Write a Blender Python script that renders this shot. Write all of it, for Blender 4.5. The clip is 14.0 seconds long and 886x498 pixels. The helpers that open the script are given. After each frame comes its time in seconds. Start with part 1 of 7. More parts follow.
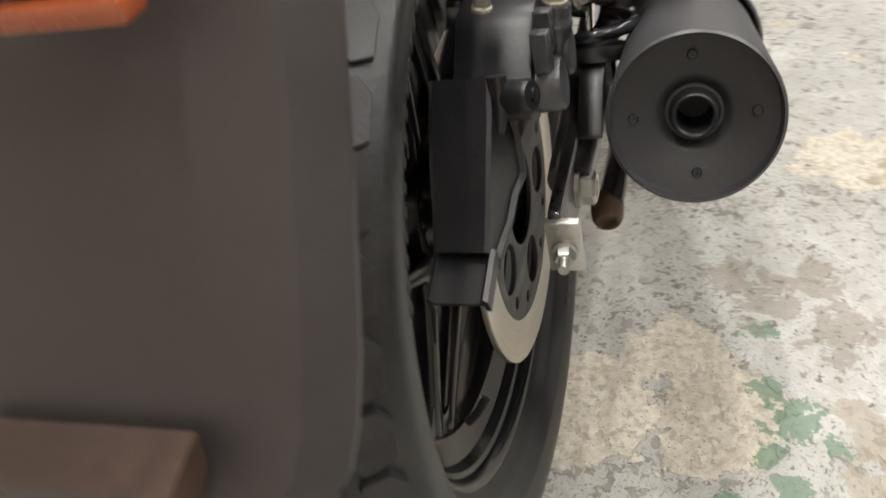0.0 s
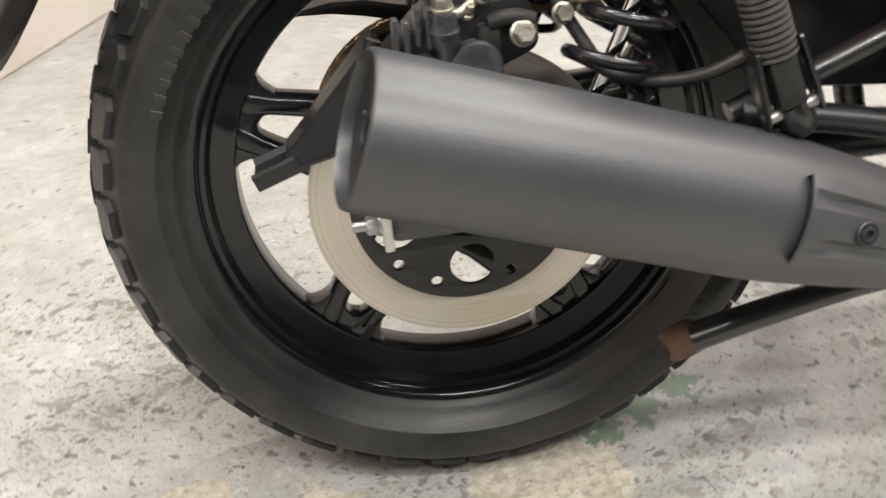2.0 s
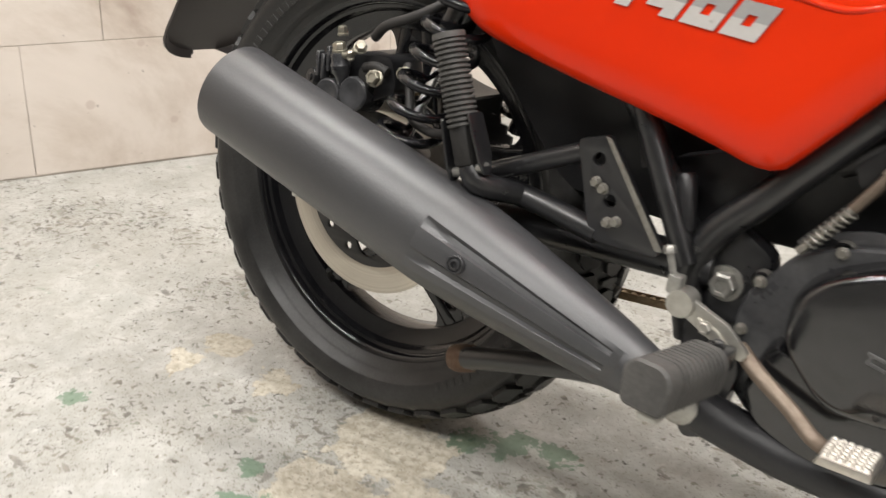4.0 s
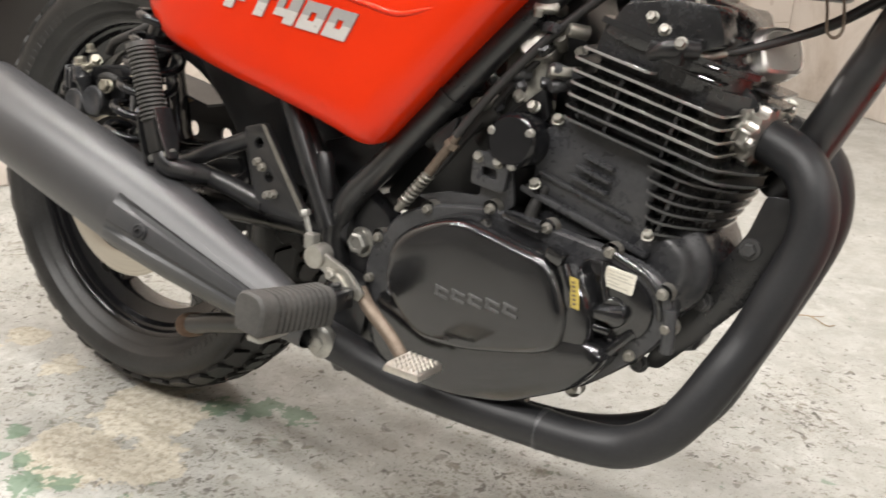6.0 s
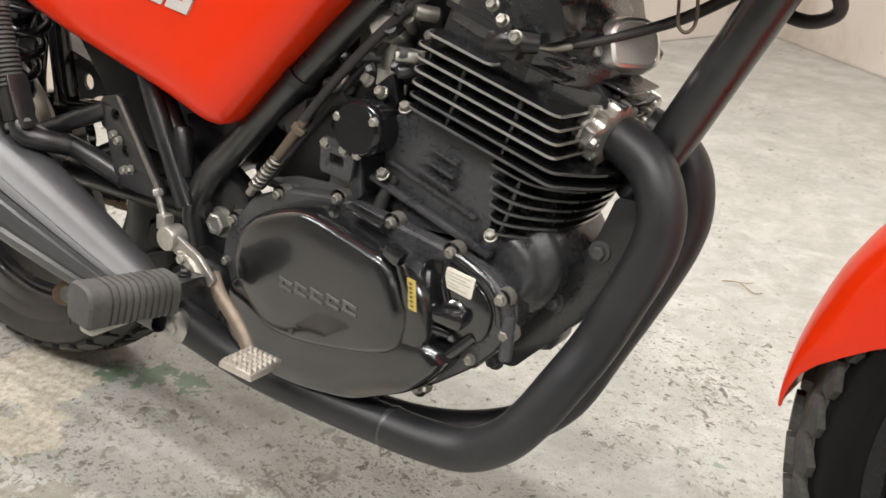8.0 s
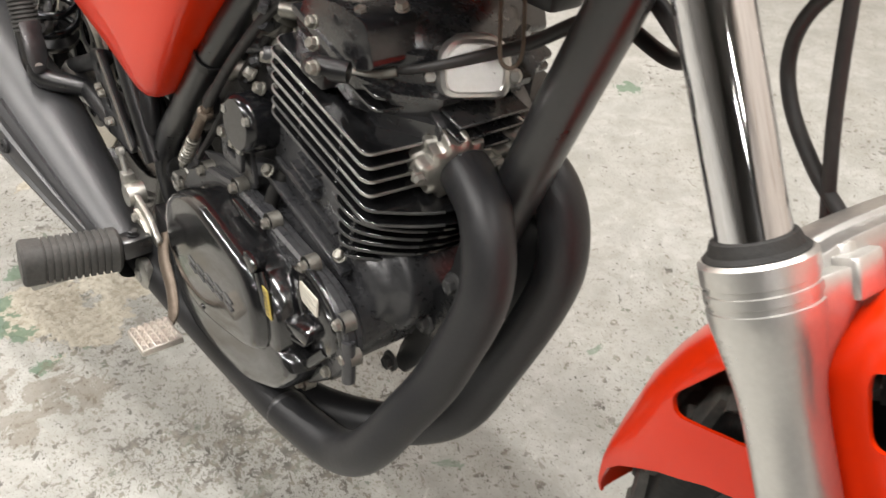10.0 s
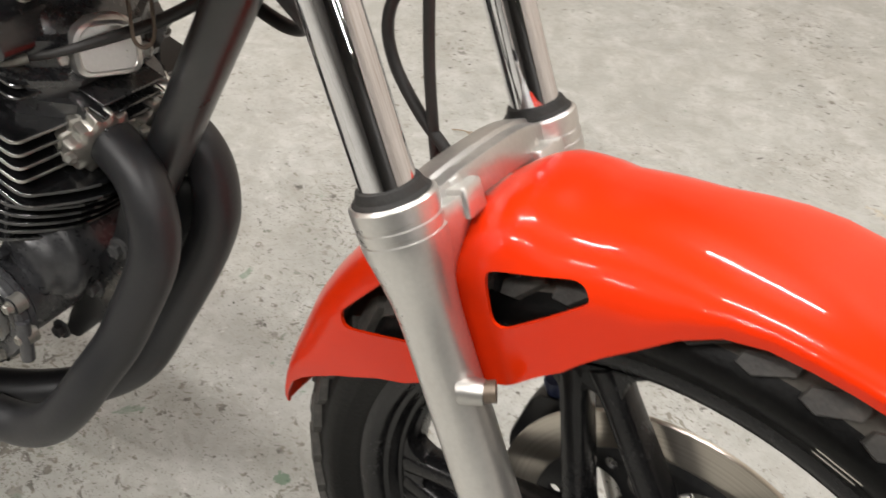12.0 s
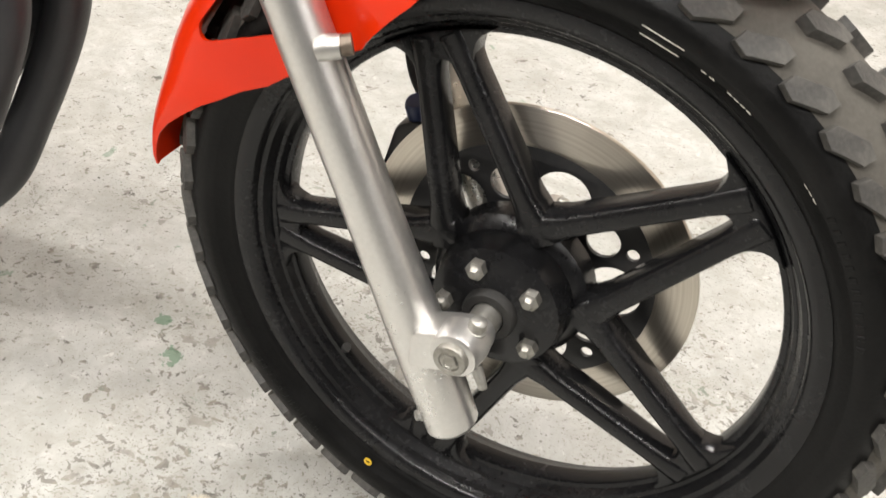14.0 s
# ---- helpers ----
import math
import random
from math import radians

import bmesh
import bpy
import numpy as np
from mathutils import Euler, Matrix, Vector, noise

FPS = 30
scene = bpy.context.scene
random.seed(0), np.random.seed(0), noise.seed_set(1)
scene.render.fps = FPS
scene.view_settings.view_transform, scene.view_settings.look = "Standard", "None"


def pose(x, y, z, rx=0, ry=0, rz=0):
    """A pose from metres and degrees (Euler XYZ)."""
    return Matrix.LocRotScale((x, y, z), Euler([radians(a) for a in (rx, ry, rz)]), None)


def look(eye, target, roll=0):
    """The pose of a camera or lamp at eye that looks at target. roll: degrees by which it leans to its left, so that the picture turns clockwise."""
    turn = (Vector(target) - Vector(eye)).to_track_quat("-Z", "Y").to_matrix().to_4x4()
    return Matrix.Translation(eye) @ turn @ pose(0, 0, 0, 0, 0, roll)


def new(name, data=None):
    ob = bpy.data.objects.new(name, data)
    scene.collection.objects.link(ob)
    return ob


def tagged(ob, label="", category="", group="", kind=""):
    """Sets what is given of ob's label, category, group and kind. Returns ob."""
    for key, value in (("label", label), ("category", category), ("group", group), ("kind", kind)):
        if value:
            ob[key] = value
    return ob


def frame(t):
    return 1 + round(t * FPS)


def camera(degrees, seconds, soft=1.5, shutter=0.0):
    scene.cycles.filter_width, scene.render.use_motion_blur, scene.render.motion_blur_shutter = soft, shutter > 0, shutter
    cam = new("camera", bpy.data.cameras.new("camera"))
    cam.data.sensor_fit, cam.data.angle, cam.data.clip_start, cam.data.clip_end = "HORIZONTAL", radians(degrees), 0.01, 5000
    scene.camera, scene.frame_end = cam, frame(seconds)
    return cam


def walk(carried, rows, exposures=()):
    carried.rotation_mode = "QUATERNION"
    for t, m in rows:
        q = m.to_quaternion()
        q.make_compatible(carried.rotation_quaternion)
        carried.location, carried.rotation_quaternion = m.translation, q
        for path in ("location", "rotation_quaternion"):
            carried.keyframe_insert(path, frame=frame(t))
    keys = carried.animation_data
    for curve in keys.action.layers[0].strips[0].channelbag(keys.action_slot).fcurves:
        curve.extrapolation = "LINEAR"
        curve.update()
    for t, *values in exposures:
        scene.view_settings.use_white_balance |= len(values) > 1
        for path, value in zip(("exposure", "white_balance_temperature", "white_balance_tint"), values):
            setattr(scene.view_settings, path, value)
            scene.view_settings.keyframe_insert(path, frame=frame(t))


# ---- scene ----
cam = camera(50.30, 14.0, soft=1.5, shutter=0.5)
PATH = [
    (0, (-0.6239, -0.2083, 0.7848), (0.4935, 0.1858, -0.1351), -6.83),
    (0.5, (-0.5718, -0.3594, 0.7447), (0.4009, 0.3316, -0.1644), -5.58),
    (1, (-0.4355, -0.5148, 0.7454), (0.2950, 0.4649, -0.1245), -5.72),
    (1.5, (-0.2690, -0.6889, 0.7516), (0.1604, 0.4766, -0.0895), -4.73),
    (2, (-0.0936, -0.7766, 0.7438), (0.0339, 0.4780, -0.0683), -2.25),
    (2.2, (0.0026, -0.7896, 0.7351), (0.0083, 0.4849, -0.0559), -0.86),
    (4.3, (0.8606, -0.9311, 0.7535), (-0.0045, 0.1459, 0.1689), 2.36),
    (4.5, (0.9224, -0.9447, 0.7525), (0.0493, 0.1281, 0.1722), 2.12),
    (5, (1.0433, -0.9622, 0.7490), (0.1685, 0.1168, 0.1829), 1.70),
    (5.5, (1.1147, -0.9325, 0.7538), (0.2776, 0.1873, 0.2104), 2.01),
    (6, (1.1456, -0.8890, 0.7574), (0.3540, 0.2697, 0.2275), 2.42),
    (6.5, (1.1621, -0.8567, 0.7598), (0.4098, 0.3308, 0.2365), 2.74),
    (7, (1.1742, -0.8507, 0.7622), (0.4390, 0.3404, 0.2230), 2.96),
    (7.5, (1.2036, -0.8216, 0.7907), (0.4634, 0.3514, 0.2194), 3.29),
    (7.7, (1.2116, -0.7958, 0.7977), (0.4754, 0.3639, 0.1953), 3.63),
    (9.8, (1.4086, -0.3778, 0.9433), (0.4058, 0.3104, 0.0654), -1.93),
    (10, (1.4203, -0.3650, 0.9458), (0.4195, 0.3079, 0.0537), -2.36),
    (10.5, (1.4363, -0.3202, 0.9703), (0.5242, 0.3957, 0.0186), -1.92),
    (11, (1.4409, -0.3077, 1.0095), (0.6753, 0.5133, 0.0146), 0.44),
    (11.5, (1.4373, -0.3592, 1.0353), (0.8140, 0.5635, 0.0302), 3.56),
    (12, (1.4398, -0.4300, 1.0338), (0.9380, 0.5744, 0.0391), 6.54),
    (12.5, (1.4662, -0.4678, 1.0159), (1.0473, 0.5913, 0.0398), 8.16),
    (13, (1.5039, -0.5133, 0.9580), (1.1483, 0.5749, -0.0112), 8.82),
    (13.5, (1.5233, -0.5534, 0.9032), (1.1954, 0.5407, -0.0692), 8.32),
    (14, (1.5475, -0.5829, 0.8733), (1.2102, 0.5167, -0.0896), 7.40),
]
walk(cam, [(t, look(eye, target, roll)) for t, eye, target, roll in PATH],
     [(0, -0.2), (1, 0.26), (2, 0.18), (4.3, -0.05), (6.5, 0.15), (7.7, 0.12), (9.8, -0.02), (11, -0.24), (12.5, -0.33), (13.2, -0.02), (14, 0.24)])

LEAN, YAW, AXLE_Z, STEER = -5.5, 1.1, 0.3210, -5.891

# ---- light ----
world = bpy.data.worlds.new("world")
scene.world = world
world.use_nodes = True
world.node_tree.nodes["Background"].inputs[0].default_value = (0.75, 0.8, 0.9, 1)
world.node_tree.nodes["Background"].inputs[1].default_value = 0.05

CEIL = 2.75
# Unseen battens: (0.3, -2.1) added to fill near side, last two streak chrome
TUBES = [(-0.5, 0.1), (-0.8, -1.3), (1.2, 1.4), (0.3, -2.1), (1.2, -0.1), (1.2, -1.6), (2.9, 0.2), (2.9, -1.4), (5.5, -1.7), (6.2, -3.2)]
TUBE_POWER, TUBE_TURN = 38.0, 8.0


def tube_lamp(x, y):
    data = bpy.data.lights.new("fluorescent_lamp", "AREA")
    data.shape, data.size, data.size_y = "RECTANGLE", 1.2, 0.07
    data.energy, data.color = TUBE_POWER * (0.7 if x > 2 else 1.0), (1.0, 0.965, 0.925)
    ob = new("fluorescent_lamp", data)
    ob.matrix_world = pose(x, y, CEIL - 0.125, 0, 0, TUBE_TURN)
    return ob


for tx, ty in TUBES:
    tube_lamp(tx, ty)


# ---- materials ----
def nodes_of(name):
    m = bpy.data.materials.new(name)
    m.use_nodes = True
    nt = m.node_tree
    return m, nt, nt.nodes["Principled BSDF"]


def link(nt, a, b):
    nt.links.new(a, b)


def noise_node(nt, scale, detail=6.0, rough=0.6, coords=None, distort=0.0):
    n = nt.nodes.new("ShaderNodeTexNoise")
    n.inputs["Scale"].default_value, n.inputs["Detail"].default_value = scale, detail
    n.inputs["Roughness"].default_value, n.inputs["Distortion"].default_value = rough, distort
    if coords is not None:
        link(nt, coords, n.inputs["Vector"])
    return n


def ramp_node(nt, fac, stops):
    r = nt.nodes.new("ShaderNodeValToRGB")
    e = r.color_ramp.elements
    while len(e) < len(stops):
        e.new(0.5)
    for el, (p, c) in zip(e, stops):
        el.position = p
        el.color = c if len(c) == 4 else (*c, 1)
    link(nt, fac, r.inputs[0])
    return r


def mix_node(nt, fac, a, b, blend="MIX"):
    m = nt.nodes.new("ShaderNodeMix")
    m.data_type, m.blend_type = "RGBA", blend
    for sock, v in ((m.inputs["Factor"], fac), (m.inputs["A"], a), (m.inputs["B"], b)):
        if isinstance(v, (int, float)):
            sock.default_value = v
        elif isinstance(v, tuple):
            sock.default_value = v if len(v) == 4 else (*v, 1)
        else:
            link(nt, v, sock)
    return m.outputs["Result"]


def math_node(nt, op, a, b=0.0, clamp=False):
    m = nt.nodes.new("ShaderNodeMath")
    m.operation, m.use_clamp = op, clamp
    for sock, v in zip(m.inputs, (a, b)):
        if isinstance(v, (int, float)):
            sock.default_value = v
        else:
            link(nt, v, sock)
    return m.outputs[0]


def coords_of(nt):
    return nt.nodes.new("ShaderNodeTexCoord").outputs["Object"]


def surface(name, base, worn, rough=0.5, metal=0.0, fine=180.0, broad=9.0, bump=0.15, coat=0.0, spread=0.12, amount=0.55, spec=0.5):
    """A painted, cast or moulded surface: two scales of mottling in colour, gloss and relief."""
    m, nt, b = nodes_of(name)
    co = coords_of(nt)
    n1, n2 = noise_node(nt, broad, 5, 0.6, co), noise_node(nt, fine, 4, 0.6, co)
    f = math_node(nt, "MULTIPLY_ADD", n1.outputs[0], 0.65)
    nt.nodes[-1].inputs[2].default_value = 0.0
    mixf = math_node(nt, "ADD", f, math_node(nt, "MULTIPLY", n2.outputs[0], 0.35))
    r = ramp_node(nt, mixf, [(0.42, (*base, 1)), (0.62, tuple(base[i] * (1 - amount) + worn[i] * amount for i in range(3))), (0.78, worn)])
    link(nt, r.outputs[0], b.inputs["Base Color"])
    rr = nt.nodes.new("ShaderNodeMapRange")
    link(nt, mixf, rr.inputs[0])
    rr.inputs[1].default_value, rr.inputs[2].default_value = 0.3, 0.7
    rr.inputs[3].default_value, rr.inputs[4].default_value = max(rough - spread, 0.02), min(rough + spread, 1)
    link(nt, rr.outputs[0], b.inputs["Roughness"])
    b.inputs["Metallic"].default_value = metal
    b.inputs["Coat Weight"].default_value = coat
    b.inputs["Coat Roughness"].default_value = 0.06
    b.inputs["Specular IOR Level"].default_value = spec
    if bump:
        bn = nt.nodes.new("ShaderNodeBump")
        bn.inputs["Strength"].default_value, bn.inputs["Distance"].default_value = bump, 0.002
        link(nt, n2.outputs[0], bn.inputs["Height"])
        link(nt, bn.outputs[0], b.inputs["Normal"])
    return m


M_MUFFLER = surface("heat_paint", (0.042, 0.0425, 0.0455), (0.062, 0.0625, 0.066), 0.43, 0.25, 320, 7, 0.12, spread=0.06, spec=1.0)
M_FLAP = surface("dusty_plastic", (0.028, 0.0235, 0.0225), (0.043, 0.037, 0.035), 0.42, 0.0, 300, 6, 0.1, spread=0.08)
M_PIPE = surface("pipe_paint", (0.019, 0.0195, 0.0215), (0.033, 0.033, 0.035), 0.46, 0.15, 260, 8, 0.12, spread=0.08)
M_GLOSS = surface("black_gloss", (0.0058, 0.0060, 0.0070), (0.012, 0.012, 0.0138), 0.19, 0.0, 160, 10, 0.10, coat=0.25, spread=0.08, spec=0.42)
M_ENGINE = surface("engine_paint", (0.0092, 0.0095, 0.0108), (0.025, 0.0253, 0.0265), 0.26, 0.0, 220, 12, 0.08, coat=0.25, spread=0.10, spec=0.8)
M_COVER = surface("cover_paint", (0.0062, 0.0063, 0.0070), (0.014, 0.0142, 0.0150), 0.17, 0.0, 220, 12, 0.05, coat=0.5, spread=0.08, spec=0.8)
M_GRIP = surface("worn_grip_rubber", (0.050, 0.049, 0.047), (0.115, 0.111, 0.104), 0.58, 0.0, 260, 18, 0.3, spread=0.1, spec=0.4)
M_CASE = surface("crankcase_paint", (0.032, 0.0325, 0.0355), (0.080, 0.0805, 0.0820), 0.31, 0.0, 160, 14, 0.22, spread=0.12, spec=0.6)
M_FRAME = surface("frame_paint", (0.0085, 0.0087, 0.0098), (0.020, 0.0200, 0.0208), 0.33, 0.0, 140, 12, 0.10, coat=0.15, spread=0.12, spec=0.75)
M_PLASTIC = surface("black_plastic", (0.008, 0.008, 0.009), (0.018, 0.018, 0.019), 0.36, 0.0, 300, 9, 0.12, spread=0.1)
M_RUBBER = surface("rubber", (0.014, 0.0135, 0.013), (0.038, 0.036, 0.033), 0.62, 0.0, 260, 12, 0.3, spread=0.1, spec=0.35)
M_TYRE = surface("tyre_rubber", (0.0155, 0.0153, 0.0152), (0.044, 0.043, 0.041), 0.40, 0.0, 300, 14, 0.16, spread=0.12, spec=0.42)
M_TYRE_DARK = surface("black_tyre_wall", (0.003, 0.003, 0.003), (0.010, 0.0097, 0.0093), 0.40, 0.0, 300, 16, 0.2, spread=0.12, spec=0.15)
M_TREAD = surface("dusty_tread", (0.046, 0.044, 0.041), (0.125, 0.118, 0.104), 0.52, 0.0, 240, 22, 0.4, spread=0.1, spec=0.3)
M_WHEEL = surface("satin_wheel_paint", (0.0065, 0.0065, 0.007), (0.016, 0.016, 0.017), 0.24, 0.0, 200, 14, 0.12, spread=0.09, spec=0.28)
M_BRASS = surface("passivated_bolt", (0.38, 0.36, 0.30), (0.23, 0.205, 0.16), 0.4, 0.85, 260, 40, 0.25, spread=0.14)
M_HOSE = surface("hose_rubber", (0.016, 0.015, 0.015), (0.035, 0.033, 0.031), 0.5, 0.0, 220, 14, 0.1, spread=0.1)
M_CHROME = surface("chrome", (0.80, 0.80, 0.82), (0.68, 0.68, 0.70), 0.05, 1.0, 60, 6, 0.0, spread=0.03)
M_ALLOY = surface("brushed_alloy", (0.68, 0.67, 0.65), (0.56, 0.55, 0.53), 0.31, 0.9, 260, 8, 0.1, spread=0.08)
M_BRACE = surface("cast_brace", (0.54, 0.53, 0.51), (0.42, 0.41, 0.39), 0.36, 0.9, 260, 10, 0.15, spread=0.08)
M_CAST = surface("cast_alloy", (0.55, 0.54, 0.50), (0.36, 0.34, 0.30), 0.36, 0.9, 160, 22, 0.3, spread=0.12)
M_ZINC = surface("zinc_bolt", (0.44, 0.435, 0.41), (0.27, 0.255, 0.22), 0.42, 0.85, 260, 40, 0.25, spread=0.14)
M_STUD = surface("dull_bolt", (0.34, 0.33, 0.30), (0.18, 0.165, 0.135), 0.42, 0.8, 260, 40, 0.25, spread=0.14)
M_RUSTY = surface("rusty_steel", (0.13, 0.085, 0.055), (0.085, 0.035, 0.017), 0.7, 0.1, 300, 45, 0.5, spread=0.15)
M_CHAIN = surface("chain_steel", (0.32, 0.24, 0.15), (0.15, 0.095, 0.05), 0.5, 0.6, 400, 60, 0.4, spread=0.15)
M_PEDAL = surface("pedal_steel", (0.66, 0.63, 0.58), (0.42, 0.37, 0.31), 0.36, 0.9, 260, 40, 0.3, spread=0.12)
M_ARM = surface("tarnished_steel", (0.17, 0.135, 0.105), (0.10, 0.075, 0.055), 0.45, 0.6, 260, 30, 0.25, spread=0.12)
M_FIN = surface("bare_fin_edge", (0.54, 0.535, 0.52), (0.32, 0.315, 0.30), 0.38, 0.85, 220, 30, 0.15, spread=0.1)
M_CARRIER = surface("disc_carrier_paint", (0.020, 0.020, 0.021), (0.045, 0.043, 0.040), 0.5, 0.1, 200, 20, 0.15)
M_WHITE = surface("paper_sticker", (0.72, 0.69, 0.60), (0.50, 0.46, 0.38), 0.55, 0.0, 300, 60, 0.05)
M_YELLOW = surface("yellow_sticker", (0.52, 0.40, 0.09), (0.42, 0.33, 0.10), 0.5, 0.0, 300, 60, 0.05)
M_SILVER = surface("silver_decal", (0.62, 0.60, 0.58), (0.50, 0.49, 0.47), 0.35, 0.3, 200, 20, 0.0)
M_GREY = surface("grey_decal", (0.36, 0.355, 0.35), (0.30, 0.295, 0.29), 0.38, 0.2, 200, 20, 0.0)
M_PRINT = surface("faded_print", (0.40, 0.38, 0.33), (0.50, 0.47, 0.40), 0.55, 0.0, 300, 60, 0.0)
M_LETTER = surface("worn_letter", (0.075, 0.075, 0.076), (0.13, 0.128, 0.125), 0.36, 0.2, 300, 60, 0.1)
M_ORANGE = surface("amber_lens", (0.95, 0.27, 0.008), (0.90, 0.20, 0.004), 0.2, 0.0, 120, 20, 0.1, coat=0.25, spec=0.2)
M_BRACKET = surface("faded_brown_plastic", (0.040, 0.027, 0.022), (0.085, 0.044, 0.028), 0.36, 0.0, 200, 14, 0.1, spread=0.1)
M_REFLECT = surface("red_lens", (0.27, 0.065, 0.022), (0.20, 0.045, 0.016), 0.25, 0.0, 120, 20, 0.1, coat=0.5)
M_DUST = surface("rubber_scuff", (0.082, 0.075, 0.063), (0.048, 0.044, 0.037), 0.8, 0.0, 300, 30, 0.2)
M_YDOT = surface("yellow_paint_dot", (0.75, 0.48, 0.03), (0.6, 0.36, 0.02), 0.5, 0.0, 200, 30, 0.0)
M_BLUE = surface("blue_cap", (0.02, 0.035, 0.11), (0.02, 0.03, 0.08), 0.4, 0.0, 200, 30, 0.0)
M_TUBE = surface("lamp_housing", (0.75, 0.75, 0.73), (0.66, 0.66, 0.63), 0.5, 0.0, 100, 6, 0.0)


def red_paint():
    m, nt, b = nodes_of("red_paint")
    co = coords_of(nt)
    n1, n2 = noise_node(nt, 6, 4, 0.5, co), noise_node(nt, 900, 2, 0.5, co)
    r = ramp_node(nt, n1.outputs[0], [(0.35, (0.62, 0.023, 0.0016)), (0.7, (0.68, 0.028, 0.002))])
    link(nt, r.outputs[0], b.inputs["Base Color"])
    b.inputs["Roughness"].default_value = 0.30
    b.inputs["Specular IOR Level"].default_value = 0.09
    b.inputs["Coat Weight"].default_value, b.inputs["Coat Roughness"].default_value = 0.42, 0.04
    bn = nt.nodes.new("ShaderNodeBump")
    bn.inputs["Strength"].default_value, bn.inputs["Distance"].default_value = 0.02, 0.0006
    link(nt, n2.outputs[0], bn.inputs["Height"])
    link(nt, bn.outputs[0], b.inputs["Normal"])
    return m


M_RED = red_paint()


def disc_steel():
    """Brake ring: concentric fine turning marks round the object's y axis."""
    m, nt, b = nodes_of("brake_disc_steel")
    co = coords_of(nt)
    sep = nt.nodes.new("ShaderNodeSeparateXYZ")
    link(nt, co, sep.inputs[0])
    rad = math_node(nt, "SQRT", math_node(nt, "ADD", math_node(nt, "POWER", sep.outputs[0], 2.0), math_node(nt, "POWER", sep.outputs[2], 2.0)))
    comb = nt.nodes.new("ShaderNodeCombineXYZ")
    link(nt, rad, comb.inputs[0])
    n1 = noise_node(nt, 420, 4, 0.7, comb.outputs[0])
    n2 = noise_node(nt, 25, 5, 0.6, co)
    c = ramp_node(nt, n1.outputs[0], [(0.34, (0.47, 0.43, 0.37)), (0.5, (0.57, 0.53, 0.465)), (0.66, (0.66, 0.625, 0.56))])
    d = mix_node(nt, math_node(nt, "MULTIPLY", n2.outputs[0], 0.35), c.outputs[0], (0.36, 0.31, 0.25))
    link(nt, d, b.inputs["Base Color"])
    b.inputs["Metallic"].default_value, b.inputs["Roughness"].default_value = 0.92, 0.30
    b.inputs["Anisotropic"].default_value = 0.75
    b.inputs["Anisotropic Rotation"].default_value = 0.25
    tang = nt.nodes.new("ShaderNodeTangent")
    tang.direction_type, tang.axis = "RADIAL", "Y"
    link(nt, tang.outputs[0], b.inputs["Tangent"])
    bn = nt.nodes.new("ShaderNodeBump")
    bn.inputs["Strength"].default_value, bn.inputs["Distance"].default_value = 0.15, 0.0005
    link(nt, n1.outputs[0], bn.inputs["Height"])
    link(nt, bn.outputs[0], b.inputs["Normal"])
    return m


M_DISC = disc_steel()


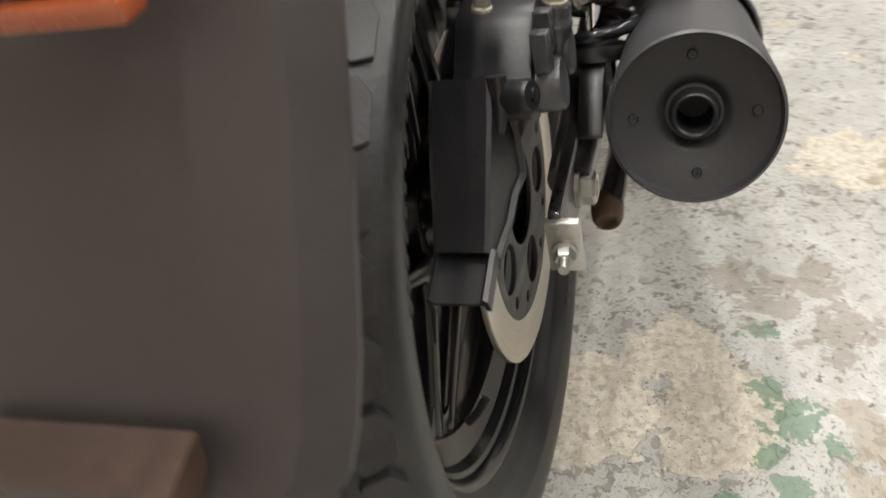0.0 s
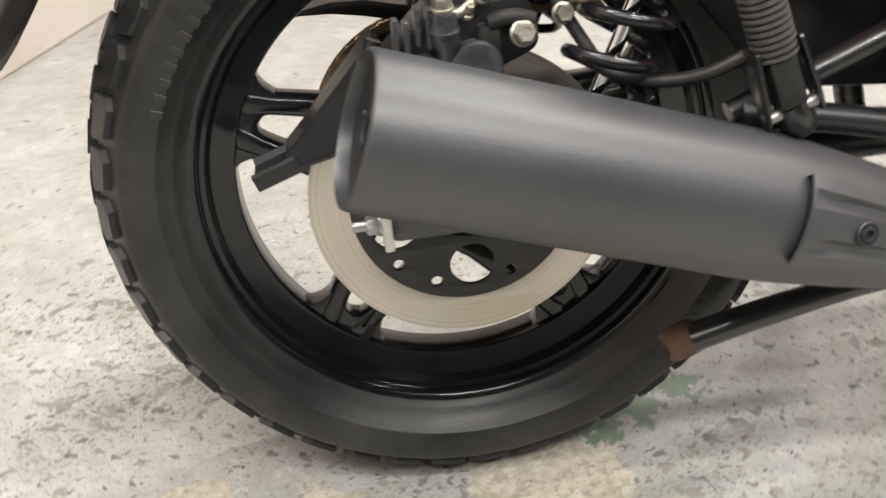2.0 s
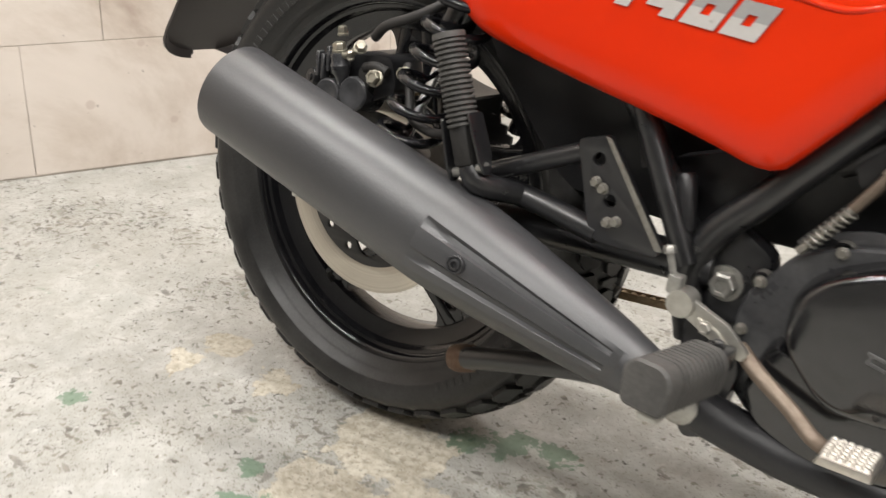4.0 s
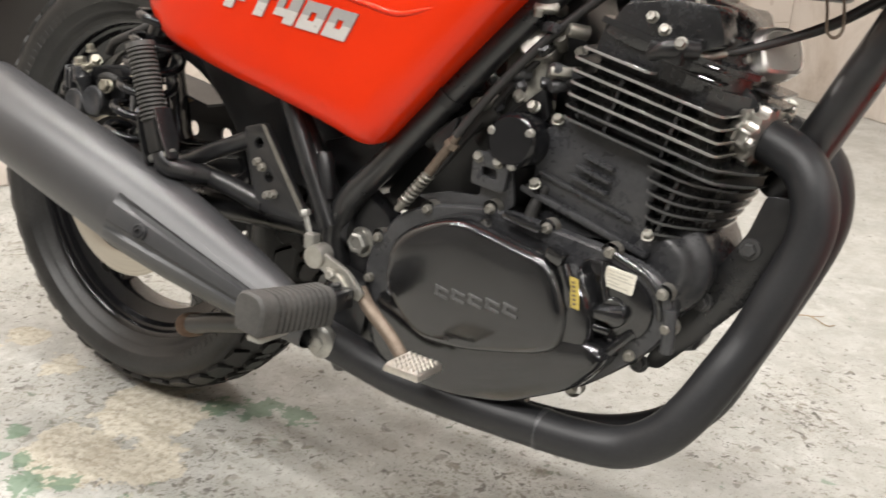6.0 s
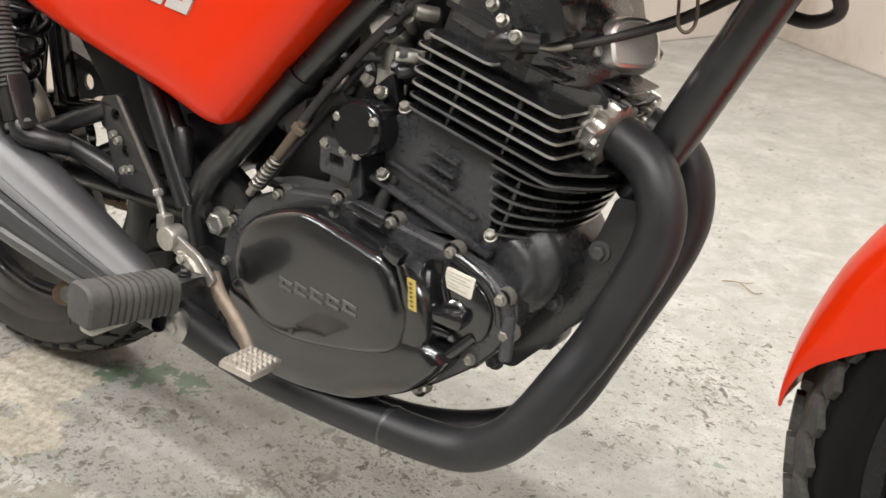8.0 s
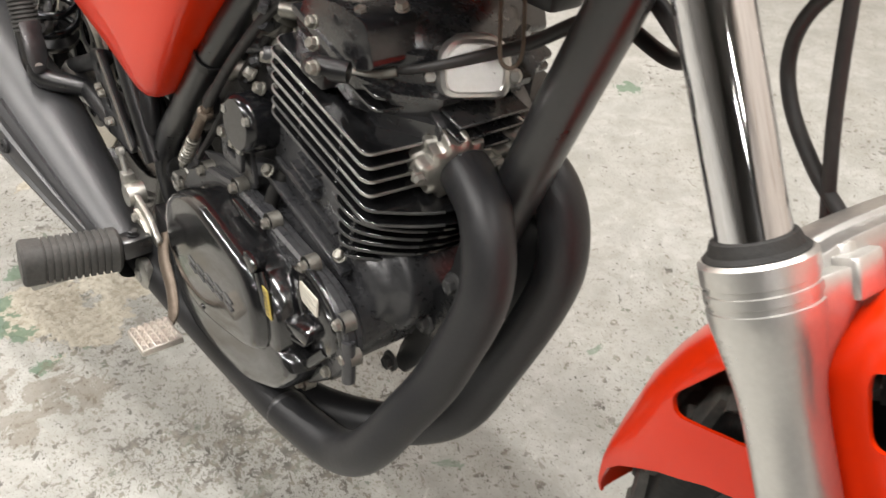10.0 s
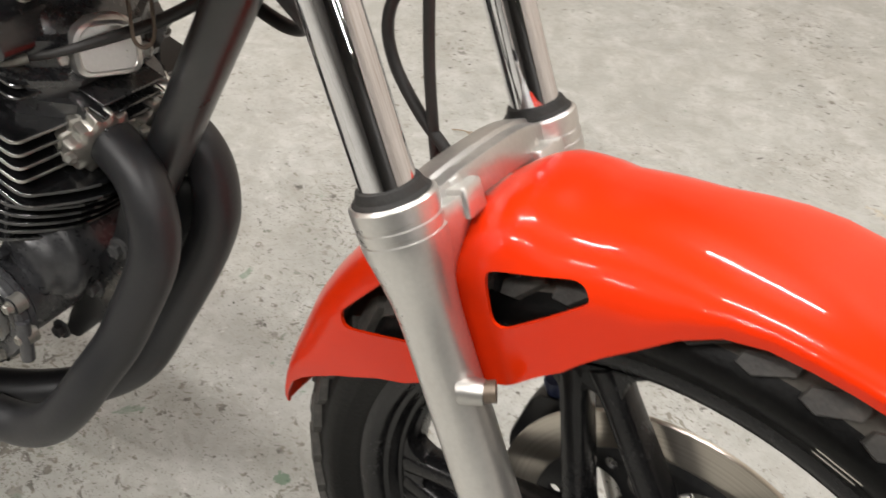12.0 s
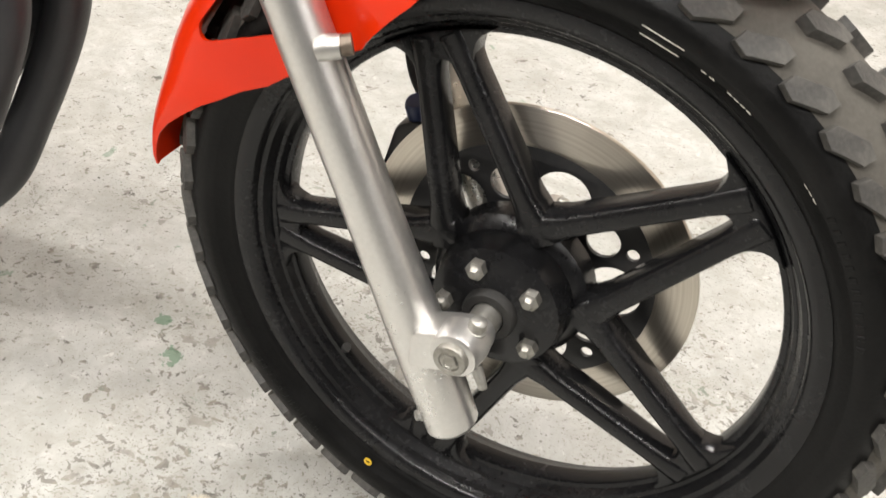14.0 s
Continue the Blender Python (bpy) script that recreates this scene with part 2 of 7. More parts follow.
def floor_paint():
    """Worn grey floor paint on concrete: chips, bare tan patches, remnants of an older green coat, scuffs."""
    m, nt, b = nodes_of("worn_floor_paint")
    co = coords_of(nt)
    big, mid, fin = noise_node(nt, 1.3, 6, 0.6, co), noise_node(nt, 7, 7, 0.62, co), noise_node(nt, 90, 5, 0.6, co)
    base = ramp_node(nt, mid.outputs[0], [(0.32, (0.37, 0.37, 0.35)), (0.5, (0.475, 0.475, 0.455)), (0.68, (0.56, 0.56, 0.54))])
    base = mix_node(nt, math_node(nt, "MULTIPLY", fin.outputs[0], 0.5), base.outputs[0], (0.46, 0.45, 0.42))
    sep = nt.nodes.new("ShaderNodeSeparateXYZ")
    link(nt, co, sep.inputs[0])

    def near(spots):
        """1 at the middle of the nearest spot, 0 at its edge."""
        total = None
        for px_, py_, rad in spots:
            dx, dy = math_node(nt, "SUBTRACT", sep.outputs[0], px_), math_node(nt, "SUBTRACT", sep.outputs[1], py_)
            dist = math_node(nt, "SQRT", math_node(nt, "ADD", math_node(nt, "POWER", dx, 2.0), math_node(nt, "POWER", dy, 2.0)))
            one = math_node(nt, "SUBTRACT", 1.0, math_node(nt, "DIVIDE", dist, rad))
            total = one if total is None else math_node(nt, "MAXIMUM", total, one)
        return math_node(nt, "MAXIMUM", total, -1.5)

    # chips of three sizes down to the dark concrete or to older paint
    drift = math_node(nt, "MULTIPLY", math_node(nt, "SUBTRACT", noise_node(nt, 2.6, 6, 0.65, co).outputs[0], 0.5), 0.42)
    sound = nt.nodes.new("ShaderNodeMapRange")
    link(nt, math_node(nt, "ADD", sep.outputs[1], math_node(nt, "MULTIPLY", big.outputs[0], 0.6)), sound.inputs[0])
    sound.inputs[1].default_value, sound.inputs[2].default_value = 0.6, 1.5
    sound.inputs[3].default_value, sound.inputs[4].default_value = 0.0, 0.055
    drift = math_node(nt, "SUBTRACT", drift, sound.outputs[0])
    warp = nt.nodes.new("ShaderNodeMapping")
    warp.inputs["Scale"].default_value = (1.0, 1.15, 1.0)
    warp.inputs["Rotation"].default_value = (0, 0, 0.5)
    link(nt, co, warp.inputs["Vector"])
    layers = []
    for scale, low, depth, dist, edge in ((24, 0.636, 0.72, 0.5, 0.022), (58, 0.610, 0.95, 0.5, 0.016), (125, 0.612, 0.95, 0.3, 0.02), (230, 0.620, 0.9, 0.2, 0.03)):
        n = noise_node(nt, scale, 4, 0.6, warp.outputs[0], dist)
        layers.append(ramp_node(nt, math_node(nt, "ADD", n.outputs[0], drift), [(low, (0, 0, 0)), (low + edge, (depth, depth, depth))]))
    cmask = layers[1]
    both = math_node(nt, "MAXIMUM", math_node(nt, "MAXIMUM", layers[0].outputs[0], layers[3].outputs[0]), math_node(nt, "MAXIMUM", layers[1].outputs[0], layers[2].outputs[0]))
    ccol = ramp_node(nt, noise_node(nt, 31, 4, 0.6, co).outputs[0], [(0.34, (0.085, 0.08, 0.07)), (0.46, (0.16, 0.15, 0.13)), (0.56, (0.24, 0.22, 0.18)), (0.66, (0.16, 0.19, 0.15))])
    # greyer, rubbed clouds in the paint before the chips
    cloud = ramp_node(nt, noise_node(nt, 11, 7, 0.7, co, 0.6).outputs[0], [(0.42, (0, 0, 0)), (0.60, (1, 1, 1))])
    base = mix_node(nt, math_node(nt, "MULTIPLY", cloud.outputs[0], 0.55), base, (0.29, 0.287, 0.262))
    smear = ramp_node(nt, noise_node(nt, 30, 7, 0.72, co, 1.2).outputs[0], [(0.46, (0, 0, 0)), (0.66, (1, 1, 1))])
    base = mix_node(nt, math_node(nt, "MULTIPLY", smear.outputs[0], 0.5), base, (0.27, 0.255, 0.215))
    broad = ramp_node(nt, noise_node(nt, 4.5, 5, 0.6, co, 0.4).outputs[0], [(0.40, (0, 0, 0)), (0.66, (1, 1, 1))])
    base = mix_node(nt, math_node(nt, "MULTIPLY", broad.outputs[0], 0.35), base, (0.33, 0.335, 0.31))
    col = mix_node(nt, math_node(nt, "MULTIPLY", both, 0.97), base, ccol.outputs[0])
    # pale scuffs
    scuff = ramp_node(nt, noise_node(nt, 46, 5, 0.65, co, 0.8).outputs[0], [(0.62, (0, 0, 0)), (0.70, (1, 1, 1))])
    col = mix_node(nt, math_node(nt, "MULTIPLY", scuff.outputs[0], 0.55), col, (0.62, 0.615, 0.585))
    speck = noise_node(nt, 260, 2, 0.5, co)
    smask = ramp_node(nt, speck.outputs[0], [(0.64, (0, 0, 0)), (0.68, (1, 1, 1))])
    col = mix_node(nt, math_node(nt, "MULTIPLY", smask.outputs[0], 0.6), col, (0.13, 0.12, 0.10))
    grime = ramp_node(nt, noise_node(nt, 3.4, 7, 0.66, co).outputs[0], [(0.45, (0, 0, 0)), (0.72, (1, 1, 1))])
    col = mix_node(nt, math_node(nt, "MULTIPLY", grime.outputs[0], 0.52), col, (0.31, 0.30, 0.265))
    # bare patches where the paint has come off, with ragged edges
    rag = noise_node(nt, 9, 7, 0.68, co)
    total = math_node(nt, "MAXIMUM", near(BARE), math_node(nt, "MULTIPLY", math_node(nt, "SUBTRACT", big.outputs[0], 0.66), 4.0))
    pat = math_node(nt, "ADD", total, math_node(nt, "MULTIPLY", math_node(nt, "SUBTRACT", rag.outputs[0], 0.5), 3.0))
    pmask = ramp_node(nt, pat, [(0.30, (0, 0, 0)), (0.34, (1, 1, 1))])
    tan = ramp_node(nt, fin.outputs[0], [(0.3, (0.34, 0.31, 0.25)), (0.5, (0.50, 0.465, 0.385)), (0.7, (0.60, 0.57, 0.49))])
    tanc = mix_node(nt, smask.outputs[0], tan.outputs[0], (0.20, 0.18, 0.15))
    tanc = mix_node(nt, math_node(nt, "MULTIPLY", cmask.outputs[0], 0.45), tanc, (0.28, 0.24, 0.185))
    tanc = mix_node(nt, math_node(nt, "MULTIPLY", smear.outputs[0], 0.45), tanc, (0.33, 0.285, 0.21))
    col = mix_node(nt, pmask.outputs[0], col, tanc)
    bf = ramp_node(nt, math_node(nt, "ADD", near(BROWN), math_node(nt, "MULTIPLY", math_node(nt, "SUBTRACT", noise_node(nt, 21, 6, 0.65, co).outputs[0], 0.5), 2.6)), [(0.28, (0, 0, 0)), (0.34, (1, 1, 1))])
    col = mix_node(nt, math_node(nt, "MULTIPLY", bf.outputs[0], 0.75), col, mix_node(nt, fin.outputs[0], (0.24, 0.205, 0.15), (0.40, 0.36, 0.29)))
    # old green paint
    gf = ramp_node(nt, noise_node(nt, 17, 5, 0.62, co, 0.4).outputs[0], [(0.69, (0, 0, 0)), (0.72, (1, 1, 1))])
    gp = ramp_node(nt, math_node(nt, "ADD", near(GREEN), math_node(nt, "MULTIPLY", math_node(nt, "SUBTRACT", noise_node(nt, 42, 6, 0.7, co).outputs[0], 0.5), 4.2)), [(0.2, (0, 0, 0)), (0.26, (1, 1, 1))])
    gmask = math_node(nt, "MAXIMUM", gp.outputs[0], math_node(nt, "MULTIPLY", gf.outputs[0], 0.75))
    col = mix_node(nt, math_node(nt, "MULTIPLY", gmask, 0.8), col, mix_node(nt, fin.outputs[0], (0.085, 0.15, 0.095), (0.15, 0.25, 0.165)))
    sm = ramp_node(nt, math_node(nt, "ADD", near(STAIN), math_node(nt, "MULTIPLY", math_node(nt, "SUBTRACT", noise_node(nt, 34, 6, 0.7, co, 0.4).outputs[0], 0.5), 5.0)), [(0.28, (0, 0, 0)), (0.36, (1, 1, 1))])
    col = mix_node(nt, math_node(nt, "MULTIPLY", sm.outputs[0], 0.5), col, (0.17, 0.14, 0.10))
    link(nt, col, b.inputs["Base Color"])
    rr = ramp_node(nt, mid.outputs[0], [(0.3, (0.46, 0.46, 0.46)), (0.7, (0.30, 0.30, 0.30))])
    rg = mix_node(nt, math_node(nt, "MAXIMUM", cmask.outputs[0], pmask.outputs[0]), rr.outputs[0], (0.8, 0.8, 0.8))
    link(nt, rg, b.inputs["Roughness"])
    hgt = math_node(nt, "ADD", math_node(nt, "MULTIPLY", cmask.outputs[0], -0.8), math_node(nt, "ADD", math_node(nt, "MULTIPLY", pmask.outputs[0], -0.9), math_node(nt, "MULTIPLY", fin.outputs[0], 0.35)))
    bn = nt.nodes.new("ShaderNodeBump")
    bn.inputs["Strength"].default_value, bn.inputs["Distance"].default_value = 0.7, 0.0022
    link(nt, hgt, bn.inputs["Height"])
    link(nt, bn.outputs[0], b.inputs["Normal"])
    return m


# x, y, radius of the larger bare patches
BARE = [(0.071, -0.119, 0.115), (0.083, -0.228, 0.105), (0.182, -0.197, 0.085), (0.041, -0.276, 0.05), (-0.151, -0.092, 0.058), (-0.299, -0.141, 0.05), (-0.295, -0.074, 0.055), (0.62, -0.42, 0.12)]
# x, y, radius of duller, brown rubbed patches
BROWN = [(0.014, -0.396, 0.045), (0.081, -0.405, 0.055), (-0.028, -0.378, 0.036), (0.120, -0.371, 0.036)]
# x, y, radius of the remnants of green paint, and of dark stains
GREEN = [(0.011, -0.313, 0.026), (0.101, -0.317, 0.038), (0.016, -0.433, 0.020), (0.139, -0.289, 0.020), (0.236, -0.280, 0.021), (-0.022, -0.257, 0.020), (0.157, -0.022, 0.034), (0.202, 0.008, 0.038),
         (-0.334, -0.311, 0.021), (-0.015, -0.404, 0.020), (0.071, -0.363, 0.017), (0.978, 0.115, 0.014), (1.029, 0.064, 0.019), (0.129, 1.007, 0.03), (0.26, 0.03, 0.03), (0.050, -0.293, 0.02)]
STAIN = [(0.33, -0.255, 0.05), (0.29, -0.30, 0.06), (0.60, -0.50, 0.08), (0.075, -0.43, 0.05), (0.25, -0.375, 0.06), (0.335, -0.345, 0.05), (0.13, -0.455, 0.05)]
M_FLOOR = floor_paint()


def wall_paint():
    m, nt, b = nodes_of("wall_paint")
    co = coords_of(nt)
    n1, n2 = noise_node(nt, 2.2, 7, 0.66, co, 0.5), noise_node(nt, 60, 4, 0.6, co)
    base = ramp_node(nt, n1.outputs[0], [(0.30, (0.37, 0.30, 0.25)), (0.41, (0.50, 0.435, 0.375)), (0.52, (0.60, 0.54, 0.485)), (0.75, (0.66, 0.60, 0.545))])
    v = nt.nodes.new("ShaderNodeTexVoronoi")
    v.inputs["Scale"].default_value = 9.0
    link(nt, co, v.inputs["Vector"])
    spots = ramp_node(nt, v.outputs["Distance"], [(0.10, (1, 1, 1)), (0.13, (0, 0, 0))])
    col = mix_node(nt, math_node(nt, "MULTIPLY", spots.outputs[0], 0.35), base.outputs[0], (0.33, 0.24, 0.20))
    sp = ramp_node(nt, noise_node(nt, 55, 3, 0.5, co).outputs[0], [(0.71, (0, 0, 0)), (0.74, (1, 1, 1))])
    col = mix_node(nt, math_node(nt, "MULTIPLY", sp.outputs[0], 0.7), col, (0.22, 0.19, 0.16))
    link(nt, col, b.inputs["Base Color"])
    b.inputs["Roughness"].default_value = 0.6
    bn = nt.nodes.new("ShaderNodeBump")
    bn.inputs["Strength"].default_value, bn.inputs["Distance"].default_value = 0.2, 0.001
    link(nt, n2.outputs[0], bn.inputs["Height"])
    link(nt, bn.outputs[0], b.inputs["Normal"])
    return m


M_WALL = wall_paint()
# front wall is out of view; dark so chrome and blacks reflect little light
M_WALL_ABSORB = surface("light_absorbing_wall", (0.075, 0.073, 0.070), (0.11, 0.107, 0.10), 0.6, 0.0, 60, 3, 0.1)
# unseen near wall, mid grey to bounce light onto the bike's side
M_WALL_BOUNCE = surface("bounce_wall", (0.30, 0.293, 0.28), (0.36, 0.35, 0.33), 0.6, 0.0, 60, 3, 0.1)
M_CEIL = surface("ceiling_paint", (0.16, 0.157, 0.15), (0.12, 0.118, 0.11), 0.7, 0.0, 60, 3, 0.1)


# ---- mesh helpers ----
def finish(name, bm, material, sharp=38.0):
    bmesh.ops.remove_doubles(bm, verts=bm.verts[:], dist=1e-6)
    bmesh.ops.recalc_face_normals(bm, faces=bm.faces[:])
    limit = radians(sharp)
    for f in bm.faces:
        f.smooth = True
    for e in bm.edges:
        if len(e.link_faces) == 2:
            e.smooth = e.calc_face_angle(0.0) < limit
    me = bpy.data.meshes.new(name)
    bm.to_mesh(me)
    bm.free()
    me.materials.append(material)
    return me


BIKE, SHIFT = None, Vector((0, 0, 0))  # the motorcycle, and where the group being built sits on it


def part(name, bm, material, parent, label="", at=None, sharp=38.0):
    """One mesh object under a thing or under a part; at: its pose within the parent."""
    me = bm if isinstance(bm, bpy.types.Mesh) else finish(name, bm, material, sharp)
    ob = new(name, me)
    ob.parent = parent
    if at is not None:
        ob.matrix_basis = at
    if parent == BIKE:
        ob.matrix_basis = Matrix.Translation(SHIFT) @ ob.matrix_basis
    if label:
        tagged(ob, label)
    return ob


def axis_frame(origin, along, up=(0, 0, 1)):
    """A matrix whose z runs along the given direction."""
    z = Vector(along).normalized()
    u = Vector(up)
    if abs(z.dot(u.normalized())) > 0.98:
        u = Vector((1, 0, 0))
    x = u.cross(z).normalized()
    y = z.cross(x)
    m = Matrix((x, y, z)).transposed().to_4x4()
    m.translation = Vector(origin)
    return m


def grid_faces(bm, rows, closed_u=True, closed_v=False):
    n = len(rows[0])
    for i in range(len(rows) if closed_v else len(rows) - 1):
        a, b = rows[i], rows[(i + 1) % len(rows)]
        for j in range(n if closed_u else n - 1):
            k = (j + 1) % n
            vs = [a[j], a[k], b[k], b[j]]
            if len(set(vs)) > 2:
                try:
                    bm.faces.new(dict.fromkeys(vs))
                except ValueError:
                    pass


def lathe(bm, profile, m=None, seg=32, closed=False, start=0.0, turn=360.0):
    """Spins (radius, height) pairs round the z axis of m."""
    m = m or Matrix()
    rows = []
    whole = abs(turn - 360) < 1e-6
    count = seg if whole else seg + 1
    for r, h in profile:
        if r < 1e-6:
            v = bm.verts.new(m @ Vector((0, 0, h)))
            rows.append([v] * count)
        else:
            rows.append([bm.verts.new(m @ Vector((r * math.cos(radians(start + turn * i / seg)), r * math.sin(radians(start + turn * i / seg)), h))) for i in range(count)])
    grid_faces(bm, rows, whole, closed)
    return bm


WHEEL_TURN = Matrix.Rotation(radians(-90), 4, "X")  # lathe height runs along +y


def spline(points, steps=6):
    """A smooth line through the points (Catmull-Rom)."""
    pts = [Vector(p) for p in points]
    if len(pts) < 3:
        return pts
    ext = [pts[0] * 2 - pts[1], *pts, pts[-1] * 2 - pts[-2]]
    out = []
    for i in range(1, len(ext) - 2):
        a, b, c, d = ext[i - 1 : i + 3]
        for k in range(steps):
            t = k / steps
            out.append(0.5 * ((2 * b) + (c - a) * t + (2 * a - 5 * b + 4 * c - d) * t * t + (3 * b - a - 3 * c + d) * t**3))
    out.append(pts[-1])
    return out


def tube(bm, points, radius, seg=12, steps=6, cap=True, squash=1.0):
    """A pipe along a smooth line; radius: one number or one for each given point."""
    line = spline(points, steps) if steps > 1 else [Vector(p) for p in points]
    n = len(line)
    if isinstance(radius, (int, float)):
        rad = [radius] * n
    else:
        rad = [float(np.interp(i / (n - 1) * (len(points) - 1), range(len(points)), radius)) for i in range(n)]
    t0 = (line[1] - line[0]).normalized()
    side = t0.orthogonal().normalized()
    rows = []
    for i, p in enumerate(line):
        t = (line[min(i + 1, n - 1)] - line[max(i - 1, 0)]).normalized()
        side = (side - t * side.dot(t)).normalized()
        other = t.cross(side)
        rows.append([bm.verts.new(p + (side * math.cos(a) + other * math.sin(a) * squash) * rad[i]) for a in (2 * math.pi * j / seg for j in range(seg))])
    grid_faces(bm, rows)
    if cap:
        for ring in (rows[0], rows[-1]):
            bm.faces.new(ring)
    return bm


def bevelled(bm, width, segments=2, angle=25.0):
    if width <= 0:
        return bm
    bmesh.ops.recalc_face_normals(bm, faces=bm.faces[:])
    edges = [e for e in bm.edges if len(e.link_faces) == 2 and e.calc_face_angle(0.0) > radians(angle)]
    bmesh.ops.bevel(bm, geom=edges, offset=width, segments=segments, profile=0.5, affect="EDGES", clamp_overlap=True)
    return bm


def rbox(bm, centre, size, bevel=0.002, m=None, segments=2):
    """A box with rounded edges."""
    t = bmesh.new()
    bmesh.ops.create_cube(t, size=1.0)
    bmesh.ops.scale(t, vec=size, verts=t.verts[:])
    bevelled(t, bevel, segments)
    bmesh.ops.transform(t, matrix=(m or Matrix()) @ Matrix.Translation(centre), verts=t.verts[:])
    return absorb(bm, t)


def absorb(bm, other):
    me = bpy.data.meshes.new("scratch")
    other.to_mesh(me)
    other.free()
    bm.from_mesh(me)
    bpy.data.meshes.remove(me)
    return bm


def slab(bm, outline, y0, y1, bevel=0.002, segments=2):
    """A polygon in the x-z plane given thickness from y0 to y1."""
    t = bmesh.new()
    a = [t.verts.new((x, y0, z)) for x, z in outline]
    b = [t.verts.new((x, y1, z)) for x, z in outline]
    t.faces.new(a)
    t.faces.new(b[::-1])
    grid_faces(t, [a, b])
    bevelled(t, bevel, segments)
    return absorb(bm, t)


def circle(cx, cz, r, n=24, turn=0.0):
    return [(cx + r * math.cos(radians(turn) + 2 * math.pi * i / n), cz + r * math.sin(radians(turn) + 2 * math.pi * i / n)) for i in range(n)]


def pierced(outline, holes, y0, y1, edge=0.0006):
    """A plate in the x-z plane with holes through it."""
    cu = bpy.data.curves.new("scratch", "CURVE")
    cu.dimensions, cu.fill_mode = "2D", "BOTH"
    cu.extrude, cu.bevel_depth, cu.bevel_resolution = abs(y1 - y0) / 2 - edge, edge, 1
    for loop in (outline, *holes):
        sp = cu.splines.new("POLY")
        sp.points.add(len(loop) - 1)
        sp.use_cyclic_u = True
        for pt, (x, z) in zip(sp.points, loop):
            pt.co = (x, z, 0, 1)
    ob = bpy.data.objects.new("scratch", cu)
    me = ob.to_mesh()
    bm = bmesh.new()
    bm.from_mesh(me)
    ob.to_mesh_clear()
    bpy.data.objects.remove(ob)
    bpy.data.curves.remove(cu)
    bmesh.ops.transform(bm, matrix=Matrix(((1, 0, 0, 0), (0, 0, -1, (y0 + y1) / 2), (0, 1, 0, 0), (0, 0, 0, 1))), verts=bm.verts[:])
    return bm


def rounded(points, radius, n=4):
    """A polygon with its corners rounded."""
    out, pts = [], [Vector(p) for p in points]
    for i, p in enumerate(pts):
        a, b = pts[i - 1] - p, pts[(i + 1) % len(pts)] - p
        r = radius[i] if isinstance(radius, (list, tuple)) else radius
        ra, rb = min(r, a.length * 0.48), min(r, b.length * 0.48)
        p0, p1 = p + a.normalized() * ra, p + b.normalized() * rb
        for k in range(n + 1):
            t = k / n
            q = p0 * (1 - t) ** 2 + p * 2 * t * (1 - t) + p1 * t * t
            out.append((q.x, q.y))
    return out


def hex_bolt(bm, centre, along, r=0.008, h=0.007, washer=True):
    m = axis_frame(centre, along)
    if washer:
        lathe(bm, [(0, 0), (r * 1.18, 0), (r * 1.18, h * 0.22), (r * 0.9, h * 0.3), (0, h * 0.3)], m, 16)
    t = bmesh.new()
    lathe(t, [(0, h * 0.1), (r, h * 0.1), (r, h * 0.85), (r * 0.82, h), (r * 0.55, h), (r * 0.5, h * 0.9), (0, h * 0.9)], m, 6)
    return absorb(bm, t)


def coil(bm, p0, p1, radius, wire, turns, seg=8, per=20):
    m = axis_frame(p0, Vector(p1) - Vector(p0))
    length = (Vector(p1) - Vector(p0)).length
    n = int(turns * per)
    pts = [m @ Vector((radius * math.cos(2 * math.pi * i / per), radius * math.sin(2 * math.pi * i / per), length * i / n)) for i in range(n + 1)]
    return tube(bm, pts, wire, seg, steps=1)


def loft(bm, loops, cap_first=True, cap_last=True):
    rows = [[bm.verts.new(p) for p in loop] for loop in loops]
    grid_faces(bm, rows)
    if cap_first:
        bm.faces.new(rows[0])
    if cap_last:
        bm.faces.new(rows[-1])
    return bm


def resample(points, n):
    """n points evenly along a closed polygon."""
    pts = [Vector(p) for p in points]
    pts.append(pts[0])
    d = [0.0]
    for a, b in zip(pts, pts[1:]):
        d.append(d[-1] + (b - a).length)
    out = []
    for i in range(n):
        s = d[-1] * i / n
        k = max(j for j in range(len(d) - 1) if d[j] <= s)
        out.append(pts[k].lerp(pts[k + 1], (s - d[k]) / max(d[k + 1] - d[k], 1e-9)))
    return out


# ---- room ----
W1_A, W1_D = Vector((-1.206, 0.130)), Vector((0.354, 0.935)).normalized()
W2_A, W2_D = Vector((0.288, 3.130)), Vector((0.817, -0.577)).normalized()
_den = W1_D.x * W2_D.y - W1_D.y * W2_D.x
_gap = W2_A - W1_A
CORNER = W1_A + W1_D * ((_gap.x * W2_D.y - _gap.y * W2_D.x) / _den)
C_A, C_B = CORNER - W1_D * 7.5, CORNER + W2_D * 9.5
C_C = C_A + W2_D * 9.5

bm = bmesh.new()
size = 12.0
vs = [bm.verts.new((x, y, 0.0)) for x, y in ((-size, -size), (size, -size), (size, size), (-size, size))]
bm.faces.new(vs)
me = finish("floor", bm, M_FLOOR)
tagged(new("floor", me), "worn light grey painted concrete floor with chips and green remnants", "floor", kind="structure")

bm = bmesh.new()
rbox(bm, (0, 0, CEIL + 0.1), (24, 24, 0.2), 0)
tagged(new("ceiling", finish("ceiling", bm, M_CEIL)), "plain grey painted ceiling", "ceiling", kind="structure")


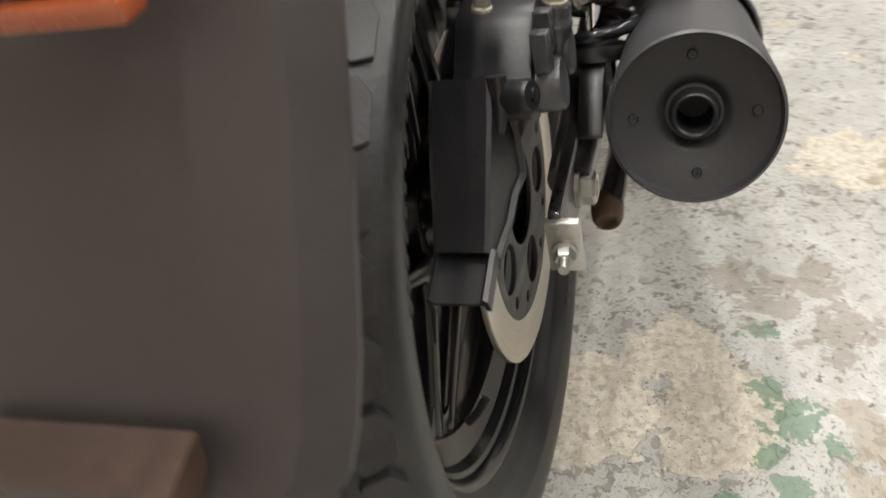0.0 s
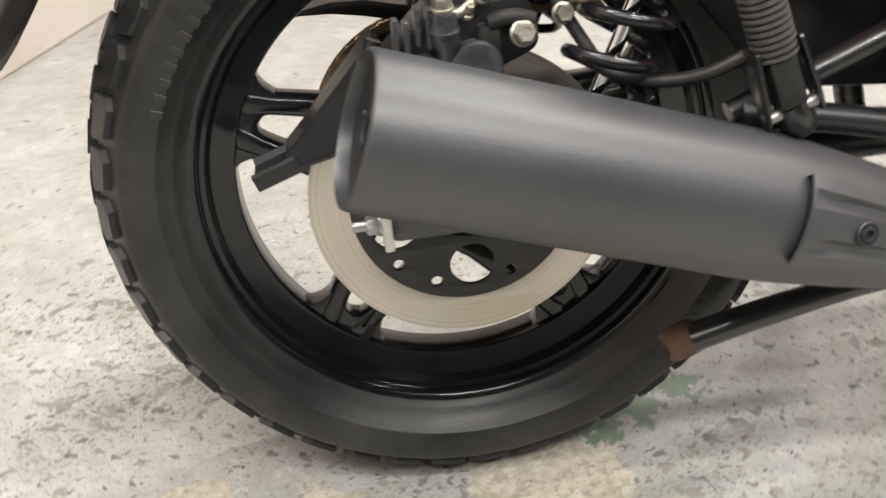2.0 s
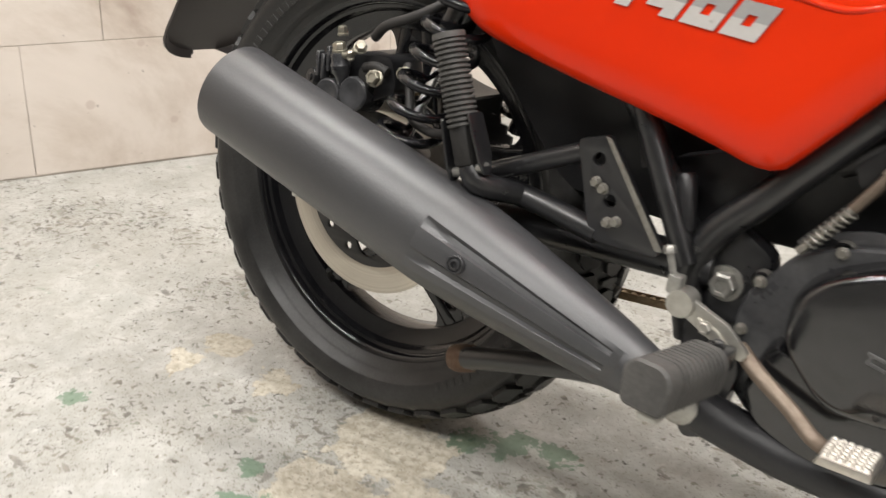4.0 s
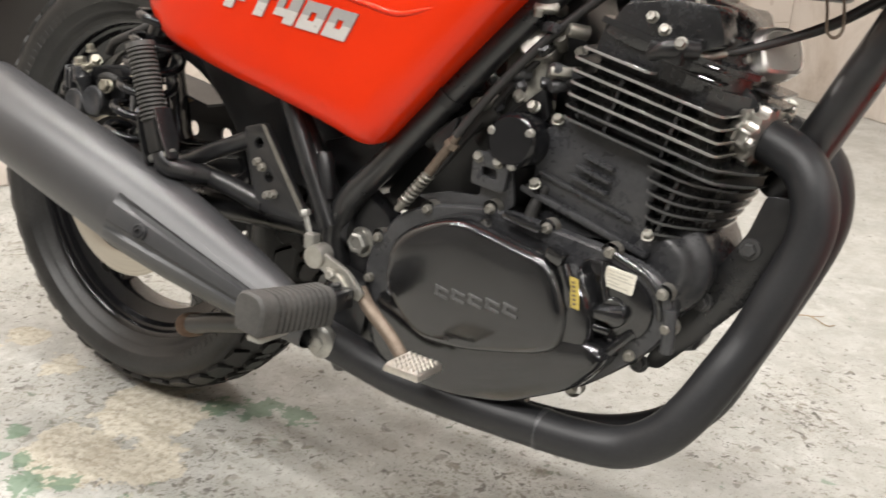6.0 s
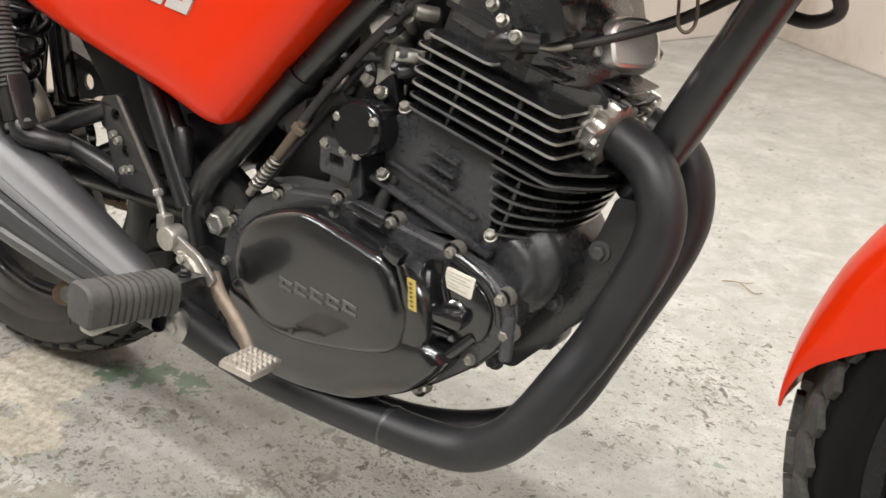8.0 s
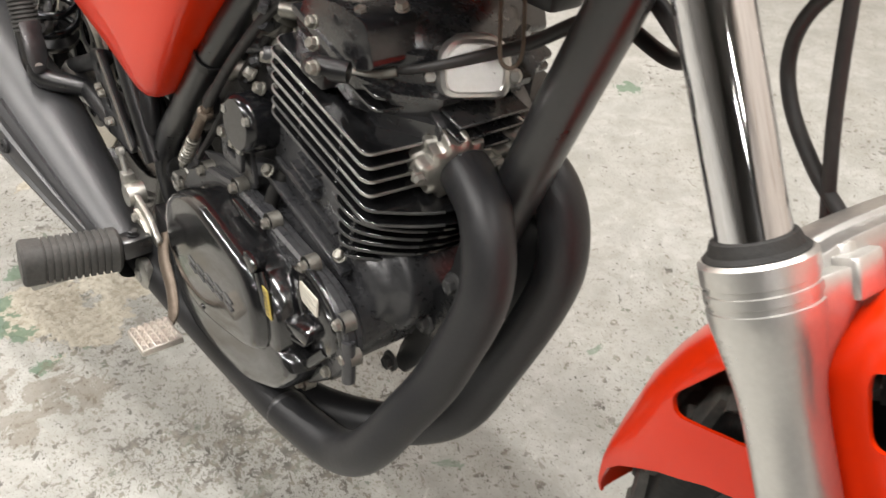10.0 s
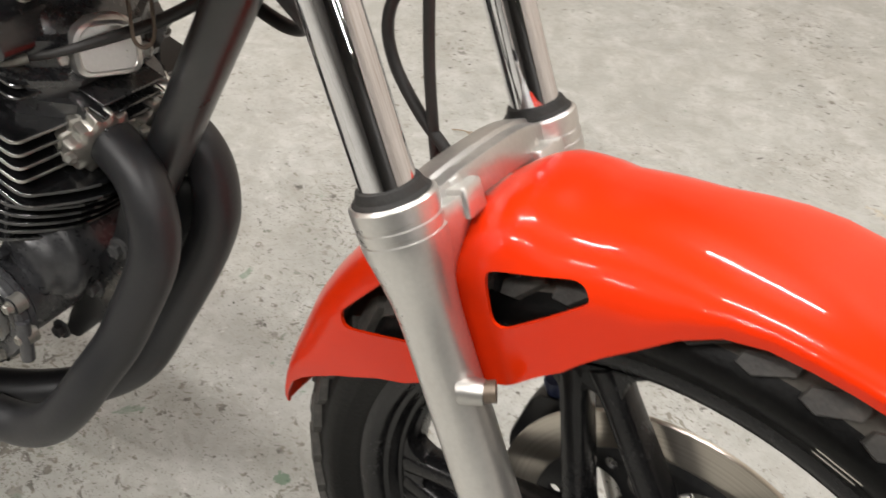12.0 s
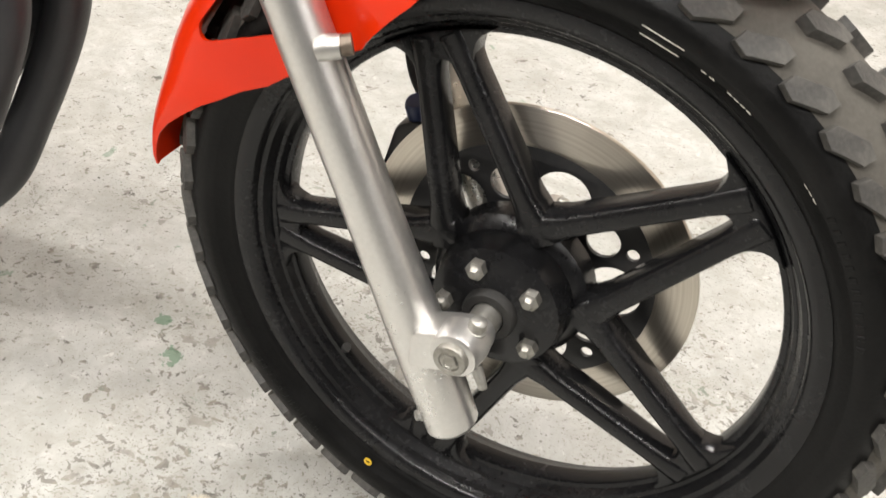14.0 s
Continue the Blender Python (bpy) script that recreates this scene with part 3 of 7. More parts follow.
def wall(name, a, b, label, rows=None, paint=None):
    """A wall from a to b with its inner face on that line; rows: (z0, z1, first joint, panel length) of facing panels."""
    d = (b - a)
    length = d.length
    d.normalize()
    mid = (C_A + C_B + C_C + CORNER) / 4
    n = Vector((-d.y, d.x))
    if (mid - a).dot(n) < 0:
        n = -n
    # local frame: x along the wall, y into the room, z up
    m = Matrix(((d.x, n.x, 0, a.x), (d.y, n.y, 0, a.y), (0, 0, 1, 0), (0, 0, 0, 1)))
    body = bmesh.new()
    depth = 0.004 if rows else 0.0
    rbox(body, (length / 2, -0.1 - depth, CEIL / 2), (length + 0.4, 0.2, CEIL), 0)
    ob = new(name, finish(name, body, paint or M_WALL))
    ob.matrix_world = m
    tagged(ob, label, "wall", kind="structure")
    for z0, z1, joint, step in rows or ():
        k = math.floor(-joint / step)
        x = joint + k * step
        while x < length:
            x0, x1 = max(x, 0.0), min(x + step, length)
            if x1 - x0 > 0.05:
                t = bmesh.new()
                rbox(t, ((x0 + x1) / 2, -depth / 2, (z0 + z1) / 2), (x1 - x0 - 0.0012, depth, z1 - z0 - 0.0012), 0.0008, None, 1)
                part("panel", t, M_WALL, ob)
            x += step
    return ob


def along(a, d, p):
    return (p - a).dot(d)


s1 = along(C_A, W1_D, W1_A)
s2 = along(CORNER, W2_D, W2_A)
wall("wall_rear", C_A, CORNER, "off-white painted panel wall with brown spots and scuffs",
     [(0.004, 0.30, s1 + 0.015, 0.91), (0.30, 1.21, s1 + 0.192, 0.91), (1.21, 2.12, s1 + 0.015, 0.91), (2.12, CEIL, s1 + 0.192, 0.91)])
wall("wall_side", CORNER, C_B, "off-white painted panel wall with fine joints",
     [(0.004, 0.91, s2 - 0.46, 1.82), (0.91, 1.82, s2 + 0.45, 1.82), (1.82, CEIL, s2 - 0.46, 1.82)])
# both out of view, their greys chosen for the light they reflect
wall("wall_front", C_B, C_C, "plain grey wall, unseen, toned to steer reflections and bounce", None, M_WALL_ABSORB)
wall("wall_near", C_A, C_C, "plain grey wall, unseen, toned to steer reflections and bounce", None, M_WALL_BOUNCE)

# one housing per lamp, the added fill lamps included
for tx, ty in TUBES:
    fx = new("ceiling_light")
    fx.matrix_world = pose(tx, ty, 0, 0, 0, TUBE_TURN)
    tagged(fx, "unseen white fluorescent batten under the ceiling, some added for fill", "ceiling light", "ceiling lights")
    bm = bmesh.new()
    rbox(bm, (0, 0, CEIL - 0.035), (1.3, 0.14, 0.07), 0.006)
    part("housing", bm, M_TUBE, fx)
    for side in (-1, 1):
        bm = bmesh.new()
        rbox(bm, (side * 0.635, 0, CEIL - 0.09), (0.03, 0.07, 0.05), 0.004)
        part("lamp_holder", bm, M_TUBE, fx)

# a dry twig on the floor
twig = new("twig", None)
twig.matrix_world = pose(0.787, 0.917, 0.004)
tagged(twig, "thin dry twig lying on the floor", "twig")
bm = bmesh.new()
tube(bm, [(-0.03, 0.0, 0), (0, 0.005, 0.004), (0.035, -0.01, 0), (0.05, -0.004, 0.002)], 0.0012, 6)
stem = part("stem", bm, M_CHAIN, twig)
bm = bmesh.new()
tube(bm, [(0.0, 0.005, 0.004), (0.018, 0.02, 0.003), (0.02, 0.035, 0)], 0.0009, 6)
part("side_shoot", bm, M_CHAIN, twig)


# ---- motorcycle ----
bike = new("motorcycle")
bike.matrix_world = pose(0, 0.008, AXLE_Z, LEAN, 0, YAW) @ Matrix.Translation((0, 0, -0.32))
BIKE = bike
tagged(bike, "red and black single-cylinder motorcycle leaning on its side stand", "motorcycle")

RAKE = radians(26.5)
STEM = Vector((-math.sin(RAKE), 0, math.cos(RAKE)))
FRONT = Vector((1.425, 0, 0.33))
FRONT_HUB = FRONT + Vector((0.006, -0.012, 0.008))
STEM_AT = FRONT - 0.053 * Vector((math.cos(RAKE), 0, math.sin(RAKE)))
STEERED = Matrix.Translation(STEM_AT) @ Matrix.Rotation(radians(STEER), 4, STEM) @ Matrix.Translation(-STEM_AT)


def tread_mesh(width, length, height, skew, shape):
    """A rubber block with clipped corners, standing on z = 0."""
    bm = bmesh.new()
    w, l = width / 2, length / 2
    if shape == "slant":
        out = [(-w, l * 0.34), (-w * 0.66, l), (w * 0.16, l * 0.92), (w * 0.48, l * 0.40), (w, -l * 0.34), (w * 0.66, -l), (-w * 0.16, -l * 0.92), (-w * 0.48, -l * 0.40)][::-1]
    elif shape == "hex":
        out = [(-w * 0.80, -l * 0.62), (0.0, -l), (w * 0.80, -l * 0.62), (w, 0.0), (w * 0.78, l * 0.70), (0.0, l * 0.92), (-w * 0.78, l * 0.70), (-w, 0.0)]
    elif shape == "bar":
        out = [(-w, -l * 0.6), (-w * 0.3, -l), (w, -l * 0.5), (w, l * 0.6), (w * 0.3, l), (-w, l * 0.5)]
    else:
        out = [(-w, -l * 0.55), (-w * 0.45, -l), (w * 0.80, -l * 0.90), (w, -l * 0.72), (w, l * 0.78), (w * 0.72, l), (-w * 0.25, l * 0.80), (-w * 0.86, l * 0.62)]
    lo = [bm.verts.new((x + skew * y, y, -0.004)) for x, y in out]
    mid = [bm.verts.new((x * 0.985 + skew * y, y * 0.985, height * 0.92)) for x, y in out]
    hi = [bm.verts.new((x * 0.95 + skew * y, y * 0.965, height)) for x, y in out]
    grid_faces(bm, [lo, mid, hi])
    bm.faces.new(hi)
    return finish("tread_block", bm, M_TYRE, 30)


def tyre(name, radius, rim_r, half, count, rows, at, label, drop=0.026, edge=0.93, rubber=None, blocks=None):
    """Carcass with a bead, bulged walls and a rounded crown, and tread blocks standing on it; rows: (offset, width, length, height, skew, phase, shape)."""
    crown = radius - 0.008
    end = edge * half
    tall = crown - drop - rim_r

    def crown_r(y):
        return crown - drop * (abs(y) / end) ** 2.1

    right = [(rim_r - 0.006, -half * 0.62), (rim_r + 0.003, -half * 0.70), (rim_r + 0.0055, -half * 0.775), (rim_r + 0.0075, -half * 0.79), (rim_r + 0.010, -half * 0.825), (rim_r + 0.018, -half * 0.925),
             (rim_r + 0.0185, -half * 0.935), (rim_r + 0.0200, -half * 0.945), (rim_r + tall * 0.60, -half * 0.985), (rim_r + tall * 0.70, -half), (rim_r + tall * 0.86, -half * 0.995), (rim_r + tall * 0.95, -half * 0.972)]
    right += [(crown_r(f * end), -f * end) for f in (1.0, 0.9, 0.78, 0.65, 0.5, 0.33, 0.16, 0.0)]
    prof = right + [(r, -y) for r, y in right[-2::-1]]
    bm = bmesh.new()
    lathe(bm, prof, WHEEL_TURN, 96)
    body = part(name, bm, rubber or M_TYRE, bike, label, at, sharp=42)
    for offset, width, length, height, skew, phase, shape in rows:
        me = tread_mesh(width, length, height, skew, shape)
        me.materials[0] = blocks or M_TYRE
        y = offset * half
        r = crown_r(y)
        lean = math.atan2(crown_r(abs(y) - 0.008) - crown_r(abs(y) + 0.008), 0.016) * (1 if y < 0 else -1)
        for k in range(count):
            a = 2 * math.pi * (k + phase) / count
            m = Matrix.Rotation(-a, 4, "Y") @ Matrix.Translation((0, y, r)) @ Matrix.Rotation(lean, 4, "X")
            # block axes: x across the tread, y round the wheel
            m = m @ Matrix.Rotation(radians(90), 4, "Z")
            ob = new("tread_block", me)
            ob.parent = body
            ob.matrix_basis = m
    if blocks:
        # dust packed between the blocks
        bm = bmesh.new()
        lathe(bm, [(crown_r(f * end) + 0.0006, f * end) for f in (-0.9, -0.78, -0.65, -0.5, -0.33, -0.16, 0.0, 0.16, 0.33, 0.5, 0.65, 0.78, 0.9)], WHEEL_TURN, 96)
        part("tread_base", bm, M_DUST, body, "dusty grooves between the blocks")
    return body


def wall_bars(body, r, y, spans, size, paint=None):
    """Raised sidewall lettering as plain bars; spans: (first angle, step, count)."""
    t = bmesh.new()
    rbox(t, (0, 0, 0), size, 0.0004, None, 1)
    me = finish("lettering_bar", t, paint or M_TYRE, 30)
    for first, step, n in spans:
        for k in range(n):
            ob = new("lettering_bar", me)
            ob.parent = body
            ob.matrix_basis = Matrix.Rotation(radians(-(first + step * k)), 4, "Y") @ Matrix.Translation((r, y, 0)) @ Matrix.Rotation(radians(-14), 4, "Z")


def rim_profile(rim_r, half, barrel):
    """Closed section of a cast rim: flanges, bead seats, well, and stepped inner faces."""
    face = [(rim_r - 0.002, half + 0.001), (rim_r - 0.009, half - 0.001), (rim_r - 0.012, half - 0.004), (rim_r - 0.014, half - 0.011), (rim_r - 0.018, half - 0.013), (rim_r - 0.0225, half - 0.022),
            (rim_r - 0.0255, half - 0.0235), (rim_r - barrel + 0.005, half - 0.030), (rim_r - barrel + 0.001, half - 0.031), (rim_r - barrel, half - 0.033)]
    seat = [(rim_r + 0.004, -half), (rim_r + 0.003, -half + 0.004), (rim_r - 0.006, -half + 0.007), (rim_r - 0.008, -half + 0.018), (rim_r - barrel + 0.012, -0.006), (rim_r - barrel + 0.012, 0.006),
            (rim_r - 0.008, half - 0.018), (rim_r - 0.006, half - 0.007), (rim_r + 0.003, half - 0.004), (rim_r + 0.004, half)]
    return seat + face + [(r, -y) for r, y in face[::-1]]


def spoke_mesh(p0, p1, w0, w1, depth0, depth1):
    """A cast spoke bar with bevelled faces from p0 at the hub to p1 at the rim (x, z)."""
    a, b = Vector((p0[0], 0, p0[1])), Vector((p1[0], 0, p1[1]))
    t = (b - a).normalized()
    s = Vector((-t.z, 0, t.x))
    y = Vector((0, 1, 0))
    loops = []
    for f in (-0.10, 0.0, 0.08, 0.15, 0.45, 0.8, 0.92, 1.0):
        c = a.lerp(b, f)
        w = w0 + (w1 - w0) * f
        d = depth0 + (depth1 - depth0) * f
        w *= 1.0 + 0.35 * max(0, f - 0.8) / 0.2 + 0.4 * max(0, 0.15 - max(f, 0)) / 0.15
        sec = [(-w, -d * 0.55), (-w * 0.72, -d * 0.92), (-w * 0.30, -d), (w * 0.30, -d), (w * 0.72, -d * 0.92), (w, -d * 0.55), (w, d * 0.55), (w * 0.72, d * 0.92), (-w * 0.72, d * 0.92), (-w, d * 0.55)]
        loops.append([c + s * u + y * v for u, v in sec])
    bm = bmesh.new()
    loft(bm, loops)
    bevelled(bm, 0.0012, 1, 40)
    return finish("spoke", bm, M_GLOSS, 40)


def cast_wheel(name, paint, rim_r, half, centre, turn, at, label, hub_r, hub_y, barrel, spread=1.0, face=0.0):
    base = Matrix.Translation(centre) if at is None else at @ Matrix.Translation(centre)
    bm = bmesh.new()
    lathe(bm, rim_profile(rim_r, half, barrel), WHEEL_TURN, 96, closed=True)
    rim = part(name, bm, paint, bike, label, base, sharp=32)
    ri, rh = rim_r - barrel + 0.004, 0.074
    for k in range(5):
        mid = radians(turn + 72 * k)
        for side in (-1, 1):
            ah, ar = mid + side * radians(34), mid + side * radians(4.3 * spread)
            me = spoke_mesh((rh * math.cos(ah), rh * math.sin(ah)), (ri * math.cos(ar), ri * math.sin(ar)), 0.0112, 0.0098, 0.017, 0.014)
            me.materials[0] = paint
            part("spoke", me, paint, rim, at=Matrix.Translation((0, face, 0)))
        # web that ties the two bars of a pair together at the rim
        bm = bmesh.new()
        half_web = [(ri + 0.003, 18), (ri - 0.001, 15.2), (ri - 0.004, 13.2), (ri - 0.009, 11.6), (ri - 0.016, 10.6), (ri - 0.026, 10.0), (ri - 0.036, 9.8), (ri - 0.037, 6.2), (ri - 0.030, 4.4), (ri - 0.023, 2.6)]
        half_web = [(r, a * spread) for r, a in half_web]
        pts = [(r, -a) for r, a in half_web] + [(ri - 0.020, 0)] + half_web[::-1] + [(ri + 0.003, 6), (ri + 0.003, 0), (ri + 0.003, -6)]
        slab(bm, [(r * math.cos(mid + radians(a)), r * math.sin(mid + radians(a))) for r, a in pts], -0.012, 0.012, 0.003, 2)
        part("spoke_web", bm, paint, rim, at=Matrix.Translation((0, face, 0)))
    bm = bmesh.new()
    lathe(bm, [(0.0, -hub_y), (0.018, -hub_y), (0.020, -hub_y + 0.004), (0.024, -hub_y + 0.006), (hub_r * 0.75, -hub_y + 0.007), (hub_r, -hub_y + 0.013), (hub_r + 0.004, -0.026), (0.060, -0.019), (0.066, -0.016), (0.070, -0.011), (0.070, 0.011), (0.066, 0.016), (0.060, 0.019), (hub_r + 0.004, 0.026),
               (hub_r, hub_y - 0.013), (hub_r * 0.75, hub_y - 0.007), (0.02, hub_y - 0.006), (0.0, hub_y)], WHEEL_TURN, 48)
    hub = part("hub", bm, paint, rim)
    return rim, hub


SHIFT = Vector((-0.001, 0, 0.0067))
# rear wheel
REAR = Vector((0, 0, 0.32))
REAR_AT = Matrix.Translation(REAR)
rear_rim, rear_hub = cast_wheel("rear_wheel", M_GLOSS, 0.2445, 0.049, REAR + Vector((0, 0.008, 0)), 161.5, None, "gloss black five-spoke cast rear wheel", 0.052, 0.052, 0.044)
rows = [(-0.715, 0.0280, 0.0425, 0.0055, -0.05, 0.5, "block"), (-0.245, 0.0300, 0.0330, 0.0055, 0.0, 0.15, "hex"), (-0.245, 0.0280, 0.0105, 0.0045, 0.05, 0.67, "bar"),
        (0.245, 0.0300, 0.0330, 0.0055, 0.0, 0.65, "hex"), (0.245, 0.0280, 0.0105, 0.0045, 0.05, 0.17, "bar"), (0.715, 0.0280, 0.0425, 0.0055, 0.05, 0.0, "block")]
rear_tyre = tyre("rear_tyre", 0.3300, 0.2445, 0.0755, 42, rows, Matrix.Translation(REAR + Vector((0, 0.0065, 0))), "worn black rear tyre with blocky tread")
wall_bars(rear_tyre, 0.2670, -0.0722, [(120, 3.0, 14), (300, 3.0, 14)], (0.0110, 0.0012, 0.0072))
bm = bmesh.new()
tube(bm, [(-0.1, -0.026, -0.168), (-0.096, -0.036, -0.158), (-0.091, -0.044, -0.146)], 0.004, 8)
part("valve", bm, M_RUBBER, rear_rim)


def brake_disc(name, at, y, r_out, r_in, big_r, big_at, small_r, small_at, turn, label, hub_r, beside=(-23, 23), mid_r=0.0):
    bm = pierced(circle(0, 0, r_out, 96), [circle(0, 0, r_in, 96)], y - 0.0026, y + 0.0026)
    ring = part(name, bm, M_DISC, bike, label, at, sharp=40)
    holes = [circle(0, 0, hub_r, 40)]
    for k in range(5):
        a = radians(turn + 72 * k)
        holes.append(circle(big_at * math.cos(a), big_at * math.sin(a), big_r, 28))
        if mid_r:
            holes.append(circle(big_at * math.cos(a + radians(36)), big_at * math.sin(a + radians(36)), mid_r, 24))
        for d in beside:
            b_ = a + radians(d)
            holes.append(circle(small_at * math.cos(b_), small_at * math.sin(b_), small_r, 14))
    bm = pierced(circle(0, 0, r_in + 0.0005, 96), holes, y - 0.0022, y + 0.0022)
    part("disc_carrier", bm, M_CARRIER, ring, "black painted drilled carrier")
    return ring


rear_disc = brake_disc("rear_brake_disc", REAR_AT, -0.068, 0.1360, 0.1025, 0.0212, 0.069, 0.0057, 0.088, -86, "worn steel rear brake disc with drilled black carrier", 0.040)
bm = bmesh.new()
lathe(bm, [(0.044, -0.066), (0.044, -0.03), (0.050, -0.02)], WHEEL_TURN, 40)
part("disc_boss", bm, M_GLOSS, rear_disc)

# sprocket and chain on the far side
bm = bmesh.new()
teeth = []
for k in range(42 * 2):
    a = 2 * math.pi * k / 84
    r = 0.113 if k % 2 else 0.119
    teeth.append((r * math.cos(a), r * math.sin(a)))
part("sprocket", pierced(teeth, [circle(0, 0, 0.05, 32), *[circle(0.075 * math.cos(radians(60 * k)), 0.075 * math.sin(radians(60 * k)), 0.013, 16) for k in range(6)]], 0.086, 0.092), M_CARRIER, bike, "dark rear sprocket", REAR_AT @ Matrix.Translation((-0.004, 0.018, 0)))
bm = bmesh.new()
pin = []
for k in range(34):
    a = radians(75 + 6.4 * k)
    pin.append((0.120 * math.cos(a), 0.089, 0.120 * math.sin(a)))
run_hi = [(x, 0.089, 0.121 - 0.0005 * i) for i, x in enumerate(np.arange(0.04, 0.47, 0.0132))]
run_lo = [(x, 0.089, -0.119 + 0.0011 * i) for i, x in enumerate(np.arange(0.03, 0.47, 0.0132))]
for a, b in [*zip(pin, pin[1:]), *zip(run_hi, run_hi[1:]), *zip(run_lo, run_lo[1:])]:
    a, b = Vector(a), Vector(b)
    mid = (a + b) / 2
    ang = math.atan2(b.z - a.z, b.x - a.x)
    m = Matrix.Translation(mid) @ Matrix.Rotation(-ang, 4, "Y")
    for s in (-1, 1):
        rbox(bm, (0, s * 0.007, 0), (0.019, 0.0022, 0.0105), 0.0008, m, 1)
    lathe(bm, [(0, -0.0085), (0.0042, -0.0085), (0.0042, 0.0085), (0, 0.0085)], Matrix.Translation(a) @ WHEEL_TURN, 8)
tagged(part("chain", bm, M_CHAIN, bike, "rusty brown drive chain", REAR_AT @ Matrix.Translation((-0.004, 0.018, 0))), kind="stuff")
bm = bmesh.new()
loft(bm, [[(x, y, z) for x, y, z in ((-0.19 + 0.03 * k, 0.02, 0.44 + h), (-0.19 + 0.03 * k, 0.095, 0.44 + h), (-0.19 + 0.03 * k, 0.095, 0.436 + h - d), (-0.19 + 0.03 * k, 0.09, 0.436 + h - d), (-0.19 + 0.03 * k, 0.09, 0.436 + h), (-0.19 + 0.03 * k, 0.02, 0.436 + h))]
          for k, (h, d) in enumerate([(0.0, 0.002), (0.018, 0.008), (0.03, 0.016), (0.036, 0.022), (0.036, 0.026), (0.03, 0.026), (0.026, 0.026), (0.02, 0.026), (0.012, 0.026), (0.006, 0.026)])])
part("chain_guard", bm, M_PLASTIC, bike, "black chain guard")

# swing arm with its end plate and axle nut
for side in (-1, 1):
    bm = bmesh.new()
    tube(bm, [(0.47, side * 0.105, 0.362), (0.30, side * 0.108, 0.356), (0.12, side * 0.112, 0.345), (0.0, side * 0.112, 0.334)], [0.020, 0.021, 0.021, 0.018], 16)
    part("swing_arm", bm, M_FRAME, bike)
bm = bmesh.new()
slab(bm, rounded([(-0.075, 0.355), (0.05, 0.365), (0.06, 0.31), (-0.07, 0.305)], 0.008), -0.118, -0.108, 0.0015)
arm_end = part("arm_end", bm, M_FRAME, bike, "black swing arm end")
bm = bmesh.new()
slab(bm, rounded([(-0.079, 0.350), (-0.071, 0.351), (-0.068, 0.304), (-0.076, 0.303)], 0.002), -0.132, -0.106, 0.0012)
part("adjuster_plate", bm, M_CAST, arm_end)
bm = bmesh.new()
hex_bolt(bm, (-0.078, -0.119, 0.324), (-1, -0.1, 0), 0.0085, 0.012)
lathe(bm, [(0.0045, 0), (0.0045, 0.022), (0.004, 0.023), (0, 0.023)], axis_frame((-0.078, -0.119, 0.324), (-1, -0.1, 0)), 12)
part("adjuster_bolt", bm, M_ZINC, arm_end)
bm = bmesh.new()
hex_bolt(bm, (0, -0.118, 0.328), (0, -1, 0), 0.014, 0.016)
part("axle_nut", bm, M_ZINC, arm_end)

SHIFT = Vector((0.004, -0.010, 0.010))
# rear caliper above the disc
bm = bmesh.new()
slab(bm, rounded([(-0.085, 0.435), (-0.03, 0.49), (0.045, 0.495), (0.055, 0.455), (0.0, 0.43), (-0.05, 0.415)], 0.012), -0.098, -0.042, 0.005)
caliper = part("rear_caliper", bm, M_PLASTIC, bike, "dusty black twin-piston brake caliper")
for px_, pz, r_ in ((0.000, 0.444, 0.0205), (-0.040, 0.436, 0.0195)):
    bm = bmesh.new()
    lathe(bm, [(0, 0.0265), (0.011, 0.027), (0.012, 0.0275), (r_ * 0.9, 0.0275), (r_, 0.025), (r_, 0.0), (r_ + 0.002, -0.01)], axis_frame((px_, -0.088, pz), (0.05, -1, 0.08)), 32)
    part("piston_housing", bm, M_CASE, caliper)
for k in range(4):
    bm = bmesh.new()
    rbox(bm, (-0.060 + 0.0085 * k, -0.106, 0.472 + 0.004 * k - 0.006 * (k % 2)), (0.0050, 0.012, 0.030), 0.001, Matrix.Translation((0, 0, 0)), 1)
    part("pad_fin", bm, M_CASE, caliper)
bm = bmesh.new()
lathe(bm, [(0, 0.030), (0.0095, 0.030), (0.0105, 0.026), (0.0105, 0.018), (0.012, 0.016), (0.011, 0.006), (0.008, 0.0), (0.007, -0.012)], axis_frame((-0.022, -0.108, 0.462), (-0.05, -0.2, 1)), 24)
part("pin_sleeve", bm, M_CASE, caliper)
bm = bmesh.new()
tube(bm, [(0.012, -0.105, 0.478), (0.030, -0.108, 0.482), (0.046, -0.106, 0.478)], 0.0065, 12)
rbox(bm, (0.012, -0.100, 0.462), (0.018, 0.018, 0.030), 0.004)
part("slide_pin_boot", bm, M_RUBBER, caliper)
for c, d, r in (((-0.024, -0.112, 0.492), (-0.05, -0.2, 1), 0.0078), ((0.004, -0.108, 0.500), (0.6, -0.6, 0.5), 0.0070), ((0.036, -0.114, 0.470), (0.1, -1, 0.3), 0.0088), ((0.070, -0.102, 0.480), (0, -1, 0.2), 0.0075), ((-0.058, -0.07, 0.505), (0, -0.2, 1), 0.006), ((-0.006, -0.112, 0.486), (0.2, -0.5, 0.8), 0.004)):
    bm = bmesh.new()
    hex_bolt(bm, c, d, r, 0.011)
    part("bolt", bm, M_BRASS, caliper)
bm = bmesh.new()
tube(bm, [(-0.024, -0.114, 0.488), (-0.010, -0.114, 0.490), (0.004, -0.108, 0.500)], 0.0042, 10)
part("banjo", bm, M_BRASS, caliper)
bm = bmesh.new()
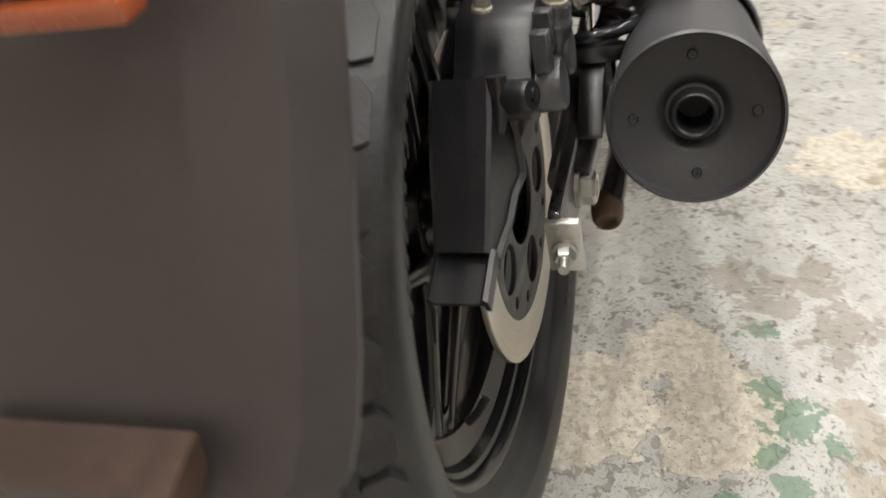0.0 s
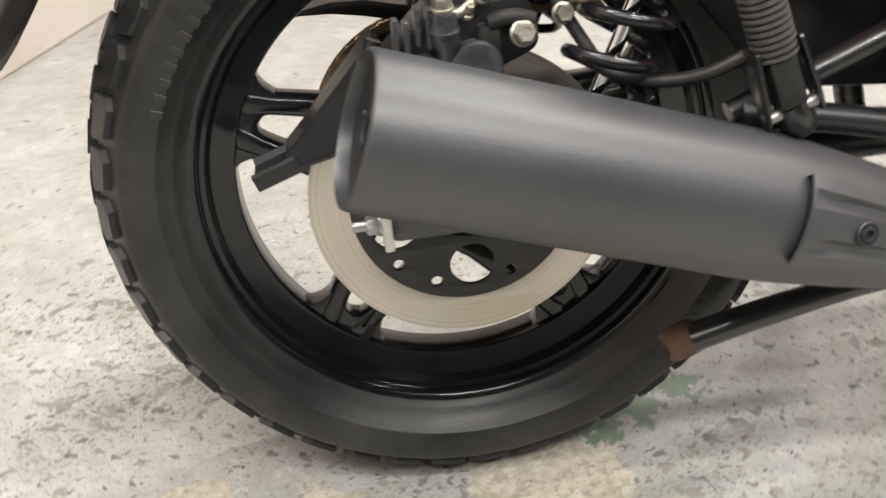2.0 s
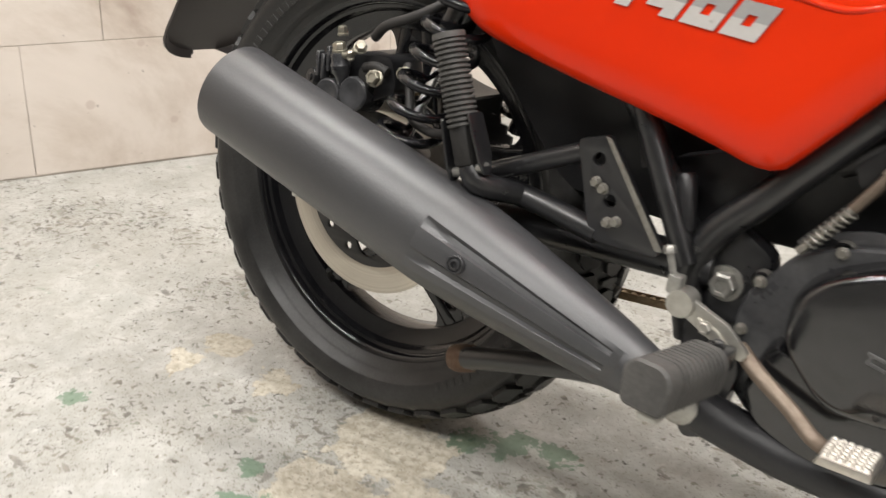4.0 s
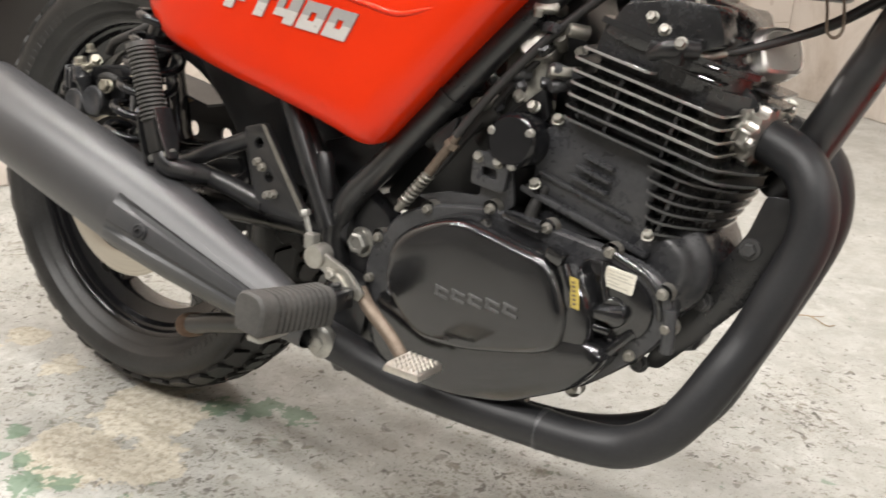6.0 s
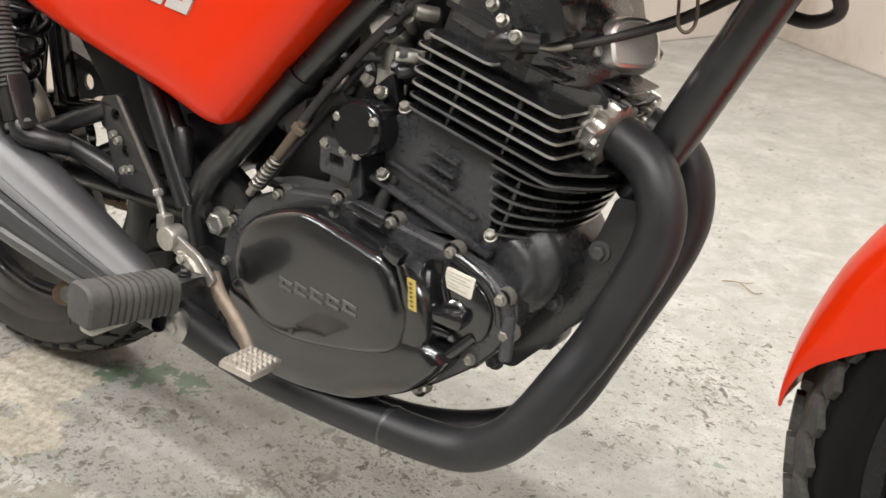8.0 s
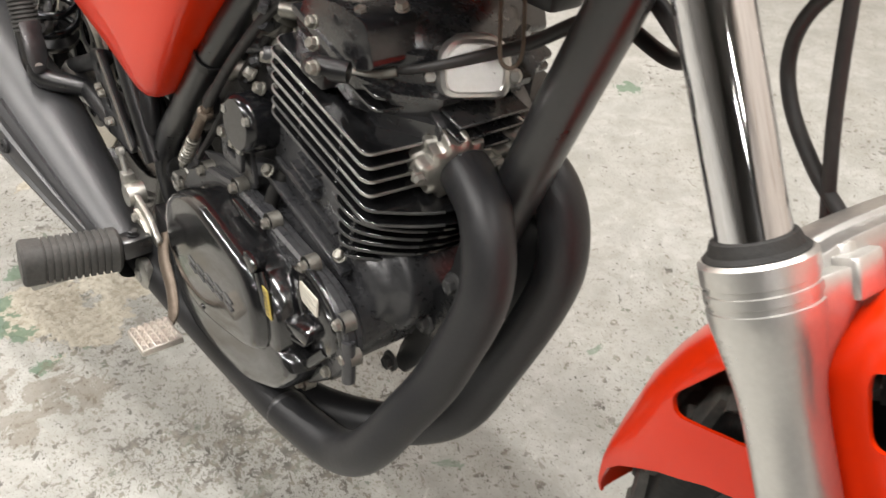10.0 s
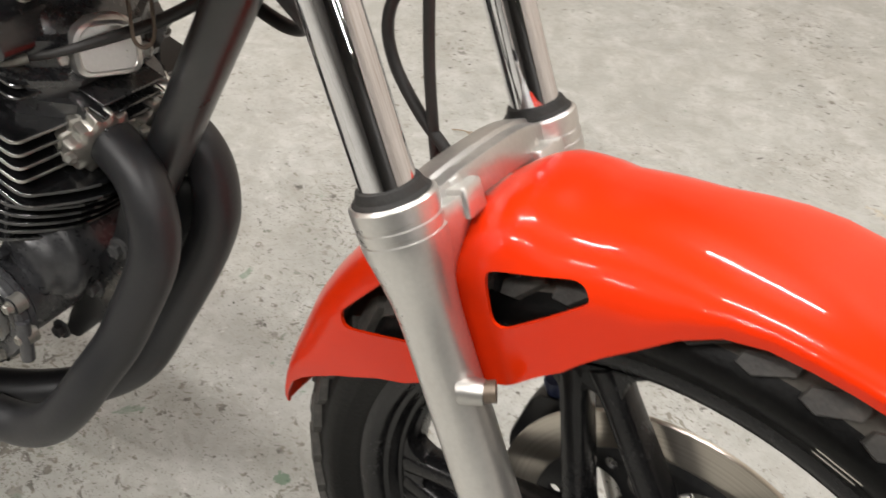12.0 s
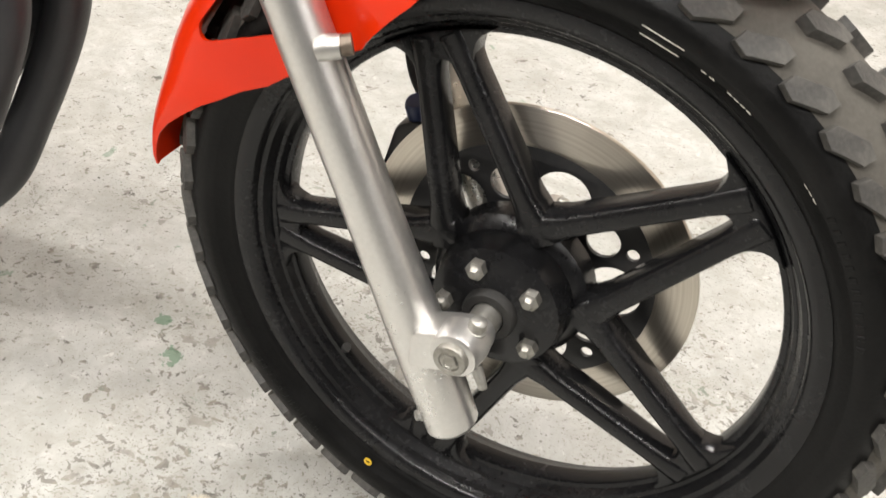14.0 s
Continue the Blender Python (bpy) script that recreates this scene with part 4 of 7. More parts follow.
tube(bm, [(0.012, -0.092, 0.513), (0.035, -0.10, 0.53), (0.08, -0.10, 0.548), (0.12, -0.085, 0.575), (0.16, -0.07, 0.62)], 0.006, 10)
part("brake_hose", bm, M_HOSE, caliper)

SHIFT = Vector((-0.009, 0.003, 0.0145))
# splash guard behind the disc: a tapering channel with a flared near wall and a stepped lower lip
bm = bmesh.new()
GUARD = [((-0.064, 0.460), -0.042, -0.087, 0.014, 0.016), ((-0.080, 0.440), -0.042, -0.088, 0.016, 0.034), ((-0.096, 0.422), -0.043, -0.088, 0.018, 0.043), ((-0.108, 0.408), -0.044, -0.088, 0.016, 0.033), ((-0.121, 0.392), -0.046, -0.088, 0.014, 0.027), ((-0.133, 0.379), -0.047, -0.088, 0.012, 0.018), ((-0.141, 0.371), -0.048, -0.088, 0.010, 0.013)]
loops = []
for (x, z), y_far, y_near, wall_far, wall_near in GUARD:
    nx, nz = 0.60, -0.80  # towards the disc
    flare = 0.35 * max(0.0, wall_near - 0.014)
    sec = [(y_far, wall_far), (y_far, 0.002), (y_far - 0.003, 0.0), (y_near + 0.004, 0.0), (y_near + 0.001, 0.002), (y_near - flare, wall_near), (y_near - flare - 0.004, wall_near + 0.001), (y_near - flare - 0.004, wall_near + 0.0035), (y_near - flare + 0.002, wall_near + 0.0035), (y_near + 0.003, 0.004), (y_far - 0.003, 0.003), (y_far - 0.003, wall_far)]
    loops.append([(x + nx * v, y, z + nz * v) for y, v in sec])
loft(bm, loops)
guard = part("disc_guard", bm, M_PLASTIC, bike, "black plastic disc splash guard", sharp=28)
bm = bmesh.new()
loops = []
for x, z in ((-0.134, 0.3675), (-0.153, 0.3600), (-0.171, 0.3530)):
    nx, nz = 0.37, -0.93
    sec = [(-0.047, 0.013), (-0.047, 0.0), (-0.050, -0.002), (-0.053, 0.003), (-0.084, 0.003), (-0.087, -0.002), (-0.090, 0.0), (-0.090, 0.013), (-0.087, 0.013), (-0.086, 0.006), (-0.051, 0.006), (-0.050, 0.013)]
    loops.append([(x + nx * v, y, z + nz * v) for y, v in sec])
loft(bm, loops)
part("guard_lip", bm, M_PLASTIC, guard)
bm = bmesh.new()
tube(bm, [(-0.062, -0.090, 0.460), (-0.070, -0.091, 0.438), (-0.078, -0.090, 0.424)], [0.007, 0.006, 0.003], 10)
part("guard_rib", bm, M_PLASTIC, guard)
bm = bmesh.new()
lathe(bm, [(0, 0.012), (0.010, 0.012), (0.012, 0.008), (0.012, -0.01), (0.0, -0.01)], axis_frame((-0.064, -0.103, 0.445), (-0.3, -1, 0.2)), 18)
hex_bolt(bm, (-0.066, -0.113, 0.447), (-0.3, -1, 0.2), 0.005, 0.004)
part("guard_boss", bm, M_PLASTIC, guard)

SHIFT = Vector((0, -0.003, 0.004))
# main shock: spring, rod and eyes
S0, S1 = Vector((0.086, -0.125, 0.395)), Vector((0.184, -0.122, 0.640))
bm = bmesh.new()
coil(bm, S0.lerp(S1, 0.06), S1, 0.0335, 0.0056, 7.5, 10, 20)
shock = part("shock_spring", bm, M_GLOSS, bike, "black coil spring of the rear shock")
bm = bmesh.new()
tube(bm, [S0, S0.lerp(S1, 0.6)], 0.0062, 14, 1)
part("damper_rod", bm, M_CHROME, shock, "chrome damper rod")
bm = bmesh.new()
tube(bm, [S0.lerp(S1, 0.52), S1], 0.0185, 18, 1)
part("damper_body", bm, M_GLOSS, shock)
bm = bmesh.new()
lathe(bm, [(0, -0.012), (0.030, -0.012), (0.034, -0.006), (0.034, 0.0), (0.012, 0.004), (0.012, 0.012)], axis_frame(S0.lerp(S1, 0.06), S1 - S0), 24)
lathe(bm, [(0.008, -0.015), (0.017, -0.015), (0.017, 0.015), (0.008, 0.015)], axis_frame(S0, (0, 1, 0)), 20, True)
part("lower_eye", bm, M_FRAME, shock)
bm = bmesh.new()
slab(bm, rounded([(0.02, 0.36), (0.11, 0.36), (0.105, 0.41), (0.085, 0.418), (0.06, 0.40)], 0.008), -0.135, -0.115, 0.002)
part("shock_lug", bm, M_FRAME, bike)

# second shock on the far side
bm = bmesh.new()
F0, F1 = Vector((0.088, 0.125, 0.395)), Vector((0.172, 0.122, 0.640))
coil(bm, F0.lerp(F1, 0.06), F1, 0.031, 0.0048, 8.5, 8, 16)
tube(bm, [F0, F1], 0.012, 12, 1)
part("shock_spring", bm, M_GLOSS, bike, "black coil spring of the far rear shock")

SHIFT = Vector((0, -0.004, 0.0))
# folded passenger footrest: ribbed rubber in a forked bracket
P0, P1 = Vector((0.213, -0.184, 0.466)), Vector((0.182, -0.181, 0.549))
pm = axis_frame(P0, P1 - P0, (0, 1, 0))
prof = [(0, 0), (0.0145, 0)]
length = (P1 - P0).length
for k in range(17):
    h = length * (k + 0.5) / 17
    prof += [(0.0168, h - length * 0.017), (0.0168, h + length * 0.010), (0.0138, h + length * 0.016), (0.0138, h + length * 0.026)]
prof += [(0.0172, length), (0.017, length + 0.006), (0, length + 0.006)]
bm = bmesh.new()
lathe(bm, prof, pm, 24)
peg2 = part("passenger_footrest", bm, M_GRIP, bike, "folded ribbed rubber passenger footrest", sharp=30)
for off, paint, text in ((-0.0175, M_FRAME, "black footrest fork plate"), (0.0175, M_FRAME, "black footrest fork plate")):
    bm = bmesh.new()
    slab(bm, rounded([(-0.013, 0.012), (0.012, 0.012), (0.012, -0.030), (0.004, -0.052), (-0.009, -0.052), (-0.013, -0.036)], 0.004), -0.0015, 0.0015, 0.0006)
    bmesh.ops.transform(bm, matrix=pm @ Matrix.Rotation(radians(90), 4, "Z") @ Matrix.Translation((0, off, 0)) @ Matrix.Rotation(radians(4) * (1 if off > 0 else -1), 4, "X"), verts=bm.verts[:])
    part("fork_plate", bm, paint, peg2, text)
bm = bmesh.new()
tube(bm, [pm @ Vector((-0.022, -0.002, -0.044)), pm @ Vector((0.022, -0.002, -0.044))], 0.0052, 14, 1)
part("pivot_pin", bm, M_ZINC, peg2)
bm = bmesh.new()
rbox(bm, (0, 0, -0.018), (0.022, 0.026, 0.044), 0.004, pm)
part("footrest_core", bm, M_RUBBER, peg2)
bm = bmesh.new()
tube(bm, [pm @ Vector((0, 0, -0.040)), pm @ Vector((0.004, 0.004, -0.058)), (0.262, -0.142, 0.400)], [0.012, 0.014, 0.012], 12, 3)
part("fork_lug", bm, M_FRAME, peg2, "black footrest lug on the frame")
bm = bmesh.new()
tube(bm, [(0.200, -0.165, 0.462), (0.172, -0.155, 0.447), (0.14, -0.14, 0.440), (0.105, -0.13, 0.448), (0.088, -0.115, 0.470), (0.07, -0.10, 0.50)], 0.0055, 10)
part("brake_hose", bm, M_HOSE, bike, "black rear brake hose")

SHIFT = Vector((0.003, -0.009, -0.006))
# rear subframe stays and gusset plate
for name_, pts, r in (("stay", [(0.370, -0.122, 0.530), (0.408, -0.124, 0.455), (0.444, -0.122, 0.380)], 0.0115), ("stay", [(0.205, -0.135, 0.412), (0.28, -0.132, 0.402), (0.352, -0.130, 0.388)], 0.0125),
                      ("stay", [(0.200, -0.132, 0.412), (0.27, -0.13, 0.442), (0.335, -0.128, 0.470)], 0.0105), ("frame_tube", [(0.16, -0.105, 0.68), (0.27, -0.105, 0.60), (0.36, -0.105, 0.52), (0.44, -0.105, 0.40)], 0.013)):
    bm = bmesh.new()
    tube(bm, pts, r, 14)
    part(name_, bm, M_FRAME, bike)
bm = pierced(rounded([(0.322, 0.478), (0.354, 0.488), (0.424, 0.392), (0.418, 0.384), (0.352, 0.384), (0.344, 0.40)], 0.006), [circle(0.346, 0.464, 0.0080, 20), circle(0.364, 0.426, 0.0080, 20)], -0.141, -0.133, 0.0015)
gusset = part("gusset_plate", bm, M_FRAME, bike, "black drilled gusset plate with a polished edge")
bm = bmesh.new()
slab(bm, rounded([(0.350, 0.488), (0.357, 0.486), (0.4265, 0.391), (0.419, 0.390)], 0.002), -0.1428, -0.1405, 0.0008)
part("gusset_edge", bm, M_STUD, gusset, "worn bare plate edge")
for c in ((0.348, -0.142, 0.442), (0.356, -0.142, 0.437), (0.366, -0.142, 0.405), (0.375, -0.142, 0.408)):
    bm = bmesh.new()
    hex_bolt(bm, c, (0, -1, 0), 0.0048, 0.007)
    part("bolt", bm, M_STUD, gusset)
bm = bmesh.new()
slab(bm, rounded([(0.395, 0.47), (0.455, 0.49), (0.50, 0.48), (0.485, 0.43), (0.44, 0.40), (0.41, 0.43)], 0.01), -0.085, -0.03, 0.006)
part("air_box", bm, M_PLASTIC, bike, "black plastic air box")
# lower edge carried down to about z 0.40 as dark fill for shade
bm = bmesh.new()
slab(bm, rounded([(0.16, 0.53), (0.23, 0.45), (0.27, 0.405), (0.43, 0.395), (0.46, 0.43), (0.56, 0.52), (0.62, 0.64), (0.20, 0.68), (0.13, 0.64)], 0.02), -0.06, 0.06, 0.01)
part("inner_mudguard_fill", bm, M_PLASTIC, bike, "dusty black inner mudguard and battery box, extended to fill a shaded gap")
bm = bmesh.new()
tube(bm, [(0.345, -0.09, 0.56), (0.35, -0.095, 0.53), (0.372, -0.098, 0.50), (0.385, -0.10, 0.46)], 0.011, 12)
part("breather_hose", bm, M_HOSE, bike)

SHIFT = Vector((-0.004, -0.004, -0.003))
# main frame side tubes and the swing arm pivot
for side in (-1, 1):
    bm = bmesh.new()
    tube(bm, [(0.462, side * 0.108, 0.300), (0.450, side * 0.112, 0.362), (0.468, side * 0.113, 0.410), (0.515, side * 0.112, 0.462), (0.595, side * 0.104, 0.556), (0.690, side * 0.080, 0.668), (0.80, side * 0.045, 0.755), (0.98, side * 0.018, 0.800)], 0.0155, 16)
    part("frame_tube", bm, M_FRAME, bike)
bm = bmesh.new()
lathe(bm, [(0.0165, -0.006), (0.0178, -0.006), (0.0178, 0.006), (0.0165, 0.006)], axis_frame((0.588, -0.105, 0.548), (0.6, 0, 0.75)), 20, True)
part("tube_clamp", bm, M_PLASTIC, bike)
SHIFT = Vector((0.003, 0.008, 0))
bm = bmesh.new()
slab(bm, rounded([(0.440, 0.395), (0.470, 0.425), (0.520, 0.395), (0.515, 0.330), (0.490, 0.240), (0.455, 0.250), (0.440, 0.32)], 0.012), -0.118, -0.090, 0.004)
pivot = part("pivot_plate", bm, M_FRAME, bike, "black swing arm pivot plate")
bm = bmesh.new()
lathe(bm, [(0, 0.004), (0.0175, 0.004), (0.019, 0.001), (0.019, -0.01)], axis_frame((0.479, -0.116, 0.360), (0, -1, 0)), 24)
hex_bolt(bm, (0.479, -0.119, 0.360), (0, -1, 0), 0.0135, 0.013, False)
part("pivot_bolt", bm, M_ZINC, pivot)
SHIFT = Vector((-0.008, 0.004, -0.009))
bm = bmesh.new()
slab(bm, rounded([(0.470, 0.340), (0.520, 0.330), (0.530, 0.300), (0.515, 0.225), (0.490, 0.215), (0.470, 0.245)], 0.008), -0.150, -0.120, 0.003)
bracket = part("footrest_bracket", bm, M_FRAME, bike, "black footrest hanger bracket")
bm = bmesh.new()
lathe(bm, [(0, 0.013), (0.011, 0.013), (0.016, 0.012), (0.0195, 0.009), (0.0195, 0.0), (0.014, -0.002), (0.014, -0.03)], axis_frame((0.490, -0.172, 0.262), (0, -1, 0)), 32)
hex_bolt(bm, (0.490, -0.184, 0.262), (0, -1, 0), 0.009, 0.004, False)
part("muffler_bolt", bm, M_ZINC, bracket)

SHIFT = Vector((0.000, -0.019, -0.001))
# rider's footrest: square ribbed rubber on a hinged stub
R0, R1 = Vector((0.509, -0.186, 0.318)), Vector((0.495, -0.288, 0.327))
rm = axis_frame(R0, R1 - R0)
loops = []
length = (R1 - R0).length
hs = [0.0, 0.004]
grow = [0.8, 1.0]
for k in range(11):
    h = 0.008 + (length - 0.030) * k / 10
    hs += [h, h + 0.0045, h + 0.005, h + 0.0075]
    grow += [1.0, 1.0, 0.90, 0.90]
hs += [length - 0.018, length - 0.003, length]
grow += [1.0, 1.02, 0.9]
sq = rounded([(-0.020, -0.0235), (0.020, -0.0235), (0.0235, 0.007), (0.0145, 0.0190), (-0.0145, 0.0190), (-0.0235, 0.007)], 0.007, 3)
for h, g in zip(hs, grow):
    loops.append([rm @ Vector((x * g, y * g, h)) for x, y in sq])
bm = bmesh.new()
loft(bm, loops)
peg = part("footrest", bm, M_GRIP, bike, "worn ribbed rubber rider footrest", sharp=30)
bm = bmesh.new()
rbox(bm, (0.511, -0.170, 0.317), (0.026, 0.034, 0.022), 0.003)
hex_bolt(bm, (0.511, -0.170, 0.329), (0, 0, 1), 0.006, 0.006)
part("footrest_hinge", bm, M_FRAME, peg)
bm = bmesh.new()
rbox(bm, (0.500, -0.262, 0.298), (0.020, 0.045, 0.009), 0.003)
part("footrest_heel", bm, M_ZINC, peg)

SHIFT = Vector((-0.002, -0.018, 0.000))
# brake pedal
bm = bmesh.new()
tube(bm, [(0.522, -0.140, 0.322), (0.548, -0.152, 0.308), (0.582, -0.160, 0.290), (0.610, -0.172, 0.276), (0.635, -0.192, 0.279)], [0.008, 0.008, 0.0075, 0.0075, 0.007], 12, squash=0.5)
pedal = part("brake_pedal", bm, M_ARM, bike, "tarnished steel brake pedal")
bm = bmesh.new()
slab(bm, rounded([(0.623, 0.283), (0.667, 0.283), (0.665, 0.2905), (0.625, 0.2905)], 0.002), -0.226, -0.183, 0.0015)
for i in range(6):
    for j in range(6):
        m = Matrix.Translation((0.6285 + 0.0066 * i, -0.2215 + 0.0068 * j, 0.2905))
        lathe(bm, [(0.0042, 0), (0.0016, 0.0032), (0, 0.0034)], m @ Matrix.Rotation(radians(45), 4, "Z"), 4)
part("pedal_pad", bm, M_PEDAL, pedal, "knurled bright pedal pad")
bm = bmesh.new()
slab(bm, rounded([(0.530, 0.312), (0.536, 0.322), (0.512, 0.343), (0.484, 0.354), (0.462, 0.362), (0.453, 0.352), (0.470, 0.338), (0.498, 0.324)], 0.004), -0.153, -0.146, 0.0015)
slab(bm, rounded([(0.520, 0.322), (0.505, 0.336), (0.484, 0.343), (0.490, 0.331)], 0.003), -0.158, -0.150, 0.002)
hex_bolt(bm, (0.494, -0.157, 0.336), (0, -1, 0.1), 0.0058, 0.006)
lathe(bm, [(0, 0.008), (0.013, 0.008), (0.014, 0.004), (0.014, -0.012), (0, -0.012)], axis_frame((0.466, -0.150, 0.350), (0, -1, 0)), 20)
lever = part("pedal_lever", bm, M_CAST, pedal, "bare cast brake lever")
bm = bmesh.new()
tube(bm, [(0.462, -0.150, 0.358), (0.452, -0.150, 0.376), (0.444, -0.150, 0.398)], 0.0035, 8, 1)
hex_bolt(bm, (0.446, -0.150, 0.392), (-0.3, 0, 1), 0.006, 0.008, False)
rbox(bm, (0.457, -0.150, 0.366), (0.014, 0.014, 0.018), 0.002)
part("push_rod", bm, M_ZINC, pedal)
bm = bmesh.new()
lathe(bm, [(0, 0), (0.010, 0), (0.011, 0.012), (0.011, 0.05), (0.008, 0.055), (0, 0.055)], axis_frame((0.440, -0.108, 0.405), (-0.2, 0.1, 1)), 20)
part("master_cylinder", bm, M_PLASTIC, bike)

SHIFT = Vector((0, 0, 0))
# stowed stand leg with a rusty foot
bm = bmesh.new()
tube(bm, [(0.46, -0.118, 0.232), (0.36, -0.118, 0.222), (0.26, -0.114, 0.196), (0.20, -0.110, 0.176)], [0.0125, 0.0125, 0.0135, 0.014], 14)
stand = part("stand_leg", bm, M_FRAME, bike, "stowed black stand leg")
bm = bmesh.new()
lathe(bm, [(0.010, 0.001), (0.0135, 0.0), (0.0165, -0.006), (0.0175, -0.016), (0.0165, -0.03), (0.012, -0.036)], axis_frame((0.178, -0.109, 0.168), (-1, -0.15, -0.28)), 20)
lathe(bm, [(0.010, 0.001), (0.007, -0.006), (0, -0.006)], axis_frame((0.178, -0.109, 0.168), (-1, -0.15, -0.28)), 20)
part("stand_foot", bm, M_RUSTY, stand, "rusted stand foot")
bm = bmesh.new()
tube(bm, [(0.43, 0.10, 0.25), (0.47, 0.20, 0.13), (0.485, 0.262, 0.018)], 0.011, 12)
sst = part("side_stand", bm, M_FRAME, bike, "lowered black side stand")
bm = bmesh.new()
rbox(bm, (0.488, 0.275, 0.006), (0.05, 0.04, 0.008), 0.002, Matrix.Translation((0.488, 0.275, 0.02)) @ Matrix.Rotation(radians(5), 4, "X") @ Matrix.Translation((-0.488, -0.275, 0.0)))
part("stand_shoe", bm, M_RUSTY, sst)

# muffler and exhaust
T0, T1 = Vector((-0.096, -0.217, 0.4500)), Vector((0.420, -0.182, 0.281))
MUF = axis_frame(T0, T1 - T0, (0, 1, 0))
bm = bmesh.new()
lathe(bm, [(0.0522, 0.014), (0.0525, 0.002), (0.0535, 0.0), (0.0552, 0.001), (0.0560, 0.004), (0.0578, 0.300), (0.0578, 0.318), (0.0565, 0.345), (0.0520, 0.400), (0.0440, 0.470), (0.0350, 0.535), (0.0270, 0.575), (0.0232, 0.600)], MUF, 64)
RIVET_TURN = math.degrees(math.atan2((MUF.to_3x3().inverted() @ Vector((0, 0, 1))).y, (MUF.to_3x3().inverted() @ Vector((0, 0, 1))).x))
muffler = part("muffler", bm, M_MUFFLER, bike, "matt dark grey painted megaphone muffler", sharp=30)
bm = bmesh.new()
lathe(bm, [(0.0530, 0.010), (0.050, 0.0112), (0.026, 0.0165), (0.022, 0.0185), (0.0185, 0.0225), (0.0165, 0.022), (0.0150, 0.014), (0.0144, 0.0095), (0.0132, 0.0085), (0.0118, 0.010), (0.0115, 0.060), (0, 0.060)], MUF, 48)
part("end_cap", bm, M_PIPE, muffler, "recessed black end cap with an outlet tube")
for k in range(4):
    a = radians(RIVET_TURN + 90 * k)
    bm = bmesh.new()
    lathe(bm, [(0, 0.0025), (0.0013, 0.0025), (0.0015, 0.0012), (0.0026, 0.0010), (0.0034, 0.0026), (0.0036, 0.006)], MUF @ Matrix.Translation((0.0385 * math.cos(a), 0.0385 * math.sin(a), 0.0105)), 16)
    part("rivet", bm, M_PIPE, muffler)


def on_muffler(s, ang, lift):
    r = float(np.interp(s, [0, 0.3, 0.318, 0.345, 0.4, 0.47, 0.535, 0.575, 0.6], [0.0560, 0.0578, 0.0578, 0.0565, 0.052, 0.044, 0.035, 0.027, 0.0232])) + lift
    return MUF @ Vector((r * math.cos(radians(ang)), r * math.sin(radians(ang)), s))


def outward_angle(v):
    local = MUF.to_3x3().inverted() @ Vector(v)
    return math.degrees(math.atan2(local.y, local.x))


OUT = outward_angle((0.0, -1.0, 0.28))
bm = bmesh.new()
loops = []
# rolled lip at the open rear end
for s, lift in ((0.328, 0.0035), (0.322, 0.0040), (0.3195, 0.0056), (0.3197, 0.0080)):
    loops.append([on_muffler(s, OUT - 32.0, -0.001)] + [on_muffler(s, OUT + 31 * (-1 + j / 10), lift) for j in range(21)] + [on_muffler(s, OUT + 32.0, -0.001)])
for i in range(15):
    s = 0.322 + 0.235 * i / 14
    half = 31 - 6 * i / 14
    lift = -0.0035 if i == 14 else (0.0084 if i == 0 else 0.0094 - 0.0056 * (i / 14) ** 0.6)
    row = [on_muffler(s, OUT - half - 1.0, -0.001)]
    for j in range(21):
        f = -1 + 2 * j / 20
        groove = (-0.0040 if abs(abs(f) - 0.5) < 0.12 else 0.0) if 1 <= i < 13 else 0.0
        row.append(on_muffler(s, OUT + half * f, lift + groove))
    row.append(on_muffler(s, OUT + half + 1.0, -0.001))
    loops.append(row)
rows_ = [[bm.verts.new(p) for p in row] for row in loops]
grid_faces(bm, rows_, False)
shield = part("heat_shield", bm, M_MUFFLER, muffler, "raised grooved heat shield", sharp=28)
bp = on_muffler(0.372, OUT + 1, 0.0076)
bn_ = bp - (MUF @ Vector((0, 0, 0.372)))
bm = bmesh.new()
lathe(bm, [(0.0098, -0.002), (0.0098, 0.002), (0.0085, 0.0032), (0.0070, 0.0030), (0.0066, 0.0015), (0.0060, 0.0035), (0.0035, 0.004), (0.0030, 0.001), (0, 0.001)], axis_frame(bp, bn_), 22)
part("shield_bolt", bm, M_PIPE, muffler)

SHIFT = Vector((-0.003, -0.010, -0.007))
PIPE_R = [(0.862, -0.027, 0.563), (0.895, -0.028, 0.556), (0.935, -0.035, 0.540), (0.956, -0.043, 0.515), (0.963, -0.048, 0.485), (0.958, -0.052, 0.452), (0.945, -0.060, 0.410), (0.932, -0.070, 0.370), (0.916, -0.088, 0.332), (0.897, -0.103, 0.292), (0.874, -0.110, 0.261), (0.840, -0.113, 0.238), (0.798, -0.119, 0.232), (0.742, -0.126, 0.232), (0.660, -0.130, 0.231), (0.582, -0.135, 0.234), (0.500, -0.146, 0.253), (0.440, -0.155, 0.271), (0.405, -0.159, 0.282)]
PIPE_L = [(0.862, 0.029, 0.563), (0.895, 0.032, 0.556), (0.931, 0.035, 0.543), (0.952, 0.036, 0.520), (0.960, 0.036, 0.485), (0.955, 0.037, 0.450), (0.938, 0.035, 0.400), (0.911, 0.024, 0.330), (0.886, 0.006, 0.266), (0.850, -0.014, 0.229), (0.808, -0.048, 0.216), (0.760, -0.084, 0.218), (0.700, -0.112, 0.226)]
bm = bmesh.new()
tube(bm, PIPE_R, 0.0218, 24, 8)
